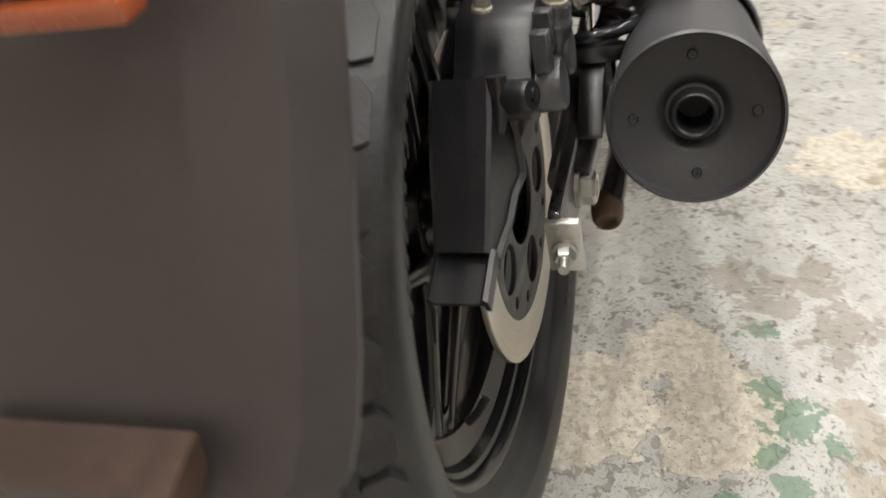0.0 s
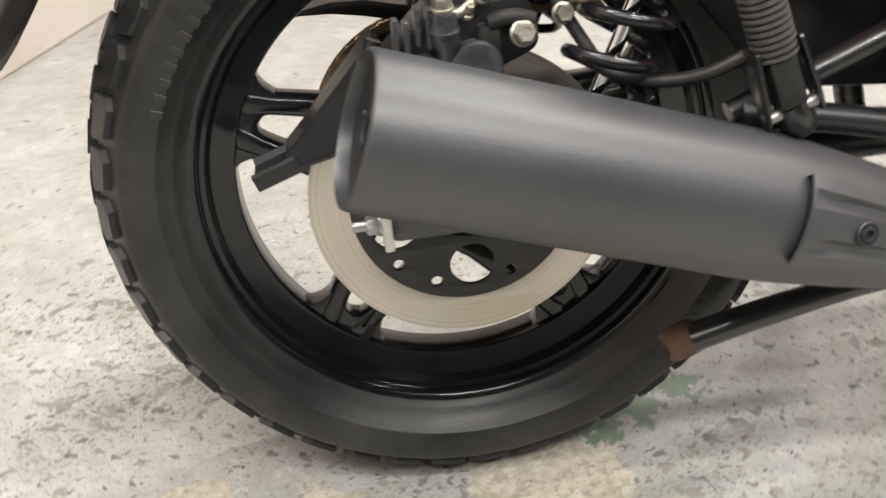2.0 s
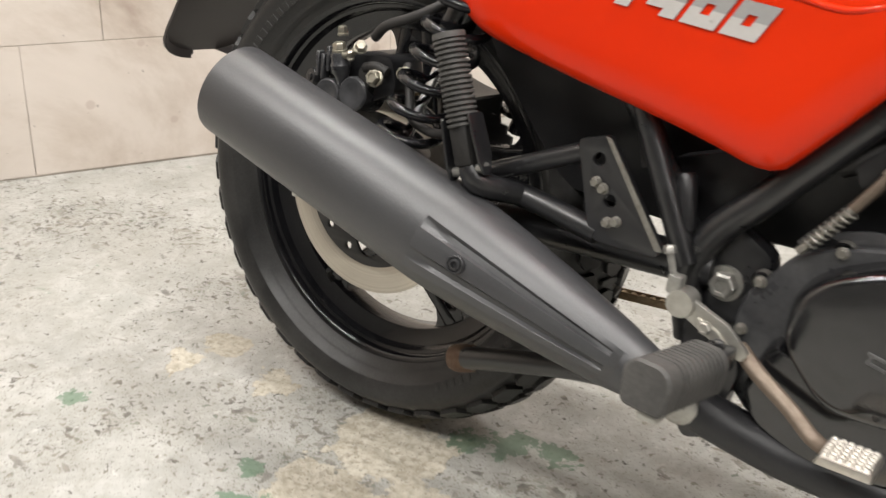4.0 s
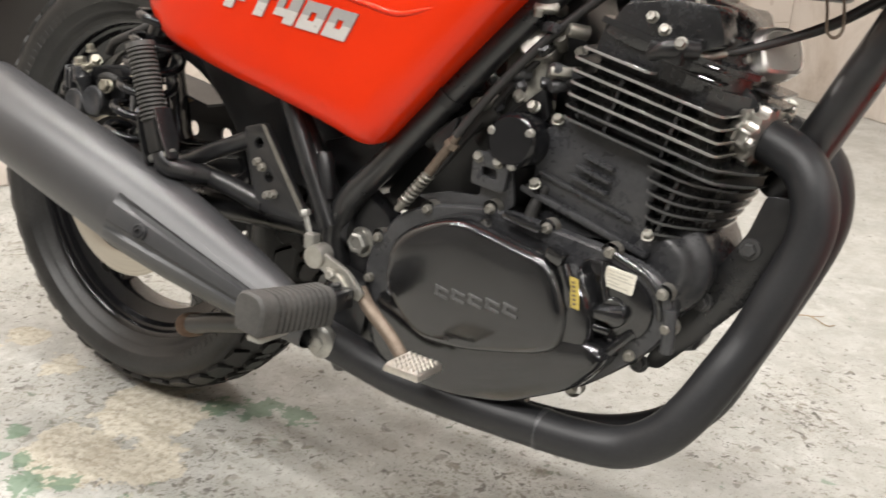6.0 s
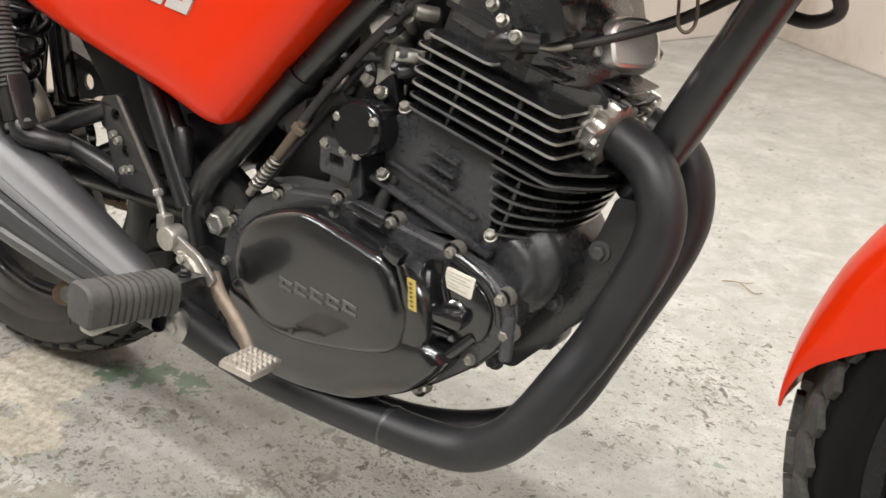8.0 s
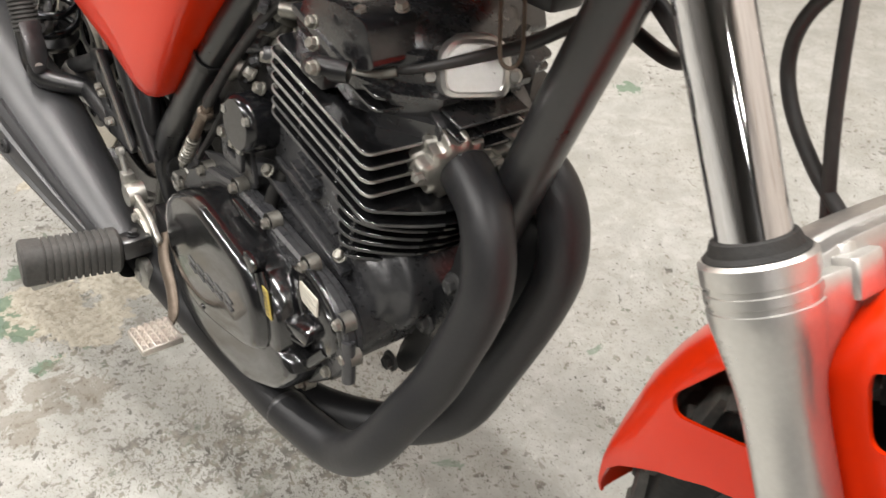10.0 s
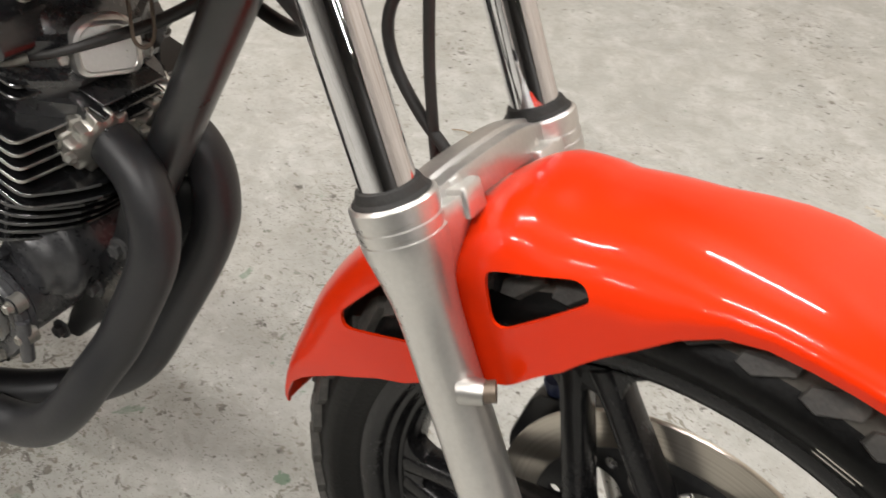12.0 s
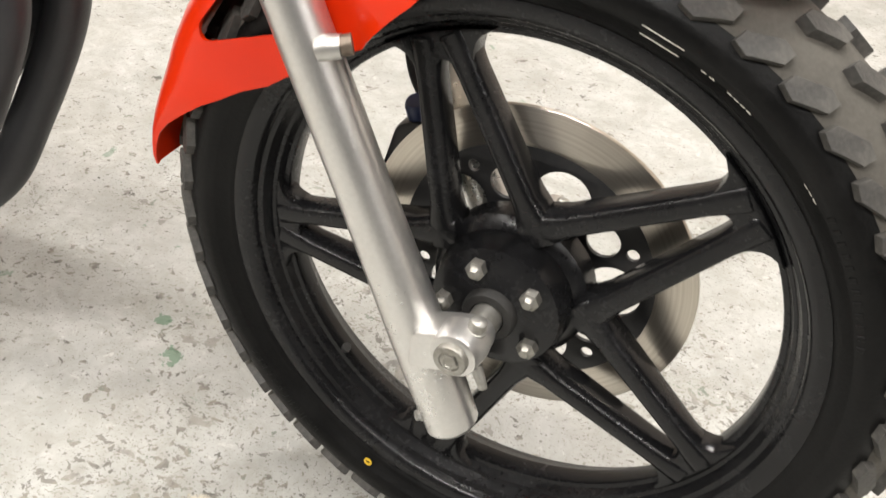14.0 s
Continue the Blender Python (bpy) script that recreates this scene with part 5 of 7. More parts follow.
pipe = part("exhaust_pipe", bm, M_PIPE, bike, "matt black painted exhaust header pipe")
bm = bmesh.new()
lathe(bm, [(0.0217, -0.004), (0.0228, -0.002), (0.0228, 0.002), (0.0217, 0.004)], axis_frame((0.757, -0.1240, 0.2318), (1, -0.13, 0)), 24)
part("weld_seam", bm, M_MUFFLER, pipe)
bm = bmesh.new()
tube(bm, PIPE_L, 0.0218, 24, 8)
part("exhaust_pipe", bm, M_PIPE, bike, "matt black painted exhaust header pipe")
for side in (-1, 1):
    fm = axis_frame((0.892, side * 0.033, 0.557), (0.93, side * 0.18, -0.28))
    out = []
    for k in range(104):
        a = 2 * math.pi * k / 104
        lobe = 0.0300 + 0.0030 * max(-0.6, math.cos(13 * a)) + 0.006 * max(0, math.cos(2 * a)) ** 8
        out.append((lobe * math.cos(a), lobe * math.sin(a)))
    bm = bmesh.new()
    loft(bm, [[fm @ Vector((x * g, y * g, h)) for x, y in out] for h, g in ((-0.014, 0.90), (-0.012, 0.97), (-0.006, 1.0), (-0.004, 0.93), (-0.002, 0.93), (0.0, 1.0), (0.006, 0.99), (0.010, 0.95), (0.0115, 0.82), (0.012, 0.74))])
    flange = part("exhaust_flange", bm, M_CAST, bike, "bare cast finned exhaust flange", sharp=30)
    for s in (-1, 1):
        bm = bmesh.new()
        hex_bolt(bm, fm @ Vector((s * 0.034, 0, 0.0095)), fm.to_3x3() @ Vector((0, 0, 1)), 0.0050, 0.007)
        part("flange_nut", bm, M_ZINC, flange)

# crankcase, clutch cover
GASKET = [(0.530, 0.395), (0.545, 0.418), (0.587, 0.437), (0.663, 0.449), (0.726, 0.443), (0.796, 0.434), (0.841, 0.426), (0.868, 0.402), (0.869, 0.366), (0.842, 0.332), (0.790, 0.288), (0.722, 0.250), (0.653, 0.236), (0.598, 0.232), (0.545, 0.246), (0.512, 0.275), (0.503, 0.330), (0.510, 0.372)]
gs = [(p.x, p.y) for p in resample(rounded(GASKET, 0.02, 3), 96)]
cx, cz = sum(p[0] for p in gs) / 96, sum(p[1] for p in gs) / 96


def inset(points, d):
    out = []
    n = len(points)
    for i in range(n):
        a, b = Vector(points[i - 1]), Vector(points[(i + 1) % n])
        t = (b - a).normalized()
        q = Vector((-t.y, t.x))
        p = Vector(points[i])
        if (Vector((cx, cz)) - p).dot(q) < 0:
            q = -q
        r = p + q * d
        out.append((r.x, r.y))
    return out


bm = bmesh.new()
loft(bm, [[(x, y, z) for x, z in inset(gs, d)] for y, d in ((0.115, 0.02), (0.10, 0.006), (0.0, 0.010), (-0.096, 0.008), (-0.102, 0.0), (-0.1075, 0.0), (-0.108, 0.0018), (-0.1095, 0.0018), (-0.110, 0.0), (-0.1155, 0.0), (-0.1185, 0.0025))])
case = part("crankcase", bm, M_CASE, bike, "dusty black crankcase", sharp=35)
FACE = [(0.561, 0.345), (0.564, 0.392), (0.583, 0.414), (0.623, 0.434), (0.655, 0.440), (0.750, 0.421), (0.763, 0.405), (0.777, 0.370), (0.773, 0.335), (0.752, 0.323), (0.665, 0.301), (0.605, 0.300)]
fs = [(p.x, p.y) for p in resample(rounded(FACE, [0.02, 0.012, 0.015, 0.03, 0.02, 0.010, 0.012, 0.02, 0.012, 0.02, 0.03, 0.02], 4), 110)]
fx, fz = sum(p[0] for p in fs) / 110, sum(p[1] for p in fs) / 110


def scaled(k, dx=0.0, dz=0.0):
    return [(fx + (x - fx) * k + dx, fz + (z - fz) * k + dz) for x, z in fs]


bm = bmesh.new()
loft(bm, [[(x, y, z) for x, z in scaled(k, 0.0, dz)] for y, k, dz in ((-0.112, 1.085, -0.004), (-0.134, 1.06, -0.003), (-0.145, 1.03, -0.001), (-0.1505, 1.010, 0.0), (-0.1548, 0.990, 0), (-0.1576, 0.966, 0), (-0.1592, 0.938, 0), (-0.1604, 0.88, 0), (-0.1615, 0.6, 0), (-0.162, 0.2, 0))], cap_first=False)
cover = part("clutch_cover", bm, M_COVER, case, "gloss black clutch cover with worn raised lettering", sharp=30)
LOBE = [(0.742, 0.416), (0.774, 0.410), (0.795, 0.390), (0.803, 0.352), (0.792, 0.324), (0.750, 0.316)]
lb = [(p.x, p.y) for p in resample(rounded(LOBE, 0.014, 4), 60)]
bm = bmesh.new()
loft(bm, [[(0.772 + (x - 0.772) * k, y, 0.366 + (z - 0.366) * k) for x, z in lb] for y, k in ((-0.112, 1.06), (-0.134, 1.02), (-0.142, 0.97), (-0.1465, 0.88), (-0.1485, 0.74), (-0.149, 0.4))], cap_first=False)
part("cover_lobe", bm, M_COVER, case, "", sharp=30)
bm = bmesh.new()
rbox(bm, (0.757, -0.1475, 0.4265), (0.020, 0.016, 0.014), 0.003, Matrix.Translation((0.757, 0, 0.4265)) @ Matrix.Rotation(radians(20), 4, "Y") @ Matrix.Translation((-0.757, 0, -0.4265)))
rbox(bm, (0.705, -0.128, 0.4445), (0.045, 0.010, 0.008), 0.003, Matrix.Translation((0.705, 0, 0.4445)) @ Matrix.Rotation(radians(9), 4, "Y") @ Matrix.Translation((-0.705, 0, -0.4445)))
part("cover_step", bm, M_COVER, case)
LOW = [(0.552, 0.345), (0.605, 0.314), (0.665, 0.315), (0.752, 0.337), (0.795, 0.350), (0.825, 0.338), (0.792, 0.294), (0.722, 0.257), (0.653, 0.243), (0.598, 0.240), (0.550, 0.256), (0.530, 0.290)]
ls_ = [(p.x, p.y) for p in resample(rounded(LOW, 0.015, 3), 60)]
bm = bmesh.new()
lx, lz = sum(p[0] for p in ls_) / 60, sum(p[1] for p in ls_) / 60
loft(bm, [[(lx + (x - lx) * k, y, lz + (z - lz) * k) for x, z in ls_] for y, k in ((-0.112, 1.03), (-0.134, 1.01), (-0.1445, 0.985), (-0.1480, 0.955), (-0.1495, 0.90), (-0.150, 0.5))], cap_first=False)
part("cover_sump", bm, M_COVER, case, "", sharp=30)
FILT = [(0.770, 0.425), (0.805, 0.425), (0.838, 0.412), (0.854, 0.392), (0.850, 0.362), (0.825, 0.345), (0.790, 0.342), (0.768, 0.355)]
ft = [(p.x, p.y) for p in resample(rounded(FILT, 0.014, 3), 48)]
bm = bmesh.new()
ox, oz = 0.81, 0.386
loft(bm, [[(ox + (x - ox) * k, y, oz + (z - oz) * k) for x, z in ft] for y, k in ((-0.110, 1.05), (-0.118, 1.0), (-0.1215, 0.95), (-0.1235, 0.86), (-0.124, 0.4))], cap_first=False)
part("filter_cover", bm, M_COVER, case, "gloss black oil filter cover", sharp=30)
bm = bmesh.new()
for pts, r in (([(0.764, -0.146, 0.418), (0.772, -0.146, 0.400), (0.776, -0.144, 0.380), (0.790, -0.136, 0.364), (0.812, -0.126, 0.358)], 0.0065), ([(0.797, -0.120, 0.424), (0.800, -0.124, 0.400), (0.810, -0.123, 0.375)], 0.0045),
               ([(0.800, -0.117, 0.433), (0.835, -0.117, 0.420), (0.852, -0.117, 0.402), (0.858, -0.116, 0.380)], 0.0042), ([(0.835, -0.120, 0.362), (0.812, -0.130, 0.335), (0.785, -0.136, 0.315)], 0.006)):
    tube(bm, pts, r, 10)
part("cover_ribs", bm, M_COVER, case)
bm = bmesh.new()
om = axis_frame((0.813, -0.1235, 0.377), (0.1, -1, -0.05))
lathe(bm, [(0, 0.004), (0.0135, 0.004), (0.0155, 0.002), (0.0155, -0.008)], om, 28)
loft(bm, [[om @ Vector((x * g, y * k, h)) for x, y in rounded([(-0.017, -0.006), (0.013, -0.010), (0.017, 0.0), (0.013, 0.010), (-0.017, 0.006)], 0.004, 3)] for h, g, k in ((0.002, 1.0, 1.0), (0.012, 1.0, 0.85), (0.0155, 0.94, 0.70), (0.0165, 0.8, 0.5))])
part("oil_cap", bm, M_COVER, case, "black oil filler cap")
bm = bmesh.new()
slab(bm, [(0.7745, 0.4095), (0.7835, 0.4085), (0.7885, 0.379), (0.7795, 0.380)], -0.1502, -0.1490, 0)
yellow_ = part("yellow_sticker", bm, M_YELLOW, case, "small yellow inspection sticker")
for k in range(6):
    x0, z0 = 0.7771 + 0.0008 * k, 0.4060 - 0.0042 * k
    bm = bmesh.new()
    slab(bm, [(x0, z0), (x0 + 0.0036, z0 - 0.0003), (x0 + 0.0040, z0 - 0.0022), (x0 + 0.0004, z0 - 0.0020)], -0.1507, -0.1502, 0)
    part("print_bar", bm, M_ARM, yellow_)
bm = bmesh.new()
slab(bm, rounded([(0.801, 0.4225), (0.832, 0.4195), (0.830, 0.3985), (0.799, 0.4025)], 0.002), -0.1262, -0.1250, 0)
white_ = part("white_sticker", bm, M_WHITE, case, "small worn white paper sticker")
for k in range(5):
    z0 = 0.4185 - 0.0034 * k
    bm = bmesh.new()
    slab(bm, [(0.8032, z0 + 0.0008), (0.8032 + (0.025, 0.020, 0.026, 0.013, 0.022)[k], z0 - 0.0015), (0.8032 + (0.025, 0.020, 0.026, 0.013, 0.022)[k], z0 - 0.0024), (0.8032, z0)], -0.1267, -0.1262, 0)
    part("print_bar", bm, M_PRINT, white_)
for bx, bz in ((0.585, 0.431), (0.662, 0.4475), (0.729, 0.442), (0.799, 0.4335), (0.857, 0.406), (0.866, 0.374), (0.834, 0.337), (0.780, 0.284), (0.719, 0.2515), (0.653, 0.239), (0.514, 0.335), (0.522, 0.385)):
    bm = bmesh.new()
    lathe(bm, [(0.0095, 0.0), (0.0095, -0.012)], axis_frame((bx, -0.1185, bz), (0, -1, 0)), 16)
    hex_bolt(bm, (bx, -0.1185, bz), (0, -1, 0), 0.0050, 0.0065)
    part("cover_bolt", bm, M_STUD, case)
bm = bmesh.new()
tube(bm, [(0.866, -0.116, 0.392), (0.868, -0.117, 0.372), (0.869, -0.118, 0.350)], [0.0062, 0.0068, 0.0062], 14, 2)
part("breather_stub", bm, M_CASE, case)
# worn maker's lettering on the cover, as plain raised bars
for k in range(5):
    x0, z0 = 0.6317 + 0.0203 * k, 0.3624 + 0.0006 * k
    bm = bmesh.new()
    for lo, hi in ((0.0025, 0.0055), (-0.0055, -0.0025)):
        slab(bm, [(x0, z0 + hi), (x0 + 0.0163, z0 + hi - 0.0035), (x0 + 0.0163, z0 + lo - 0.0035), (x0, z0 + lo)], -0.1634, -0.161, 0.0004, 1)
    slab(bm, [(x0 + 0.001, z0 + 0.004), (x0 + 0.0045, z0 + 0.003), (x0 + 0.0045, z0 - 0.005), (x0 + 0.001, z0 - 0.004)], -0.1632, -0.161, 0.0004, 1)
    part("letter_bar", bm, M_LETTER, cover)
bm = bmesh.new()
lathe(bm, [(0, 0.004), (0.003, 0.004), (0.005, 0.0)], axis_frame((0.650, -0.158, 0.3125), (0, -1, 0)), 12)
part("cover_nib", bm, M_COVER, cover)

# cylinder and head: fins across an axis tipped forward
E1, E3 = Vector((0.963, 0, -0.27)), Vector((0.27, 0, 0.963))
CYL = Vector((0.732, 0, 0.613))
CYL_M = Matrix(((E1.x, 0, E3.x, CYL.x), (0, 1, 0, 0), (E1.z, 0, E3.z, CYL.z), (0, 0, 0, 1)))


FIN_A = radians(13.3)
FIN_M = Matrix(((math.cos(FIN_A), 0, math.sin(FIN_A), CYL.x), (0, 1, 0, 0), (-math.sin(FIN_A), 0, math.cos(FIN_A), CYL.z), (0, 0, 0, 1)))


def fin_outline(u0, u1, w, front, soft=0.010):
    return rounded([(u0, -w), (u1, -w), (u1 + front, -w + 0.058), (u1 + front, w - 0.058), (u1, w), (u0, w)], [0.010, soft, 0.03, 0.03, soft, 0.010], 6)


def fin(u0, u1, w, front, h, thick, soft=0.010):
    """One cooling fin: x runs forward along it, z is the cylinder's axis."""
    out = fin_outline(u0, u1, w, front, soft)
    t = bmesh.new()
    lo = [t.verts.new((x, y, h - thick / 2)) for x, y in out]
    hi = [t.verts.new((x, y, h + thick / 2)) for x, y in out]
    t.faces.new(lo)
    t.faces.new(hi)
    grid_faces(t, [lo, hi])
    bevelled(t, 0.0007, 1, 30)
    bmesh.ops.transform(t, matrix=FIN_M, verts=t.verts[:])
    return t


bm = bmesh.new()
out = [(0.012, -0.078), (0.125, -0.080), (0.160, -0.045), (0.160, 0.045), (0.125, 0.080), (0.012, 0.078)]
loft(bm, [[FIN_M @ Vector((x, y, h)) for x, y in out] for h in (-0.135, 0.014)])
block = part("cylinder_block", bm, M_ENGINE, bike, "black finned engine cylinder")
PITCH, FIN_TOP = 0.0116, -0.0025


def fin_edge(outline, h, paint, owner, until=1.0):
    """Bare metal edge of a fin on the near side, round to the front."""
    line = [p for p in outline if p[1] < -0.045 and p[0] < until]
    bm = bmesh.new()
    loops = []
    for i, (x, y) in enumerate(line):
        q0, q1 = Vector(line[max(i - 1, 0)]), Vector(line[min(i + 1, len(line) - 1)])
        d = (q1 - q0).normalized()
        n = Vector((d.y, -d.x))
        loops.append([FIN_M @ Vector((x + n.x * e, y + n.y * e, h + hz)) for e, hz in ((-0.0010, -0.0014), (0.0006, -0.0010), (0.0006, 0.0010), (-0.0010, 0.0014))])
    loft(bm, loops)
    part("fin_edge", bm, paint, owner, "worn bare fin edge")


for k in range(-3, 6):
    if k < -1:
        shape = (0.088, 0.134, 0.090, 0.004)
    elif k == -1:
        shape = (0.0, 0.074, 0.104, 0.0)
    else:
        shape = (-0.004 + 0.0018 * k, 0.152 + 0.003 * k, 0.107, 0.004 if k < 4 else 0.030)
    h = FIN_TOP - PITCH * k
    t = fin(*shape, h, 0.0032)
    # darker cover paint puts the shade of the gaps into the fins
    f_ob = part("fin", t, M_COVER, block)
    if k >= -1:
        fin_edge(fin_outline(*shape), h, M_FIN if k < 4 else M_LETTER, f_ob)
for k in range(6, 12):
    shape = (0.101 + 0.004 * (k - 6), 0.150 - 0.003 * (k - 6), 0.099, 0.036)
    h = FIN_TOP - PITCH * k
    t = fin(*shape, h, 0.0032, 0.03)
    # darkened for the gaps like the upper fins
    f_ob = part("fin", t, M_COVER, block)
    fin_edge(fin_outline(*shape, 0.03), h, M_LETTER, f_ob)
for u in (0.050, 0.112):
    for side in (-1, 1):
        bm = bmesh.new()
        rbox(bm, (u, side * 0.0965, FIN_TOP - PITCH * 2.5), (0.004, 0.012, PITCH * 5), 0.001, FIN_M, 1)
        part("fin_post", bm, M_ENGINE, block)
bm = bmesh.new()
rbox(bm, (0.134, -0.088, FIN_TOP - PITCH * 8.5), (0.004, 0.014, PITCH * 5), 0.001, FIN_M, 1)
part("fin_post", bm, M_ENGINE, block)
bm = bmesh.new()
slab(bm, rounded([(0.690, 0.530), (0.735, 0.560), (0.832, 0.535), (0.815, 0.438), (0.720, 0.430), (0.690, 0.450)], 0.012), -0.088, 0.088, 0.004)
part("cylinder_base", bm, M_CASE, block)
tip = Matrix.Translation((0.76, 0, 0.49)) @ Matrix.Rotation(radians(15.6), 4, "Y") @ Matrix.Translation((-0.76, 0, -0.49))
for cx_, cz_, w_, h_, d_ in ((0.757, 0.512, 0.034, 0.004, 0.010), (0.757, 0.500, 0.040, 0.004, 0.013), (0.757, 0.488, 0.044, 0.004, 0.013), (0.756, 0.474, 0.110, 0.005, 0.007), (0.765, 0.452, 0.150, 0.007, 0.013)):
    bm = bmesh.new()
    rbox(bm, (cx_, -0.088 - d_ / 2 + 0.002, cz_), (w_, d_, h_), 0.0022, tip)
    part("base_rib", bm, M_CASE, block)
bm = bmesh.new()
lathe(bm, [(0, -0.086), (0.030, -0.086), (0.038, -0.082), (0.041, -0.074), (0.046, -0.066), (0.053, -0.062), (0.056, -0.054), (0.054, -0.046), (0.054, -0.030), (0.057, -0.022), (0.057, 0.022), (0.054, 0.05), (0.04, 0.08), (0, 0.08)], Matrix.Translation((0.826, 0, 0.417)) @ WHEEL_TURN, 48)
part("crank_housing", bm, M_CASE, block, "", sharp=50)
for c in ((0.700, -0.100, 0.478), (0.826, -0.098, 0.452), (0.712, -0.09, 0.545)):
    bm = bmesh.new()
    hex_bolt(bm, c, (0.1, -0.6, 0.7), 0.0056, 0.007)
    part("base_nut", bm, M_STUD, block)

# cylinder head and rocker cover
bm = bmesh.new()
out = [(0.010, -0.084), (0.100, -0.086), (0.128, -0.070), (0.146, -0.040), (0.146, 0.040), (0.128, 0.070), (0.100, 0.086), (0.010, 0.084)]
loft(bm, [[CYL_M @ Vector((0.07 + (x - 0.07) * g, y * g, h)) for x, y in out] for h, g in ((0.010, 1.04), (0.034, 1.04), (0.036, 1.10), (0.042, 1.10), (0.044, 0.94), (0.058, 0.90), (0.066, 0.88), (0.068, 0.80), (0.080, 0.70), (0.088, 0.5))])
head = part("cylinder_head", bm, M_ENGINE, bike, "black cylinder head with rocker cover", sharp=30)
bm = bmesh.new()
slab(bm, rounded([(0.749, 0.636), (0.768, 0.666), (0.817, 0.673), (0.856, 0.670), (0.868, 0.637), (0.821, 0.621), (0.785, 0.624)], 0.008), -0.092, 0.080, 0.004)
part("rocker_side", bm, M_ENGINE, head)
for c, d in (((0.800, -0.102, 0.655), (0, -1, 0.3)), ((0.817, -0.112, 0.645), (0.1, -0.9, 0.4)), ((0.838, -0.124, 0.636), (0.1, -1, 0.2)), ((0.857, -0.060, 0.676), (0.2, -0.3, 1)), ((0.835, -0.082, 0.668), (0.2, -0.3, 1)), ((0.868, -0.030, 0.690), (0.2, -0.2, 1)), ((0.765, -0.085, 0.690), (0.2, -0.4, 1))):
    bm = bmesh.new()
    hex_bolt(bm, c, d, 0.0050, 0.007)
    part("head_bolt", bm, M_STUD, head)
bm = bmesh.new()
tube(bm, [(0.806, -0.112, 0.622), (0.826, -0.115, 0.630), (0.846, -0.100, 0.630)], [0.006, 0.0095, 0.0085], 12, 4)
rbox(bm, (0.822, -0.112, 0.626), (0.034, 0.014, 0.014), 0.002, Matrix.Translation((0.822, -0.112, 0.626)) @ Matrix.Rotation(radians(12), 4, "Y") @ Matrix.Translation((-0.822, 0.112, -0.626)))
part("cable_holder", bm, M_PLASTIC, head)
bm = bmesh.new()
tube(bm, [(0.838, -0.092, 0.625), (0.848, -0.080, 0.625), (0.860, -0.066, 0.629)], 0.0046, 10)
part("cable_ferrule", bm, M_STUD, head)
bm = bmesh.new()
tube(bm, [(0.850, -0.070, 0.626), (0.882, -0.050, 0.637), (0.927, -0.008, 0.659), (0.960, 0.010, 0.682), (0.988, 0.022, 0.704), (1.02, 0.03, 0.745), (1.06, 0.03, 0.83)], [0.0036, 0.0038, 0.0052, 0.0055, 0.0055, 0.005, 0.005], 10)
part("decompression_cable", bm, M_HOSE, bike, "black control cable")
# polished inspection cap at the front of the head
cm = axis_frame((0.886, -0.014, 0.630), (0.72, -0.42, 0.28))
sq = rounded([(-0.028, -0.023), (0.028, -0.023), (0.030, 0.010), (0.018, 0.025), (-0.018, 0.025), (-0.030, 0.010)], 0.012, 4)
bm = bmesh.new()
loft(bm, [[cm @ Vector((x * g, y * g, h)) for x, y in sq] for h, g in ((-0.03, 1.06), (0.0, 1.06), (0.002, 1.0), (0.012, 0.96), (0.017, 0.90), (0.0185, 0.78), (0.0175, 0.74), (0.0175, 0.3))])
cap_ = part("inspection_cap", bm, M_ALLOY, head, "polished alloy valve inspection cap", sharp=28)
for s in (-1, 1):
    bm = bmesh.new()
    hex_bolt(bm, cm @ Vector((s * 0.033, -0.006, 0.0)), cm.to_3x3() @ Vector((0, 0, 1)), 0.0055, 0.008)
    part("cap_bolt", bm, M_ZINC, cap_)
bm = bmesh.new()
slab(bm, rounded([(0.790, 0.640), (0.850, 0.632), (0.872, 0.606), (0.898, 0.586), (0.890, 0.545), (0.815, 0.555)], 0.014), -0.048, 0.048, 0.008)
part("port_block", bm, M_ENGINE, head)
for k in range(3):
    bm = bmesh.new()
    rbox(bm, (0.893 + 0.003 * k, -0.006, 0.598 - 0.011 * k), (0.030, 0.070, 0.003), 0.001, Matrix.Translation((0.893, 0, 0.59)) @ Matrix.Rotation(radians(15), 4, "Y") @ Matrix.Translation((-0.893, 0, -0.59)), 1)
    part("front_fin", bm, M_ENGINE, head)

# intake side: carburettor, starter, brackets and the clutch cable
bm = bmesh.new()
lathe(bm, [(0, 0.028), (0.024, 0.028), (0.0275, 0.025), (0.029, 0.018), (0.029, -0.11), (0, -0.11)], axis_frame((0.676, -0.092, 0.520), (0, -1, 0.05)), 36)
starter = part("starter_motor", bm, M_GLOSS, bike, "gloss black starter motor")
for a in (30, 160, 280):
    bm = bmesh.new()
    hex_bolt(bm, (0.676 + 0.024 * math.cos(radians(a)), -0.117, 0.520 + 0.024 * math.sin(radians(a))), (0, -1, 0.05), 0.0045, 0.004)
    part("starter_bolt", bm, M_ZINC, starter)
bm = bmesh.new()
slab(bm, rounded([(0.560, 0.440), (0.600, 0.452), (0.640, 0.455), (0.640, 0.505), (0.672, 0.505), (0.682, 0.452), (0.660, 0.438), (0.600, 0.432)], 0.006), -0.106, -0.101, 0.0015)
cb = part("cable_bracket", bm, M_CASE, bike, "grey steel cable bracket")
bm = pierced(rounded([(0.634, 0.470), (0.634, 0.504), (0.676, 0.500), (0.672, 0.466)], 0.005), [rounded([(0.644, 0.479), (0.644, 0.491), (0.664, 0.489), (0.664, 0.477)], 0.004)], -0.116, -0.111, 0.001)
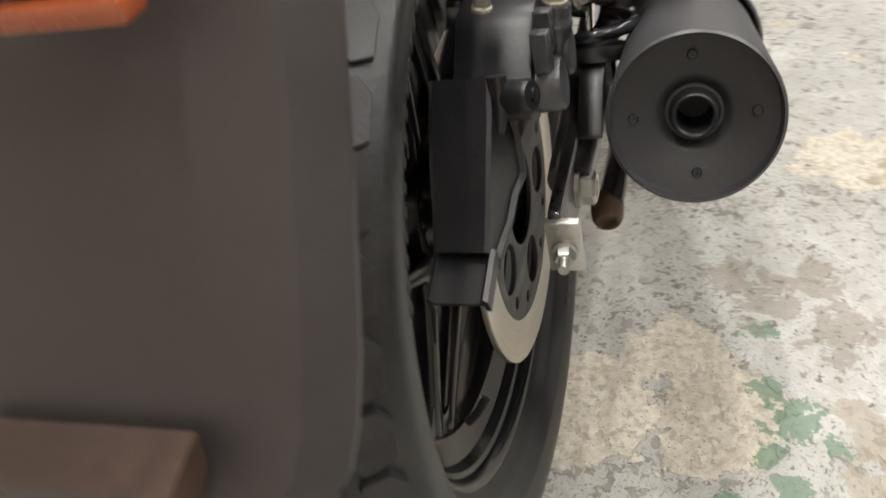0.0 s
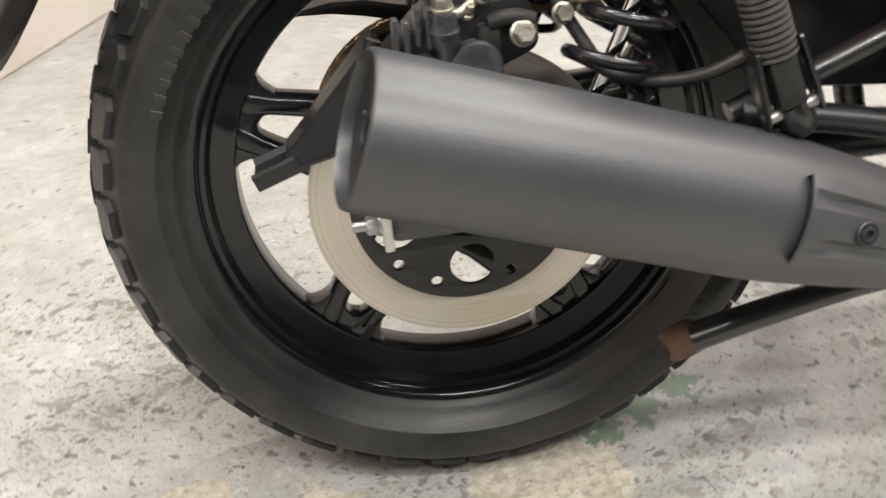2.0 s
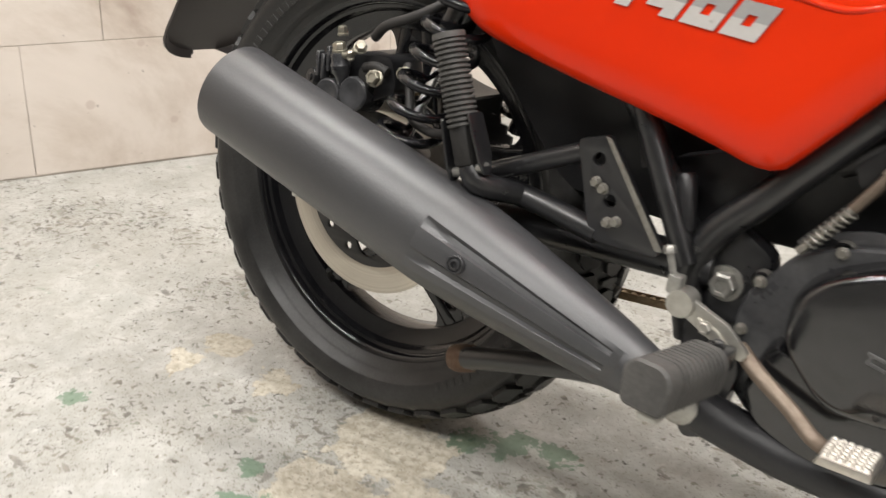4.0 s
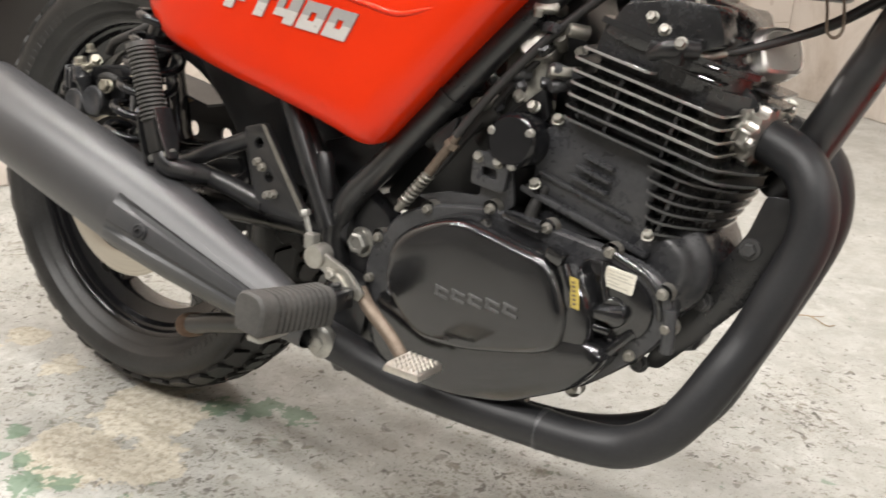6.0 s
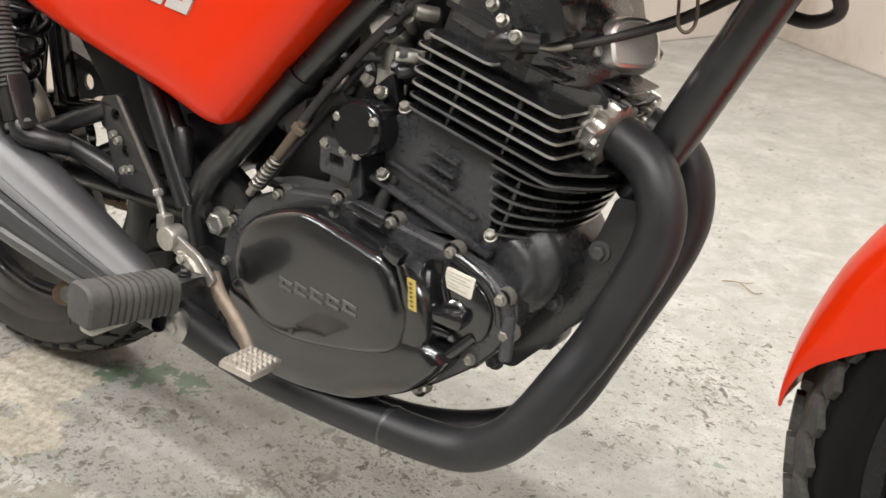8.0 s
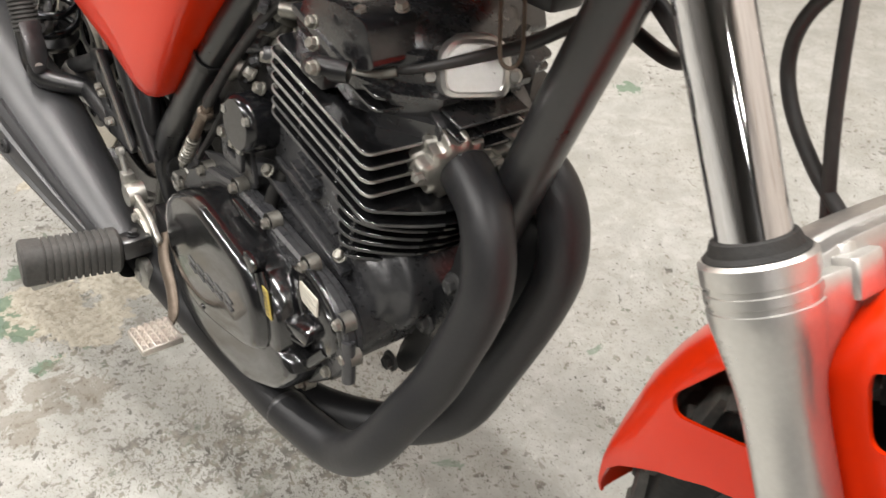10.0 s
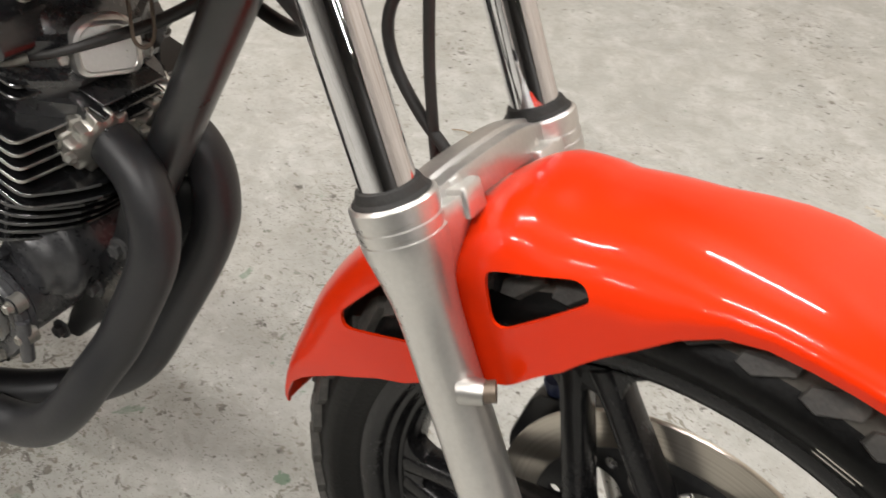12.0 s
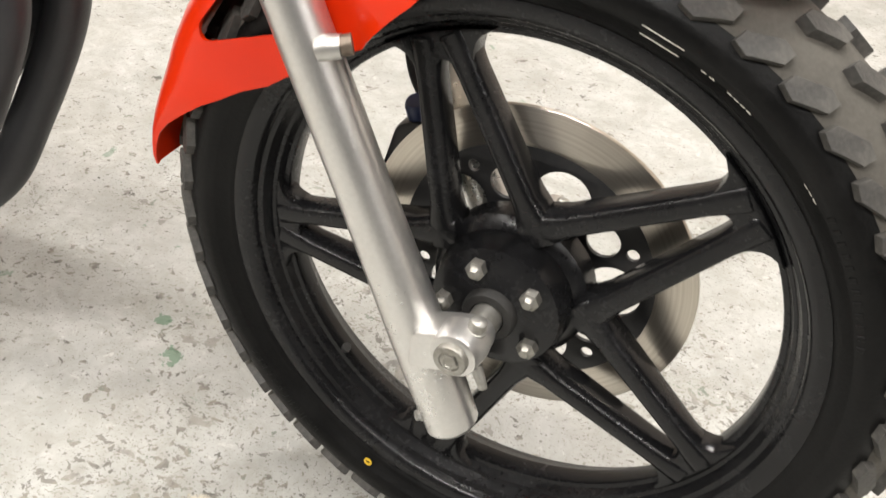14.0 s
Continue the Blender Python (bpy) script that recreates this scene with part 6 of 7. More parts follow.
part("bracket_window", bm, M_CASE, cb)
for c in ((0.640, -0.114, 0.498), (0.664, -0.114, 0.496)):
    bm = bmesh.new()
    hex_bolt(bm, c, (0, -1, 0.3), 0.0054, 0.007)
    part("bolt", bm, M_STUD, cb)
bm = bmesh.new()
coil(bm, (0.556, -0.126, 0.432), (0.585, -0.124, 0.470), 0.0060, 0.0016, 8, 6, 12)
tube(bm, [(0.550, -0.126, 0.424), (0.585, -0.124, 0.472)], 0.0045, 10, 1)
sw = part("brake_switch_spring", bm, M_STUD, bike, "brake light switch with a coil spring")
bm = bmesh.new()
tube(bm, [(0.585, -0.124, 0.472), (0.598, -0.121, 0.492), (0.612, -0.116, 0.516)], [0.0055, 0.0055, 0.005], 10, 2)
hex_bolt(bm, (0.605, -0.119, 0.502), (0.55, 0.1, 0.8), 0.0085, 0.008, False)
part("switch_body", bm, M_ARM, sw)
bm = bmesh.new()
tube(bm, [(0.610, -0.117, 0.514), (0.640, -0.105, 0.562), (0.678, -0.090, 0.612), (0.715, -0.075, 0.652), (0.77, -0.06, 0.70), (0.84, -0.04, 0.75)], 0.0052, 10)
part("clutch_cable", bm, M_HOSE, bike, "black clutch cable")
bm = bmesh.new()
tube(bm, [(0.545, -0.105, 0.425), (0.58, -0.10, 0.47), (0.625, -0.095, 0.53), (0.66, -0.085, 0.58), (0.70, -0.07, 0.63)], 0.004, 8)
part("vent_hose", bm, M_HOSE, bike, "thin black vent hose")
bm = bmesh.new()
lathe(bm, [(0, 0.02), (0.019, 0.02), (0.021, 0.016), (0.021, -0.05), (0.026, -0.055), (0.026, -0.10), (0, -0.10)], axis_frame((0.668, -0.060, 0.612), (0.25, -0.75, 0.3)), 28)
rbox(bm, (0.660, -0.045, 0.585), (0.05, 0.06, 0.07), 0.008)
carb = part("carburettor", bm, M_CAST, bike, "dull grey cast carburettor")
# added block that blacks out bright gaps behind the carburettor
bm = bmesh.new()
slab(bm, rounded([(0.475, 0.40), (0.700, 0.40), (0.715, 0.62), (0.69, 0.70), (0.60, 0.66), (0.475, 0.50)], 0.02), -0.045, 0.045, 0.008)
part("dark_backing", bm, M_PLASTIC, bike, "black filler block behind the carburettor")
random.seed(5)
for k in range(46):
    bm = bmesh.new()
    c = (0.604 + 0.115 * random.random(), -0.095 + 0.03 * random.random(), 0.535 + 0.125 * random.random())
    d = (random.uniform(-1, 1), -1, random.uniform(-0.5, 1))
    if k % 3 == 0:
        hex_bolt(bm, c, d, 0.0055, 0.009)
    elif k % 3 == 1:
        rbox(bm, (0, 0, 0), (0.022, 0.010, 0.009), 0.002, axis_frame(c, d))
    else:
        lathe(bm, [(0, 0.010), (0.006, 0.010), (0.0075, 0.006), (0.0075, -0.012), (0, -0.012)], axis_frame(c, d), 14)
    part("carburettor_fitting", bm, M_STUD if k % 2 else M_CASE, carb)
for pts, r in (([(0.560, -0.09, 0.50), (0.60, -0.09, 0.52), (0.64, -0.085, 0.545)], 0.012), ([(0.62, -0.06, 0.50), (0.65, -0.06, 0.56), (0.66, -0.05, 0.60)], 0.02), ([(0.705, -0.085, 0.475), (0.700, -0.095, 0.455), (0.698, -0.10, 0.440)], 0.007)):
    bm = bmesh.new()
    tube(bm, pts, r, 12)
    part("rubber_hose", bm, M_RUBBER, bike)
bm = bmesh.new()
slab(bm, rounded([(0.575, 0.505), (0.605, 0.535), (0.600, 0.50), (0.585, 0.485)], 0.006), -0.108, -0.100, 0.002)
part("wiring_clip", bm, M_PLASTIC, bike)
bm = bmesh.new()
slab(bm, rounded([(0.655, 0.545), (0.690, 0.575), (0.700, 0.545), (0.675, 0.53)], 0.006), -0.085, -0.070, 0.002)
part("wiring_clip", bm, M_PLASTIC, bike)

# down tube with the engine hanger plates
bm = bmesh.new()
tube(bm, [(0.916, 0, 0.495), (0.96, 0, 0.597), (1.005, 0, 0.700), (1.055, 0, 0.815)], 0.0205, 24, 1)
down = part("down_tube", bm, M_FRAME, bike, "black frame down tube")
for side in (-1, 1):
    bm = bmesh.new()
    slab(bm, rounded([(0.914, 0.502), (0.937, 0.503), (0.946, 0.489), (0.945, 0.467), (0.931, 0.430), (0.913, 0.390), (0.876, 0.343), (0.838, 0.298), (0.820, 0.297), (0.829, 0.325), (0.846, 0.361), (0.860, 0.393), (0.888, 0.435), (0.903, 0.462)], 0.006), side * 0.032 - 0.004, side * 0.032 + 0.004, 0.0015)
    hanger = part("engine_hanger", bm, M_FRAME, down, "black engine hanger plate")
for c in ((0.908, -0.036, 0.447), (0.871, -0.036, 0.383), (0.816, -0.036, 0.299)):
    bm = bmesh.new()
    lathe(bm, [(0, 0.003), (0.0105, 0.0025), (0.0112, 0)], axis_frame(c, (0, -1, 0)), 20)
    hex_bolt(bm, (c[0], c[1] - 0.002, c[2]), (0, -1, 0), 0.0074, 0.007, False)
    part("hanger_bolt", bm, M_LETTER, down, "painted black hanger bolt with worn corners")
bm = bmesh.new()
rbox(bm, (0.846, 0, 0.385), (0.05, 0.06, 0.13), 0.012)
lathe(bm, [(0, 0.012), (0.018, 0.012), (0.020, 0.004), (0.024, 0), (0.024, -0.03)], axis_frame((0.872, -0.004, 0.420), (0.9, -0.2, 0.3)), 20)
part("crankcase_front", bm, M_CASE, case)
bm = bmesh.new()
rbox(bm, (1.085, 0, 0.86), (0.05, 0.05, 0.17), 0.02, Matrix.Translation((1.085, 0, 0.86)) @ Matrix.Rotation(radians(-26), 4, "Y") @ Matrix.Translation((-1.085, 0, -0.86)))
part("head_stock", bm, M_FRAME, bike)

SHIFT = Vector((-0.012, 0, 0))
# side panel: a red moulding with a turned-in edge and a silver model badge
PANEL = [(0.533, 0.484), (0.690, 0.665), (0.712, 0.735), (0.200, 0.745), (0.158, 0.640), (0.166, 0.590), (0.200, 0.558), (0.300, 0.532), (0.440, 0.503), (0.511, 0.482)]
ps = [(p.x, p.y) for p in resample(rounded(PANEL, [0.010, 0.02, 0.02, 0.03, 0.05, 0.03, 0.03, 0.2, 0.2, 0.012], 5), 120)]
bm = bmesh.new()
gx, gz = 0.44, 0.61
loft(bm, [[(gx + (x - gx) * k, y, gz + (z - gz) * k) for x, z in ps] for y, k in ((-0.100, 0.975), (-0.128, 0.995), (-0.140, 1.0), (-0.147, 0.995), (-0.1520, 0.980), (-0.1565, 0.94), (-0.1605, 0.86), (-0.1625, 0.72), (-0.163, 0.5), (-0.163, 0.2))], cap_first=False)
panel = part("side_panel", bm, M_RED, bike, "glossy red plastic side panel", sharp=45)


def badge(k, cells):
    """One slanted block figure of the badge, as strokes on a 3 x 5 cell grid."""
    m = bmesh.new()
    sx, sz = 0.0107, 0.0064
    for x0, z0, x1, z1 in cells:
        pts = [(x0, z0), (x1, z0), (x1, z1), (x0, z1)]
        world_pts = []
        for u, v in pts:
            bx = BADGE_X + 0.0372 * k + u * sx + v * sz * 0.55
            bz = BADGE_Z + v * sz + (bx - BADGE_X) * BADGE_SLOPE
            world_pts.append((bx, bz))
        slab(m, world_pts, -0.1652, -0.1628, 0)
    return m


BADGE_X, BADGE_Z, BADGE_SLOPE = 0.311, 0.611, -0.115
ZERO = [(0, 0, 1.05, 5), (1.05, 0, 1.85, 1.7), (1.05, 3.3, 1.85, 5), (1.85, 0, 3, 5)]
FIGURES = [[(0, 0, 1.3, 5), (1.3, 3.6, 3, 5), (1.3, 1.7, 2.5, 2.9)], [(0, 3.6, 0.9, 5), (0.9, 0, 2.2, 5), (2.2, 3.6, 3, 5)], [(0, 1.1, 1.6, 2.5), (0, 2.5, 0.9, 4.2), (1.6, 0, 3, 5)], ZERO, ZERO]
for k, cells in enumerate(FIGURES):
    low = [(a, b, c, min(d, 2.5)) for a, b, c, d in cells if b < 2.5]
    high = [(a, max(b, 2.5), c, d) for a, b, c, d in cells if d > 2.5]
    figure = part("badge_figure", badge(k, low), M_SILVER, panel, "silver badge figure")
    part("upper_half", badge(k, high), M_GREY, figure, "darker grey upper half")
# crease along the recess in the upper part of the panel
bm = bmesh.new()
tube(bm, [(0.430, -0.1625, 0.652), (0.455, -0.1628, 0.646), (0.488, -0.1628, 0.637), (0.521, -0.1626, 0.631), (0.556, -0.1620, 0.6255), (0.585, -0.1608, 0.631), (0.616, -0.1590, 0.641), (0.640, -0.1570, 0.656)], [0.0010, 0.0020, 0.0026, 0.0030, 0.0032, 0.0030, 0.0024, 0.0010], 12, 5)
part("panel_crease", bm, M_RED, panel)

SHIFT = Vector((-0.003, -0.004, -0.004))
# fuel tank, amber indicator and the wire clip under it
bm = bmesh.new()
loft(bm, [[(x, 0.115 * w * math.cos(a), 0.875 + dz + 0.075 * h * math.sin(a)) for a in (2 * math.pi * j / 28 for j in range(28))] for x, w, h, dz in ((0.56, 0.3, 0.3, 0.03), (0.58, 0.75, 0.7, 0.02), (0.66, 1.0, 1.0, 0.01), (0.80, 1.1, 1.15, 0.0), (0.94, 1.0, 1.1, 0.0), (1.02, 0.7, 0.8, 0.01), (1.05, 0.3, 0.4, 0.02))])
part("fuel_tank", bm, M_RED, bike, "glossy red fuel tank")
for side in (-1, 1):
    bm = bmesh.new()
    slab(bm, rounded([(0.66, 0.80), (0.70, 0.765), (0.86, 0.748), (0.945, 0.736), (1.015, 0.743), (1.036, 0.757), (1.05, 0.82), (1.0, 0.88), (0.7, 0.88)], 0.012), side * 0.100 - 0.012, side * 0.100 + 0.012, 0.006)
    part("tank_edge", bm, M_RED, bike, "red lower edge of the tank")
# added slab that keeps the bright room from showing below the tank
bm = bmesh.new()
rbox(bm, (0.84, 0, 0.785), (0.36, 0.17, 0.03), 0.01)
part("tank_filler", bm, M_PLASTIC, bike, "dark slab added under the tank to hide the background")
bm = bmesh.new()
loft(bm, [[(x, -0.128 - 0.012 * w * math.cos(a), z + 0.020 * w * math.sin(a)) for a in (2 * math.pi * j / 20 for j in range(20))] for x, w, z in ((0.860, 0.4, 0.730), (0.868, 0.95, 0.733), (0.94, 1.0, 0.757), (1.012, 0.9, 0.779), (1.020, 0.5, 0.781))])
part("reflector", bm, M_ORANGE, bike, "amber side reflector")
bm = bmesh.new()
tube(bm, [(0.925, -0.03, 0.703), (0.933, -0.035, 0.675), (0.937, -0.036, 0.655), (0.944, -0.032, 0.650), (0.948, -0.026, 0.660), (0.942, -0.022, 0.690), (0.940, -0.02, 0.70), (0.946, -0.018, 0.706)], 0.0016, 6)
part("wire_clip", bm, M_ARM, bike, "bent wire cable clip")
bm = bmesh.new()
tube(bm, [(0.95, 0.035, 0.695), (0.985, 0.045, 0.676), (1.02, 0.045, 0.668), (1.045, 0.035, 0.680), (1.04, 0.02, 0.70), (1.01, 0.015, 0.725)], 0.0062, 10)
part("wiring_loom", bm, M_HOSE, bike, "black wiring loom")
bm = bmesh.new()
rbox(bm, (0.915, 0.02, 0.695), (0.055, 0.035, 0.028), 0.006)
part("coil_pack", bm, M_PLASTIC, bike)

SHIFT = Vector((0.003, 0, 0.043))
# rear mudguard with its reflector and plate bracket
bm = bmesh.new()
loops = []
for x, z, w, d in ((-0.4335, 0.393, 0.020, 0.05), (-0.4325, 0.395, 0.036, 0.05), (-0.4295, 0.399, 0.050, 0.05), (-0.4255, 0.405, 0.062, 0.05), (-0.420, 0.413, 0.072, 0.05), (-0.413, 0.424, 0.079, 0.075), (-0.402, 0.440, 0.0825, 0.095), (-0.384, 0.466, 0.084, 0.105), (-0.350, 0.526, 0.085, 0.115), (-0.318, 0.584, 0.085, 0.12), (-0.285, 0.650, 0.086, 0.12), (-0.235, 0.720, 0.095, 0.11), (-0.165, 0.765, 0.090, 0.10)):
    t = Vector((0.49, 0, 0.87)) if z < 0.66 else Vector((0.75, 0, 0.66))
    inn = Vector((t.z, 0, -t.x))
    c = Vector((x, 0, z))
    d = min(d, 0.022)
    w *= 1.10
    w_in = max(w - 0.018, 0.003)
    far = w + 0.035
    sec = [(-w + 0.003, d), (-w, d), (-w, 0.018), (-w * 0.3 - w_in * 0.7, 0.005), (-w_in, 0.0), (far - 0.018, 0.0), (far - 0.006, 0.005), (far, 0.018), (far, d), (far - 0.003, d), (far - 0.003, 0.018), (far - 0.02, 0.004), (-w_in, 0.004), (-w + 0.003, 0.018)]
    loops.append([c + Vector((0, u, 0)) + inn * v for u, v in sec])
loft(bm, loops)
guard_ = part("rear_mudguard", bm, M_FLAP, bike, "black plastic rear mudguard", sharp=30)
bm = bmesh.new()
rbox(bm, (-0.340, 0.016, 0.607), (0.020, 0.096, 0.011), 0.003)
rbox(bm, (-0.335, 0.016, 0.621), (0.018, 0.096, 0.009), 0.003)
part("rear_reflector", bm, M_REFLECT, guard_, "dull orange-red rear reflector strip")
bm = bmesh.new()
loft(bm, [[(-0.410, y, 0.450), (-0.4335, y, 0.4455), (-0.440, y, 0.4430), (-0.440, y, 0.427), (-0.423, y, 0.427), (-0.412, y, 0.433)] for y in (-0.0320, -0.0305, 0.10)])
part("plate_bracket", bm, M_BRACKET, guard_, "faded brown-black plate bracket")
bm = bmesh.new()
tube(bm, [(-0.425, -0.012, 0.424), (-0.430, -0.011, 0.405), (-0.432, -0.006, 0.385)], 0.003, 8)
part("cable_tail", bm, M_HOSE, guard_)

SHIFT = Vector((0, 0, 0))
# ---- front end, turned with the steering ----
FRONT_AT = STEERED @ Matrix.Translation(FRONT_HUB)
front_rim, front_hub = cast_wheel("front_wheel", M_WHEEL, 0.2555, 0.041, FRONT_HUB, 113.8, STEERED, "scuffed black five-spoke cast front wheel", 0.056, 0.057, 0.034, 0.7, -0.009)
rows = [(-0.27, 0.0205, 0.034, 0.0075, -0.12, 0.0, "slant"), (-0.80, 0.0225, 0.035, 0.0070, -0.10, 0.5, "slant"), (0.27, 0.0200, 0.034, 0.0075, -0.10, 0.5, "slant"), (0.80, 0.0200, 0.034, 0.0060, -0.1, 0.0, "slant")]
front_tyre = tyre("front_tyre", 0.337, 0.2555, 0.055, 48, rows, FRONT_AT, "black front tyre with hexagonal blocks and raised lettering", 0.035, 0.955, M_TYRE_DARK, M_TREAD)
wall_bars(front_tyre, 0.2785, -0.0545, [(20, 1.9, 12), (110, 1.9, 10), (215, 1.9, 12)], (0.0060, 0.0010, 0.0036), M_TYRE_DARK)
wall_bars(front_tyre, 0.2735, -0.0513, [(59.2, 1.15, 4), (65.8, 1.3, 2), (44, 1.2, 3)], (0.0008, 0.0012, 0.0042), M_PRINT)
wall_bars(front_tyre, 0.2781, -0.0541, [(74.0, 1, 1)], (0.0009, 0.0012, 0.0310), M_PRINT)
wall_bars(front_tyre, 0.2705, -0.0491, [(74.0, 1, 1)], (0.0009, 0.0014, 0.0290), M_PRINT)
bm = bmesh.new()
lathe(bm, [(0.0022, 0.0), (0.0022, 0.0012), (0.0044, 0.0012), (0.0044, 0.0)], axis_frame((1.329 - FRONT.x, -0.0512, 0.083 - FRONT.z), (0, -1, 0)), 16, True)
part("balance_dot", bm, M_YDOT, front_tyre, "small yellow paint ring")
bm = bmesh.new()
tube(bm, [(-0.150, -0.012, -0.150), (-0.146, -0.022, -0.140), (-0.140, -0.030, -0.128)], 0.0042, 8)
part("valve", bm, M_RUBBER, front_rim)
for k in range(5):
    a = radians(115 + 72 * k)
    bm = bmesh.new()
    c = (0.042 * math.cos(a), -0.048, 0.042 * math.sin(a))
    lathe(bm, [(0, 0.014), (0.004, 0.014), (0.0062, 0.010), (0.0085, 0.009), (0.0085, 0.0)], axis_frame(c, (0, -1, 0)), 6)
    part("hub_bolt", bm, M_STUD, front_rim)
bm = bmesh.new()
lathe(bm, [(0, -0.085), (0.0105, -0.085), (0.0125, -0.072), (0.0135, -0.066), (0.0135, -0.050)], WHEEL_TURN, 28)
part("axle_spacer", bm, M_CAST, front_rim)
bm = bmesh.new()
lathe(bm, [(0.0138, -0.058), (0.0150, -0.060), (0.0215, -0.060), (0.0235, -0.057), (0.0235, -0.048)], WHEEL_TURN, 28)
part("hub_seal", bm, M_RUBBER, front_rim)
front_disc = brake_disc("front_brake_disc", FRONT_AT, 0.026, 0.151, 0.117, 0.0255, 0.080, 0.0062, 0.1005, 75.6, "worn steel front brake disc with drilled black carrier", 0.050, (-20.5, 25), 0.0155)
bm = bmesh.new()
lathe(bm, [(0.056, 0.025), (0.056, 0.022), (0.06, 0.018)], WHEEL_TURN, 40)
part("disc_boss", bm, M_GLOSS, front_disc)

LEG = Vector((-math.sin(radians(26.9)), 0, math.cos(radians(26.9))))
AHEAD = Vector((LEG.z, 0, -LEG.x))
for side in (-1, 1):
    base = Vector((1.3795, side * 0.0876 - 0.010, 0.3277)) - LEG * (0.0144 if side > 0 else 0.0)
    m = axis_frame(base, LEG, (0, 1, 0))
    bm = bmesh.new()
    lathe(bm, [(0, -0.106), (0.0200, -0.106), (0.0232, -0.102), (0.0240, -0.075), (0.0243, -0.045), (0.0243, -0.02), (0.0232, 0.05), (0.0220, 0.12), (0.0212, 0.270), (0.0214, 0.286), (0.0224, 0.302), (0.0246, 0.318), (0.0270, 0.332), (0.0285, 0.341), (0.0290, 0.346), (0.0291, 0.3495), (0.0282, 0.3500), (0.0282, 0.3530), (0.0291, 0.3535), (0.0291, 0.3585), (0.0282, 0.359), (0.0282, 0.362), (0.0292, 0.3625), (0.0292, 0.3725), (0.0272, 0.3745), (0.0195, 0.3745)], m, 48)
    leg = part("fork_slider", bm, M_ALLOY, bike, "brushed alloy fork slider", STEERED, sharp=28)
    bm = bmesh.new()
    lathe(bm, [(0.0195, 0.3735), (0.0262, 0.3735), (0.0264, 0.3750), (0.0250, 0.3765), (0.0236, 0.3772), (0.0226, 0.3800), (0.0214, 0.3830), (0.0190, 0.3838)], m, 36)
    part("dust_seal", bm, M_RUBBER, leg)
    bm = bmesh.new()
    lathe(bm, [(0.0188, 0.36), (0.0188, 0.72), (0, 0.72)], m, 40)
    part("fork_tube", bm, M_CHROME, leg, "chromed fork tube")
    # axle clamp: a flat-faced lug ahead of the leg, with a pinch bolt and a drain screw
    cy = side * 0.0925 - 0.0125
    bm = bmesh.new()
    slab(bm, rounded([(1.388, 0.340), (1.412, 0.350), (1.432, 0.357), (1.444, 0.353), (1.448, 0.340), (1.444, 0.325), (1.428, 0.317), (1.388, 0.303)], 0.008, 4), min(cy - side * 0.014, cy + side * 0.018), max(cy - side * 0.014, cy + side * 0.018), 0.006, 3)
    lathe(bm, [(0, 0.025), (0.0165, 0.025), (0.0190, 0.0235), (0.0205, 0.018), (0.0215, 0.0)], axis_frame((1.427, cy, 0.339), (0, side, 0)), 32)
    part("axle_clamp", bm, M_ALLOY, leg)
    bm = bmesh.new()
    lathe(bm, [(0.0142, 0.0), (0.0142, 0.0045), (0.0132, 0.0060), (0.0088, 0.0062), (0.0080, 0.0050), (0, 0.0050)], axis_frame((1.427, cy + side * 0.0245, 0.339), (0, side, 0)), 28)
    hex_bolt(bm, (1.427, cy + side * 0.0285, 0.339), (0, side, 0), 0.0072, 0.004, False)
    part("axle_bolt", bm, M_STUD, leg, "dull steel axle bolt")
    bm = bmesh.new()
    lathe(bm, [(0, 0.012), (0.0045, 0.012), (0.0066, 0.0105), (0.0072, 0.008), (0.0072, 0.0025), (0.0088, 0.002), (0.0088, -0.002)], axis_frame((1.435, cy + side * 0.004, 0.3555), (0.2, 0, 1)), 20)
    part("pinch_bolt", bm, M_ZINC, leg)
    bm = bmesh.new()
    tube(bm, [(1.442, cy + side * 0.008, 0.324), (1.448, cy + side * 0.010, 0.315), (1.452, cy + side * 0.011, 0.307)], [0.0052, 0.0044, 0.0036], 10, 1)
    part("drain_bolt", bm, M_ZINC, leg)
    bm = bmesh.new()
    hex_bolt(bm, m @ Vector((0, 0, -0.090)) + Vector((-0.0165, side * 0.0165, 0)), (-0.7, side * 0.7, 0), 0.0050, 0.006)
    part("drain_screw", bm, M_ZINC, leg)
    # mudguard boss
    bp_ = m @ Vector((0, 0, 0.243)) + Vector((0.024, side * 0.004, 0.003))
    bm = bmesh.new()
    tube(bm, [bp_ + Vector((-0.008, side * 0.007, -0.003)), bp_ + Vector((0.000, side * 0.004, 0.0)), bp_ + Vector((0.008, side * 0.001, 0.002))], [0.0086, 0.0095, 0.0088], 18, 3)
    boss = part("mudguard_boss", bm, M_BRACE, leg)
    bm = bmesh.new()
    tube(bm, [bp_ + Vector((0.007, side * 0.001, 0.002)), bp_ + Vector((0.014, -side * 0.003, 0.004))], 0.0078, 16, 1)
    part("boss_bush", bm, M_ARM, boss, "tarnished boss bush")
    # brace clamp ears, blended into the leg below and closed by a screwed block
    tp = m @ Vector((0, 0, 0.3745))
    bm = bmesh.new()
    loft(bm, [[tp + LEG * h + AHEAD * (a * g) + Vector((0, -side, 0)) * (b_ * g) for a, b_ in rounded([(-0.012, 0.012), (-0.010, 0.040), (0.004, 0.050), (0.024, 0.050), (0.029, 0.032), (0.024, 0.006)], 0.004, 3)] for h, g in ((-0.072, 0.46), (-0.058, 0.60), (-0.042, 0.82), (-0.030, 0.97), (-0.0165, 1.0), (-0.015, 0.97))])
    ear = part("brace_ear", bm, M_ALLOY, leg)
    bm = bmesh.new()
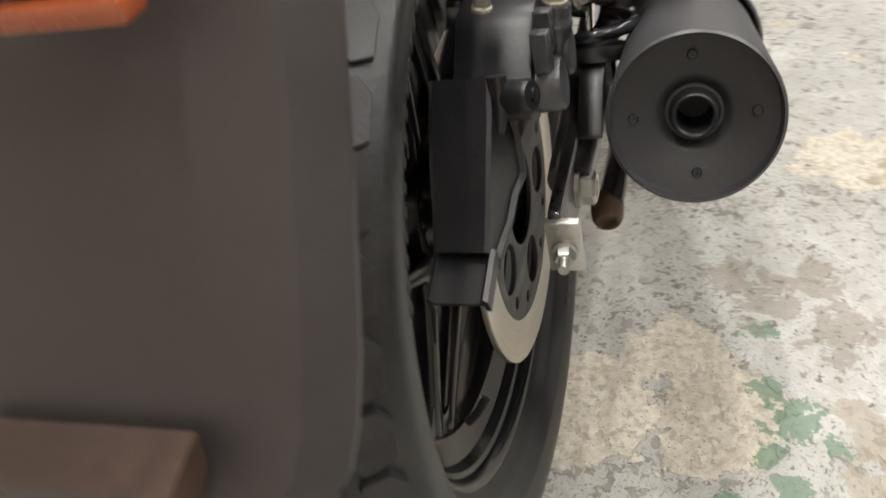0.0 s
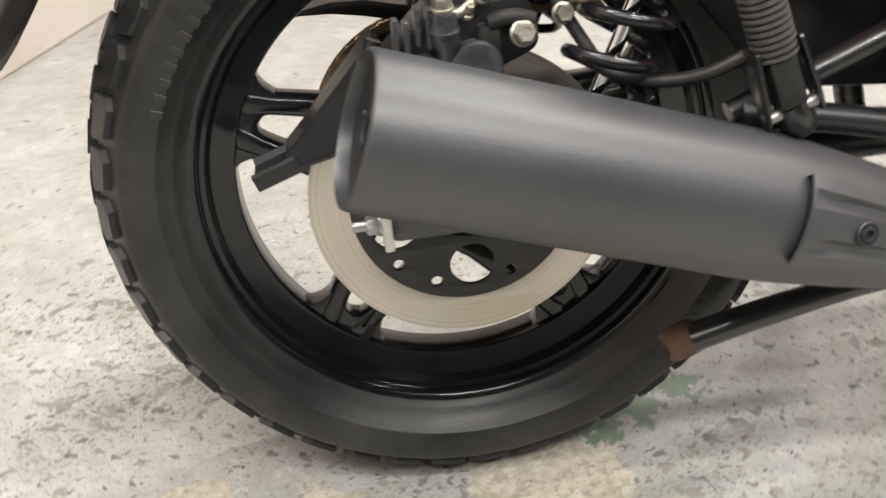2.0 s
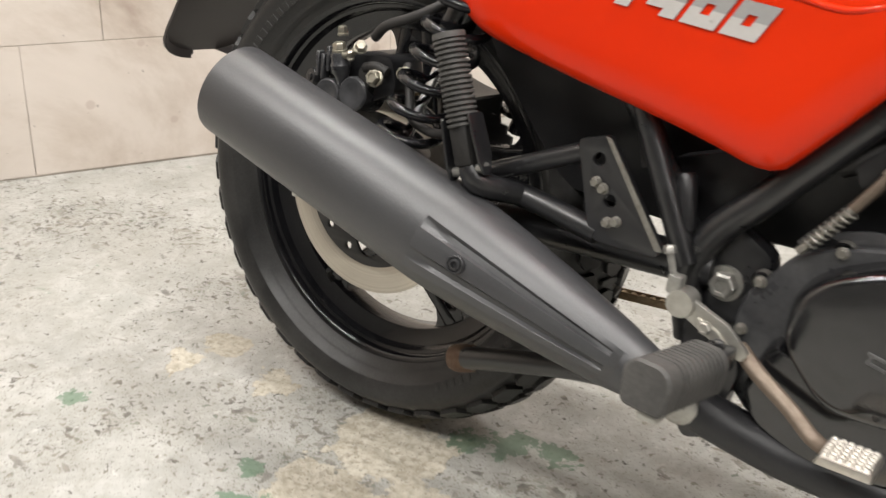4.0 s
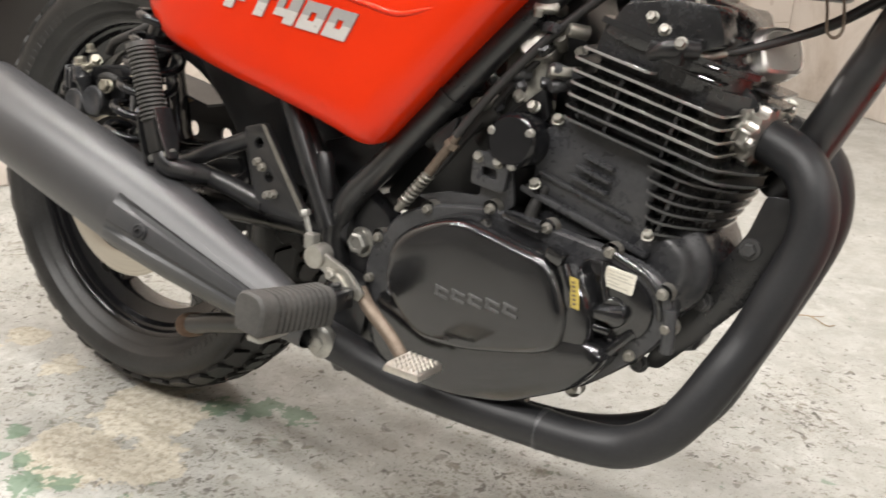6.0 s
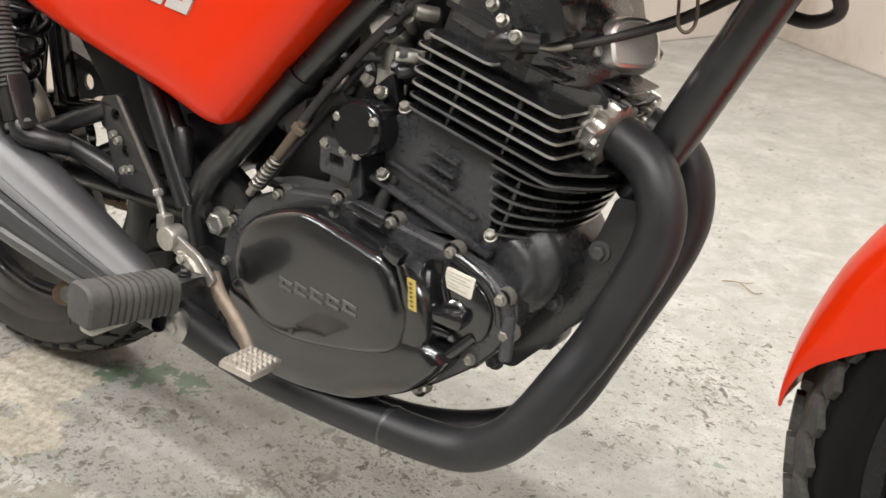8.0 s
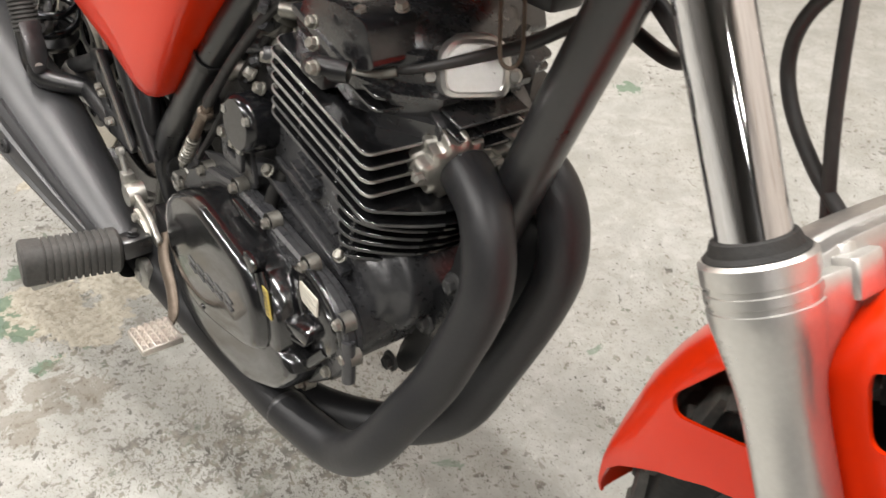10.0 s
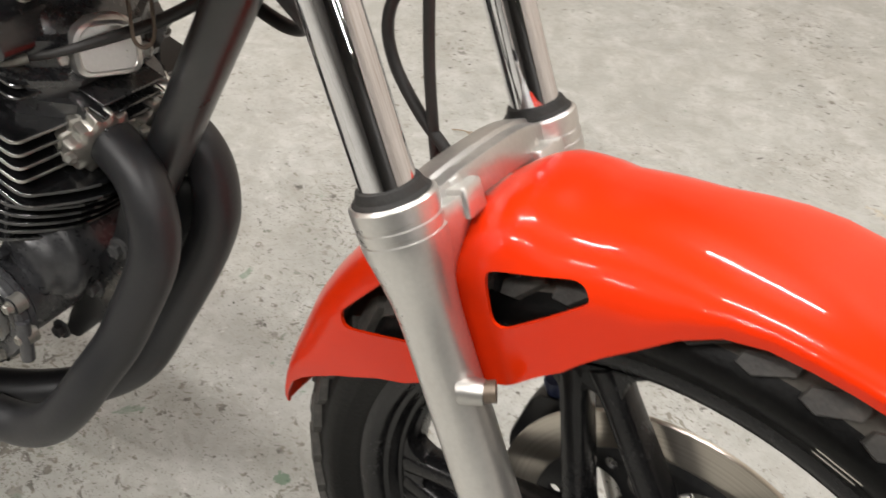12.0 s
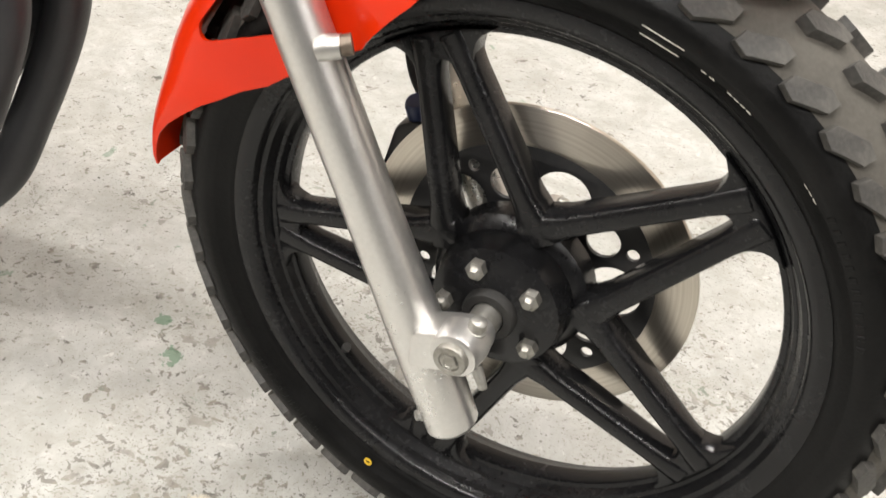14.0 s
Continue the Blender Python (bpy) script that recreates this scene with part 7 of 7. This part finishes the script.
    loft(bm, [[tp + LEG * h + AHEAD * (0.015 + (a - 0.015) * g) + Vector((0, -side, 0)) * (0.040 + (b_ - 0.040) * g) for a, b_ in rounded([(-0.002, 0.029), (-0.002, 0.052), (0.030, 0.053), (0.032, 0.030)], 0.003, 3)] for h, g in ((-0.032, 0.96), (-0.030, 1.0), (-0.0125, 1.0), (-0.011, 0.94))])
    lathe(bm, [(0, 0.002), (0.0035, 0.002), (0.0042, 0.005), (0.0078, 0.005), (0.0084, 0.004), (0.0084, -0.001)], axis_frame(tp + LEG * -0.011 + AHEAD * 0.013 + Vector((0, -side * 0.041, 0)), LEG), 22)
    part("brace_block", bm, M_ALLOY, ear, "machined alloy block with a socket screw")

# arched fork brace
bm = bmesh.new()
pts = [(1.216, -0.078, 0.651), (1.218, -0.055, 0.6575), (1.221, -0.030, 0.6615), (1.2225, -0.008, 0.6625), (1.222, 0.014, 0.6600), (1.221, 0.036, 0.6540), (1.219, 0.060, 0.6440)]
line = spline(pts, 6)
loops = []
for i, p in enumerate(line):
    t = (line[min(i + 1, len(line) - 1)] - line[max(i - 1, 0)]).normalized()
    f = Vector((math.cos(RAKE), 0, math.sin(RAKE)))
    f = (f - t * f.dot(t)).normalized()
    u = t.cross(f)
    loops.append([p + f * a + u * b_ for a, b_ in rounded([(-0.015, -0.007), (0.003, -0.007), (0.004, -0.0035), (0.0145, -0.003), (0.0155, 0.022), (-0.013, 0.008)], 0.0018, 2)])
loft(bm, loops)
brace = part("fork_brace", bm, M_BRACE, bike, "brushed alloy fork brace", STEERED, sharp=35)

# front mudguard: a deep channel over the tyre with two windows in each side
bm = bmesh.new()
ANG = [176, 174, 172, 169, 166, 162, 158, 154, 149, 143, 137, 132, 127, 123, 120, 118, 116, 114, 112, 110, 108, 105, 102, 98, 94, 90, 86, 82, 78, 74, 71, 69, 67, 65.5, 64, 63, 62.4]
CREST = {176: 0.337, 174: 0.339, 166: 0.347, 154: 0.354, 141: 0.358, 128: 0.361, 118: 0.362, 108: 0.362, 98: 0.362, 76: 0.364, 70: 0.367, 66: 0.371, 62.4: 0.367}
LOWER = {176: 0.331, 170: 0.329, 166: 0.318, 162: 0.304, 158: 0.291, 154: 0.278, 143: 0.252, 132: 0.242, 120: 0.241, 108: 0.267, 97: 0.305, 94.4: 0.318, 91.5: 0.330, 89: 0.3365, 86: 0.3405, 80: 0.343, 74: 0.3455, 71: 0.348, 69: 0.352, 67: 0.357, 65: 0.362, 62.4: 0.365}
HALF = {176: 0.050, 174: 0.054, 162: 0.061, 143: 0.066, 127: 0.067, 120: 0.068, 117: 0.075, 108: 0.076, 98: 0.073, 88: 0.070, 74: 0.066, 70: 0.060, 67: 0.050, 65: 0.036, 63: 0.018, 62.4: 0.006}


def table(d, a):
    k = sorted(d)
    return float(np.interp(a, k, [d[x] for x in k]))


def guard_loop(a, shift):
    rc, rl, w = table(CREST, a) - shift, table(LOWER, a), table(HALF, a) - shift
    drop = rc - rl
    # raised saddle between the fork legs
    hump = 0.013 * max(0.0, 1 - abs(a - 114.5) / 6.5) ** 0.8
    sec = []
    top = min(drop, 0.062)
    for f, g in ((1.0, 0.0), (1.0, 0.12), (1.005, 0.28), (0.998, 0.36), (0.975, 0.47), (0.93, 0.58), (0.845, 0.705), (0.715, 0.815), (0.545, 0.905), (0.365, 0.962), (0.185, 0.991), (0, 1.0)):
        low = max(0.0, drop - top)
        h = low * min(1, g / 0.3) + top * g
        sec.append((-w * f, rl + h + hump * g))
    sec += [(-y, r) for y, r in sec[-2::-1]]
    ca, sa = math.cos(radians(a)), math.sin(radians(a))
    return [(FRONT.x + r * ca, y - 0.011, FRONT.z + r * sa) for y, r in sec]


outer = [[bm.verts.new(p) for p in guard_loop(a, 0.0)] for a in ANG]
inner = [[bm.verts.new(p) for p in guard_loop(a, 0.0028)] for a in ANG]
grid_faces(bm, outer, False)
grid_faces(bm, inner, False)
for i in range(len(ANG) - 1):
    for j in (0, -1):
        bm.faces.new([outer[i][j], outer[i + 1][j], inner[i + 1][j], inner[i][j]])
for end in (0, -1):
    for j in range(len(outer[0]) - 1):
        bm.faces.new([outer[end][j], outer[end][j + 1], inner[end][j + 1], inner[end][j]])
me = finish("front_mudguard", bm, M_RED, 60)
solid = new("scratch_guard", me)
for side in (-1, 1):
    for win in ([(1.276, 0.628), (1.288, 0.635), (1.339, 0.655), (1.350, 0.646), (1.299, 0.593), (1.288, 0.590)], [(1.156, 0.511), (1.163, 0.500), (1.250, 0.535), (1.244, 0.606), (1.200, 0.572)]):
        c = bmesh.new()
        slab(c, rounded(win, 0.008), min(side * 0.03, side * 0.16), max(side * 0.03, side * 0.16), 0)
        cutter = new("scratch_cut", finish("scratch_cut", c, M_RED))
        mod = solid.modifiers.new("cut", "BOOLEAN")
        mod.object, mod.operation, mod.solver = cutter, "DIFFERENCE", "EXACT"
bpy.context.view_layer.update()
done = bpy.data.meshes.new_from_object(solid.evaluated_get(bpy.context.evaluated_depsgraph_get()))
for ob in [o for o in scene.objects if o.name.startswith("scratch")]:
    bpy.data.objects.remove(ob)
bm = bmesh.new()
bm.from_mesh(done)
mudguard = part("front_mudguard", bm, M_RED, bike, "glossy red front mudguard with side windows", STEERED, sharp=40)
bm = bmesh.new()
slab(bm, rounded([(1.262, 0.650), (1.285, 0.655), (1.300, 0.560), (1.282, 0.552)], 0.006), -0.060, -0.054, 0.001)
part("inner_stay", bm, M_PLASTIC, mudguard)

# front caliper and hoses on the far side
bm = bmesh.new()
slab(bm, rounded([(1.283, 0.418), (1.312, 0.428), (1.335, 0.390), (1.320, 0.315), (1.285, 0.305), (1.268, 0.350)], 0.012), 0.035, 0.090, 0.006)
fc = part("front_caliper", bm, M_PLASTIC, bike, "black front brake caliper", STEERED)
bm = bmesh.new()
lathe(bm, [(0, 0.018), (0.010, 0.018), (0.012, 0.014), (0.012, 0.0)], axis_frame((1.300, 0.05, 0.424), (-0.2, -0.3, 1)), 16)
part("bleed_cap", bm, M_BLUE, fc)
bm = bmesh.new()
tube(bm, [(1.298, 0.06, 0.434), (1.276, 0.07, 0.465), (1.264, 0.075, 0.54), (1.258, 0.07, 0.62)], 0.0055, 10)
part("brake_hose", bm, M_HOSE, bike, "black front brake hose", STEERED)
bm = bmesh.new()
tube(bm, [(1.200, 0.004, 0.622), (1.180, 0.008, 0.634), (1.155, 0.012, 0.648), (1.127, 0.016, 0.674), (1.115, 0.018, 0.703), (1.123, 0.018, 0.734), (1.154, 0.018, 0.770), (1.20, 0.02, 0.815)], 0.0047, 12)
part("brake_hose", bm, M_HOSE, bike, "looped black brake hose", STEERED)
bm = bmesh.new()
tube(bm, [(1.178, 0.010, 0.600), (1.169, 0.010, 0.640), (1.160, 0.010, 0.685), (1.152, 0.012, 0.735), (1.145, 0.015, 0.79), (1.14, 0.02, 0.85)], 0.0044, 12)
part("speedometer_cable", bm, M_HOSE, bike, "black speedometer cable", STEERED)
bm = bmesh.new()
loft(bm, [[(1.115 + 0.05 * w * math.cos(a) * 0.7, y, 0.80 + 0.05 * w * math.sin(a)) for a in (2 * math.pi * j / 24 for j in range(24))] for y, w in ((-0.055, 0.4), (-0.05, 0.9), (-0.02, 1.0), (0.05, 1.0), (0.08, 0.7))])
part("horn", bm, M_PLASTIC, bike, "black horn")
bm = bmesh.new()
rbox(bm, (0, 0, 0.60), (0.09, 0.26, 0.035), 0.012, axis_frame((1.404 - 0.03, 0, 0.332), LEG, (0, 1, 0)) @ Matrix.Rotation(radians(90), 4, "Z"))
part("lower_yoke", bm, M_PLASTIC, bike, "black lower fork yoke", STEERED)
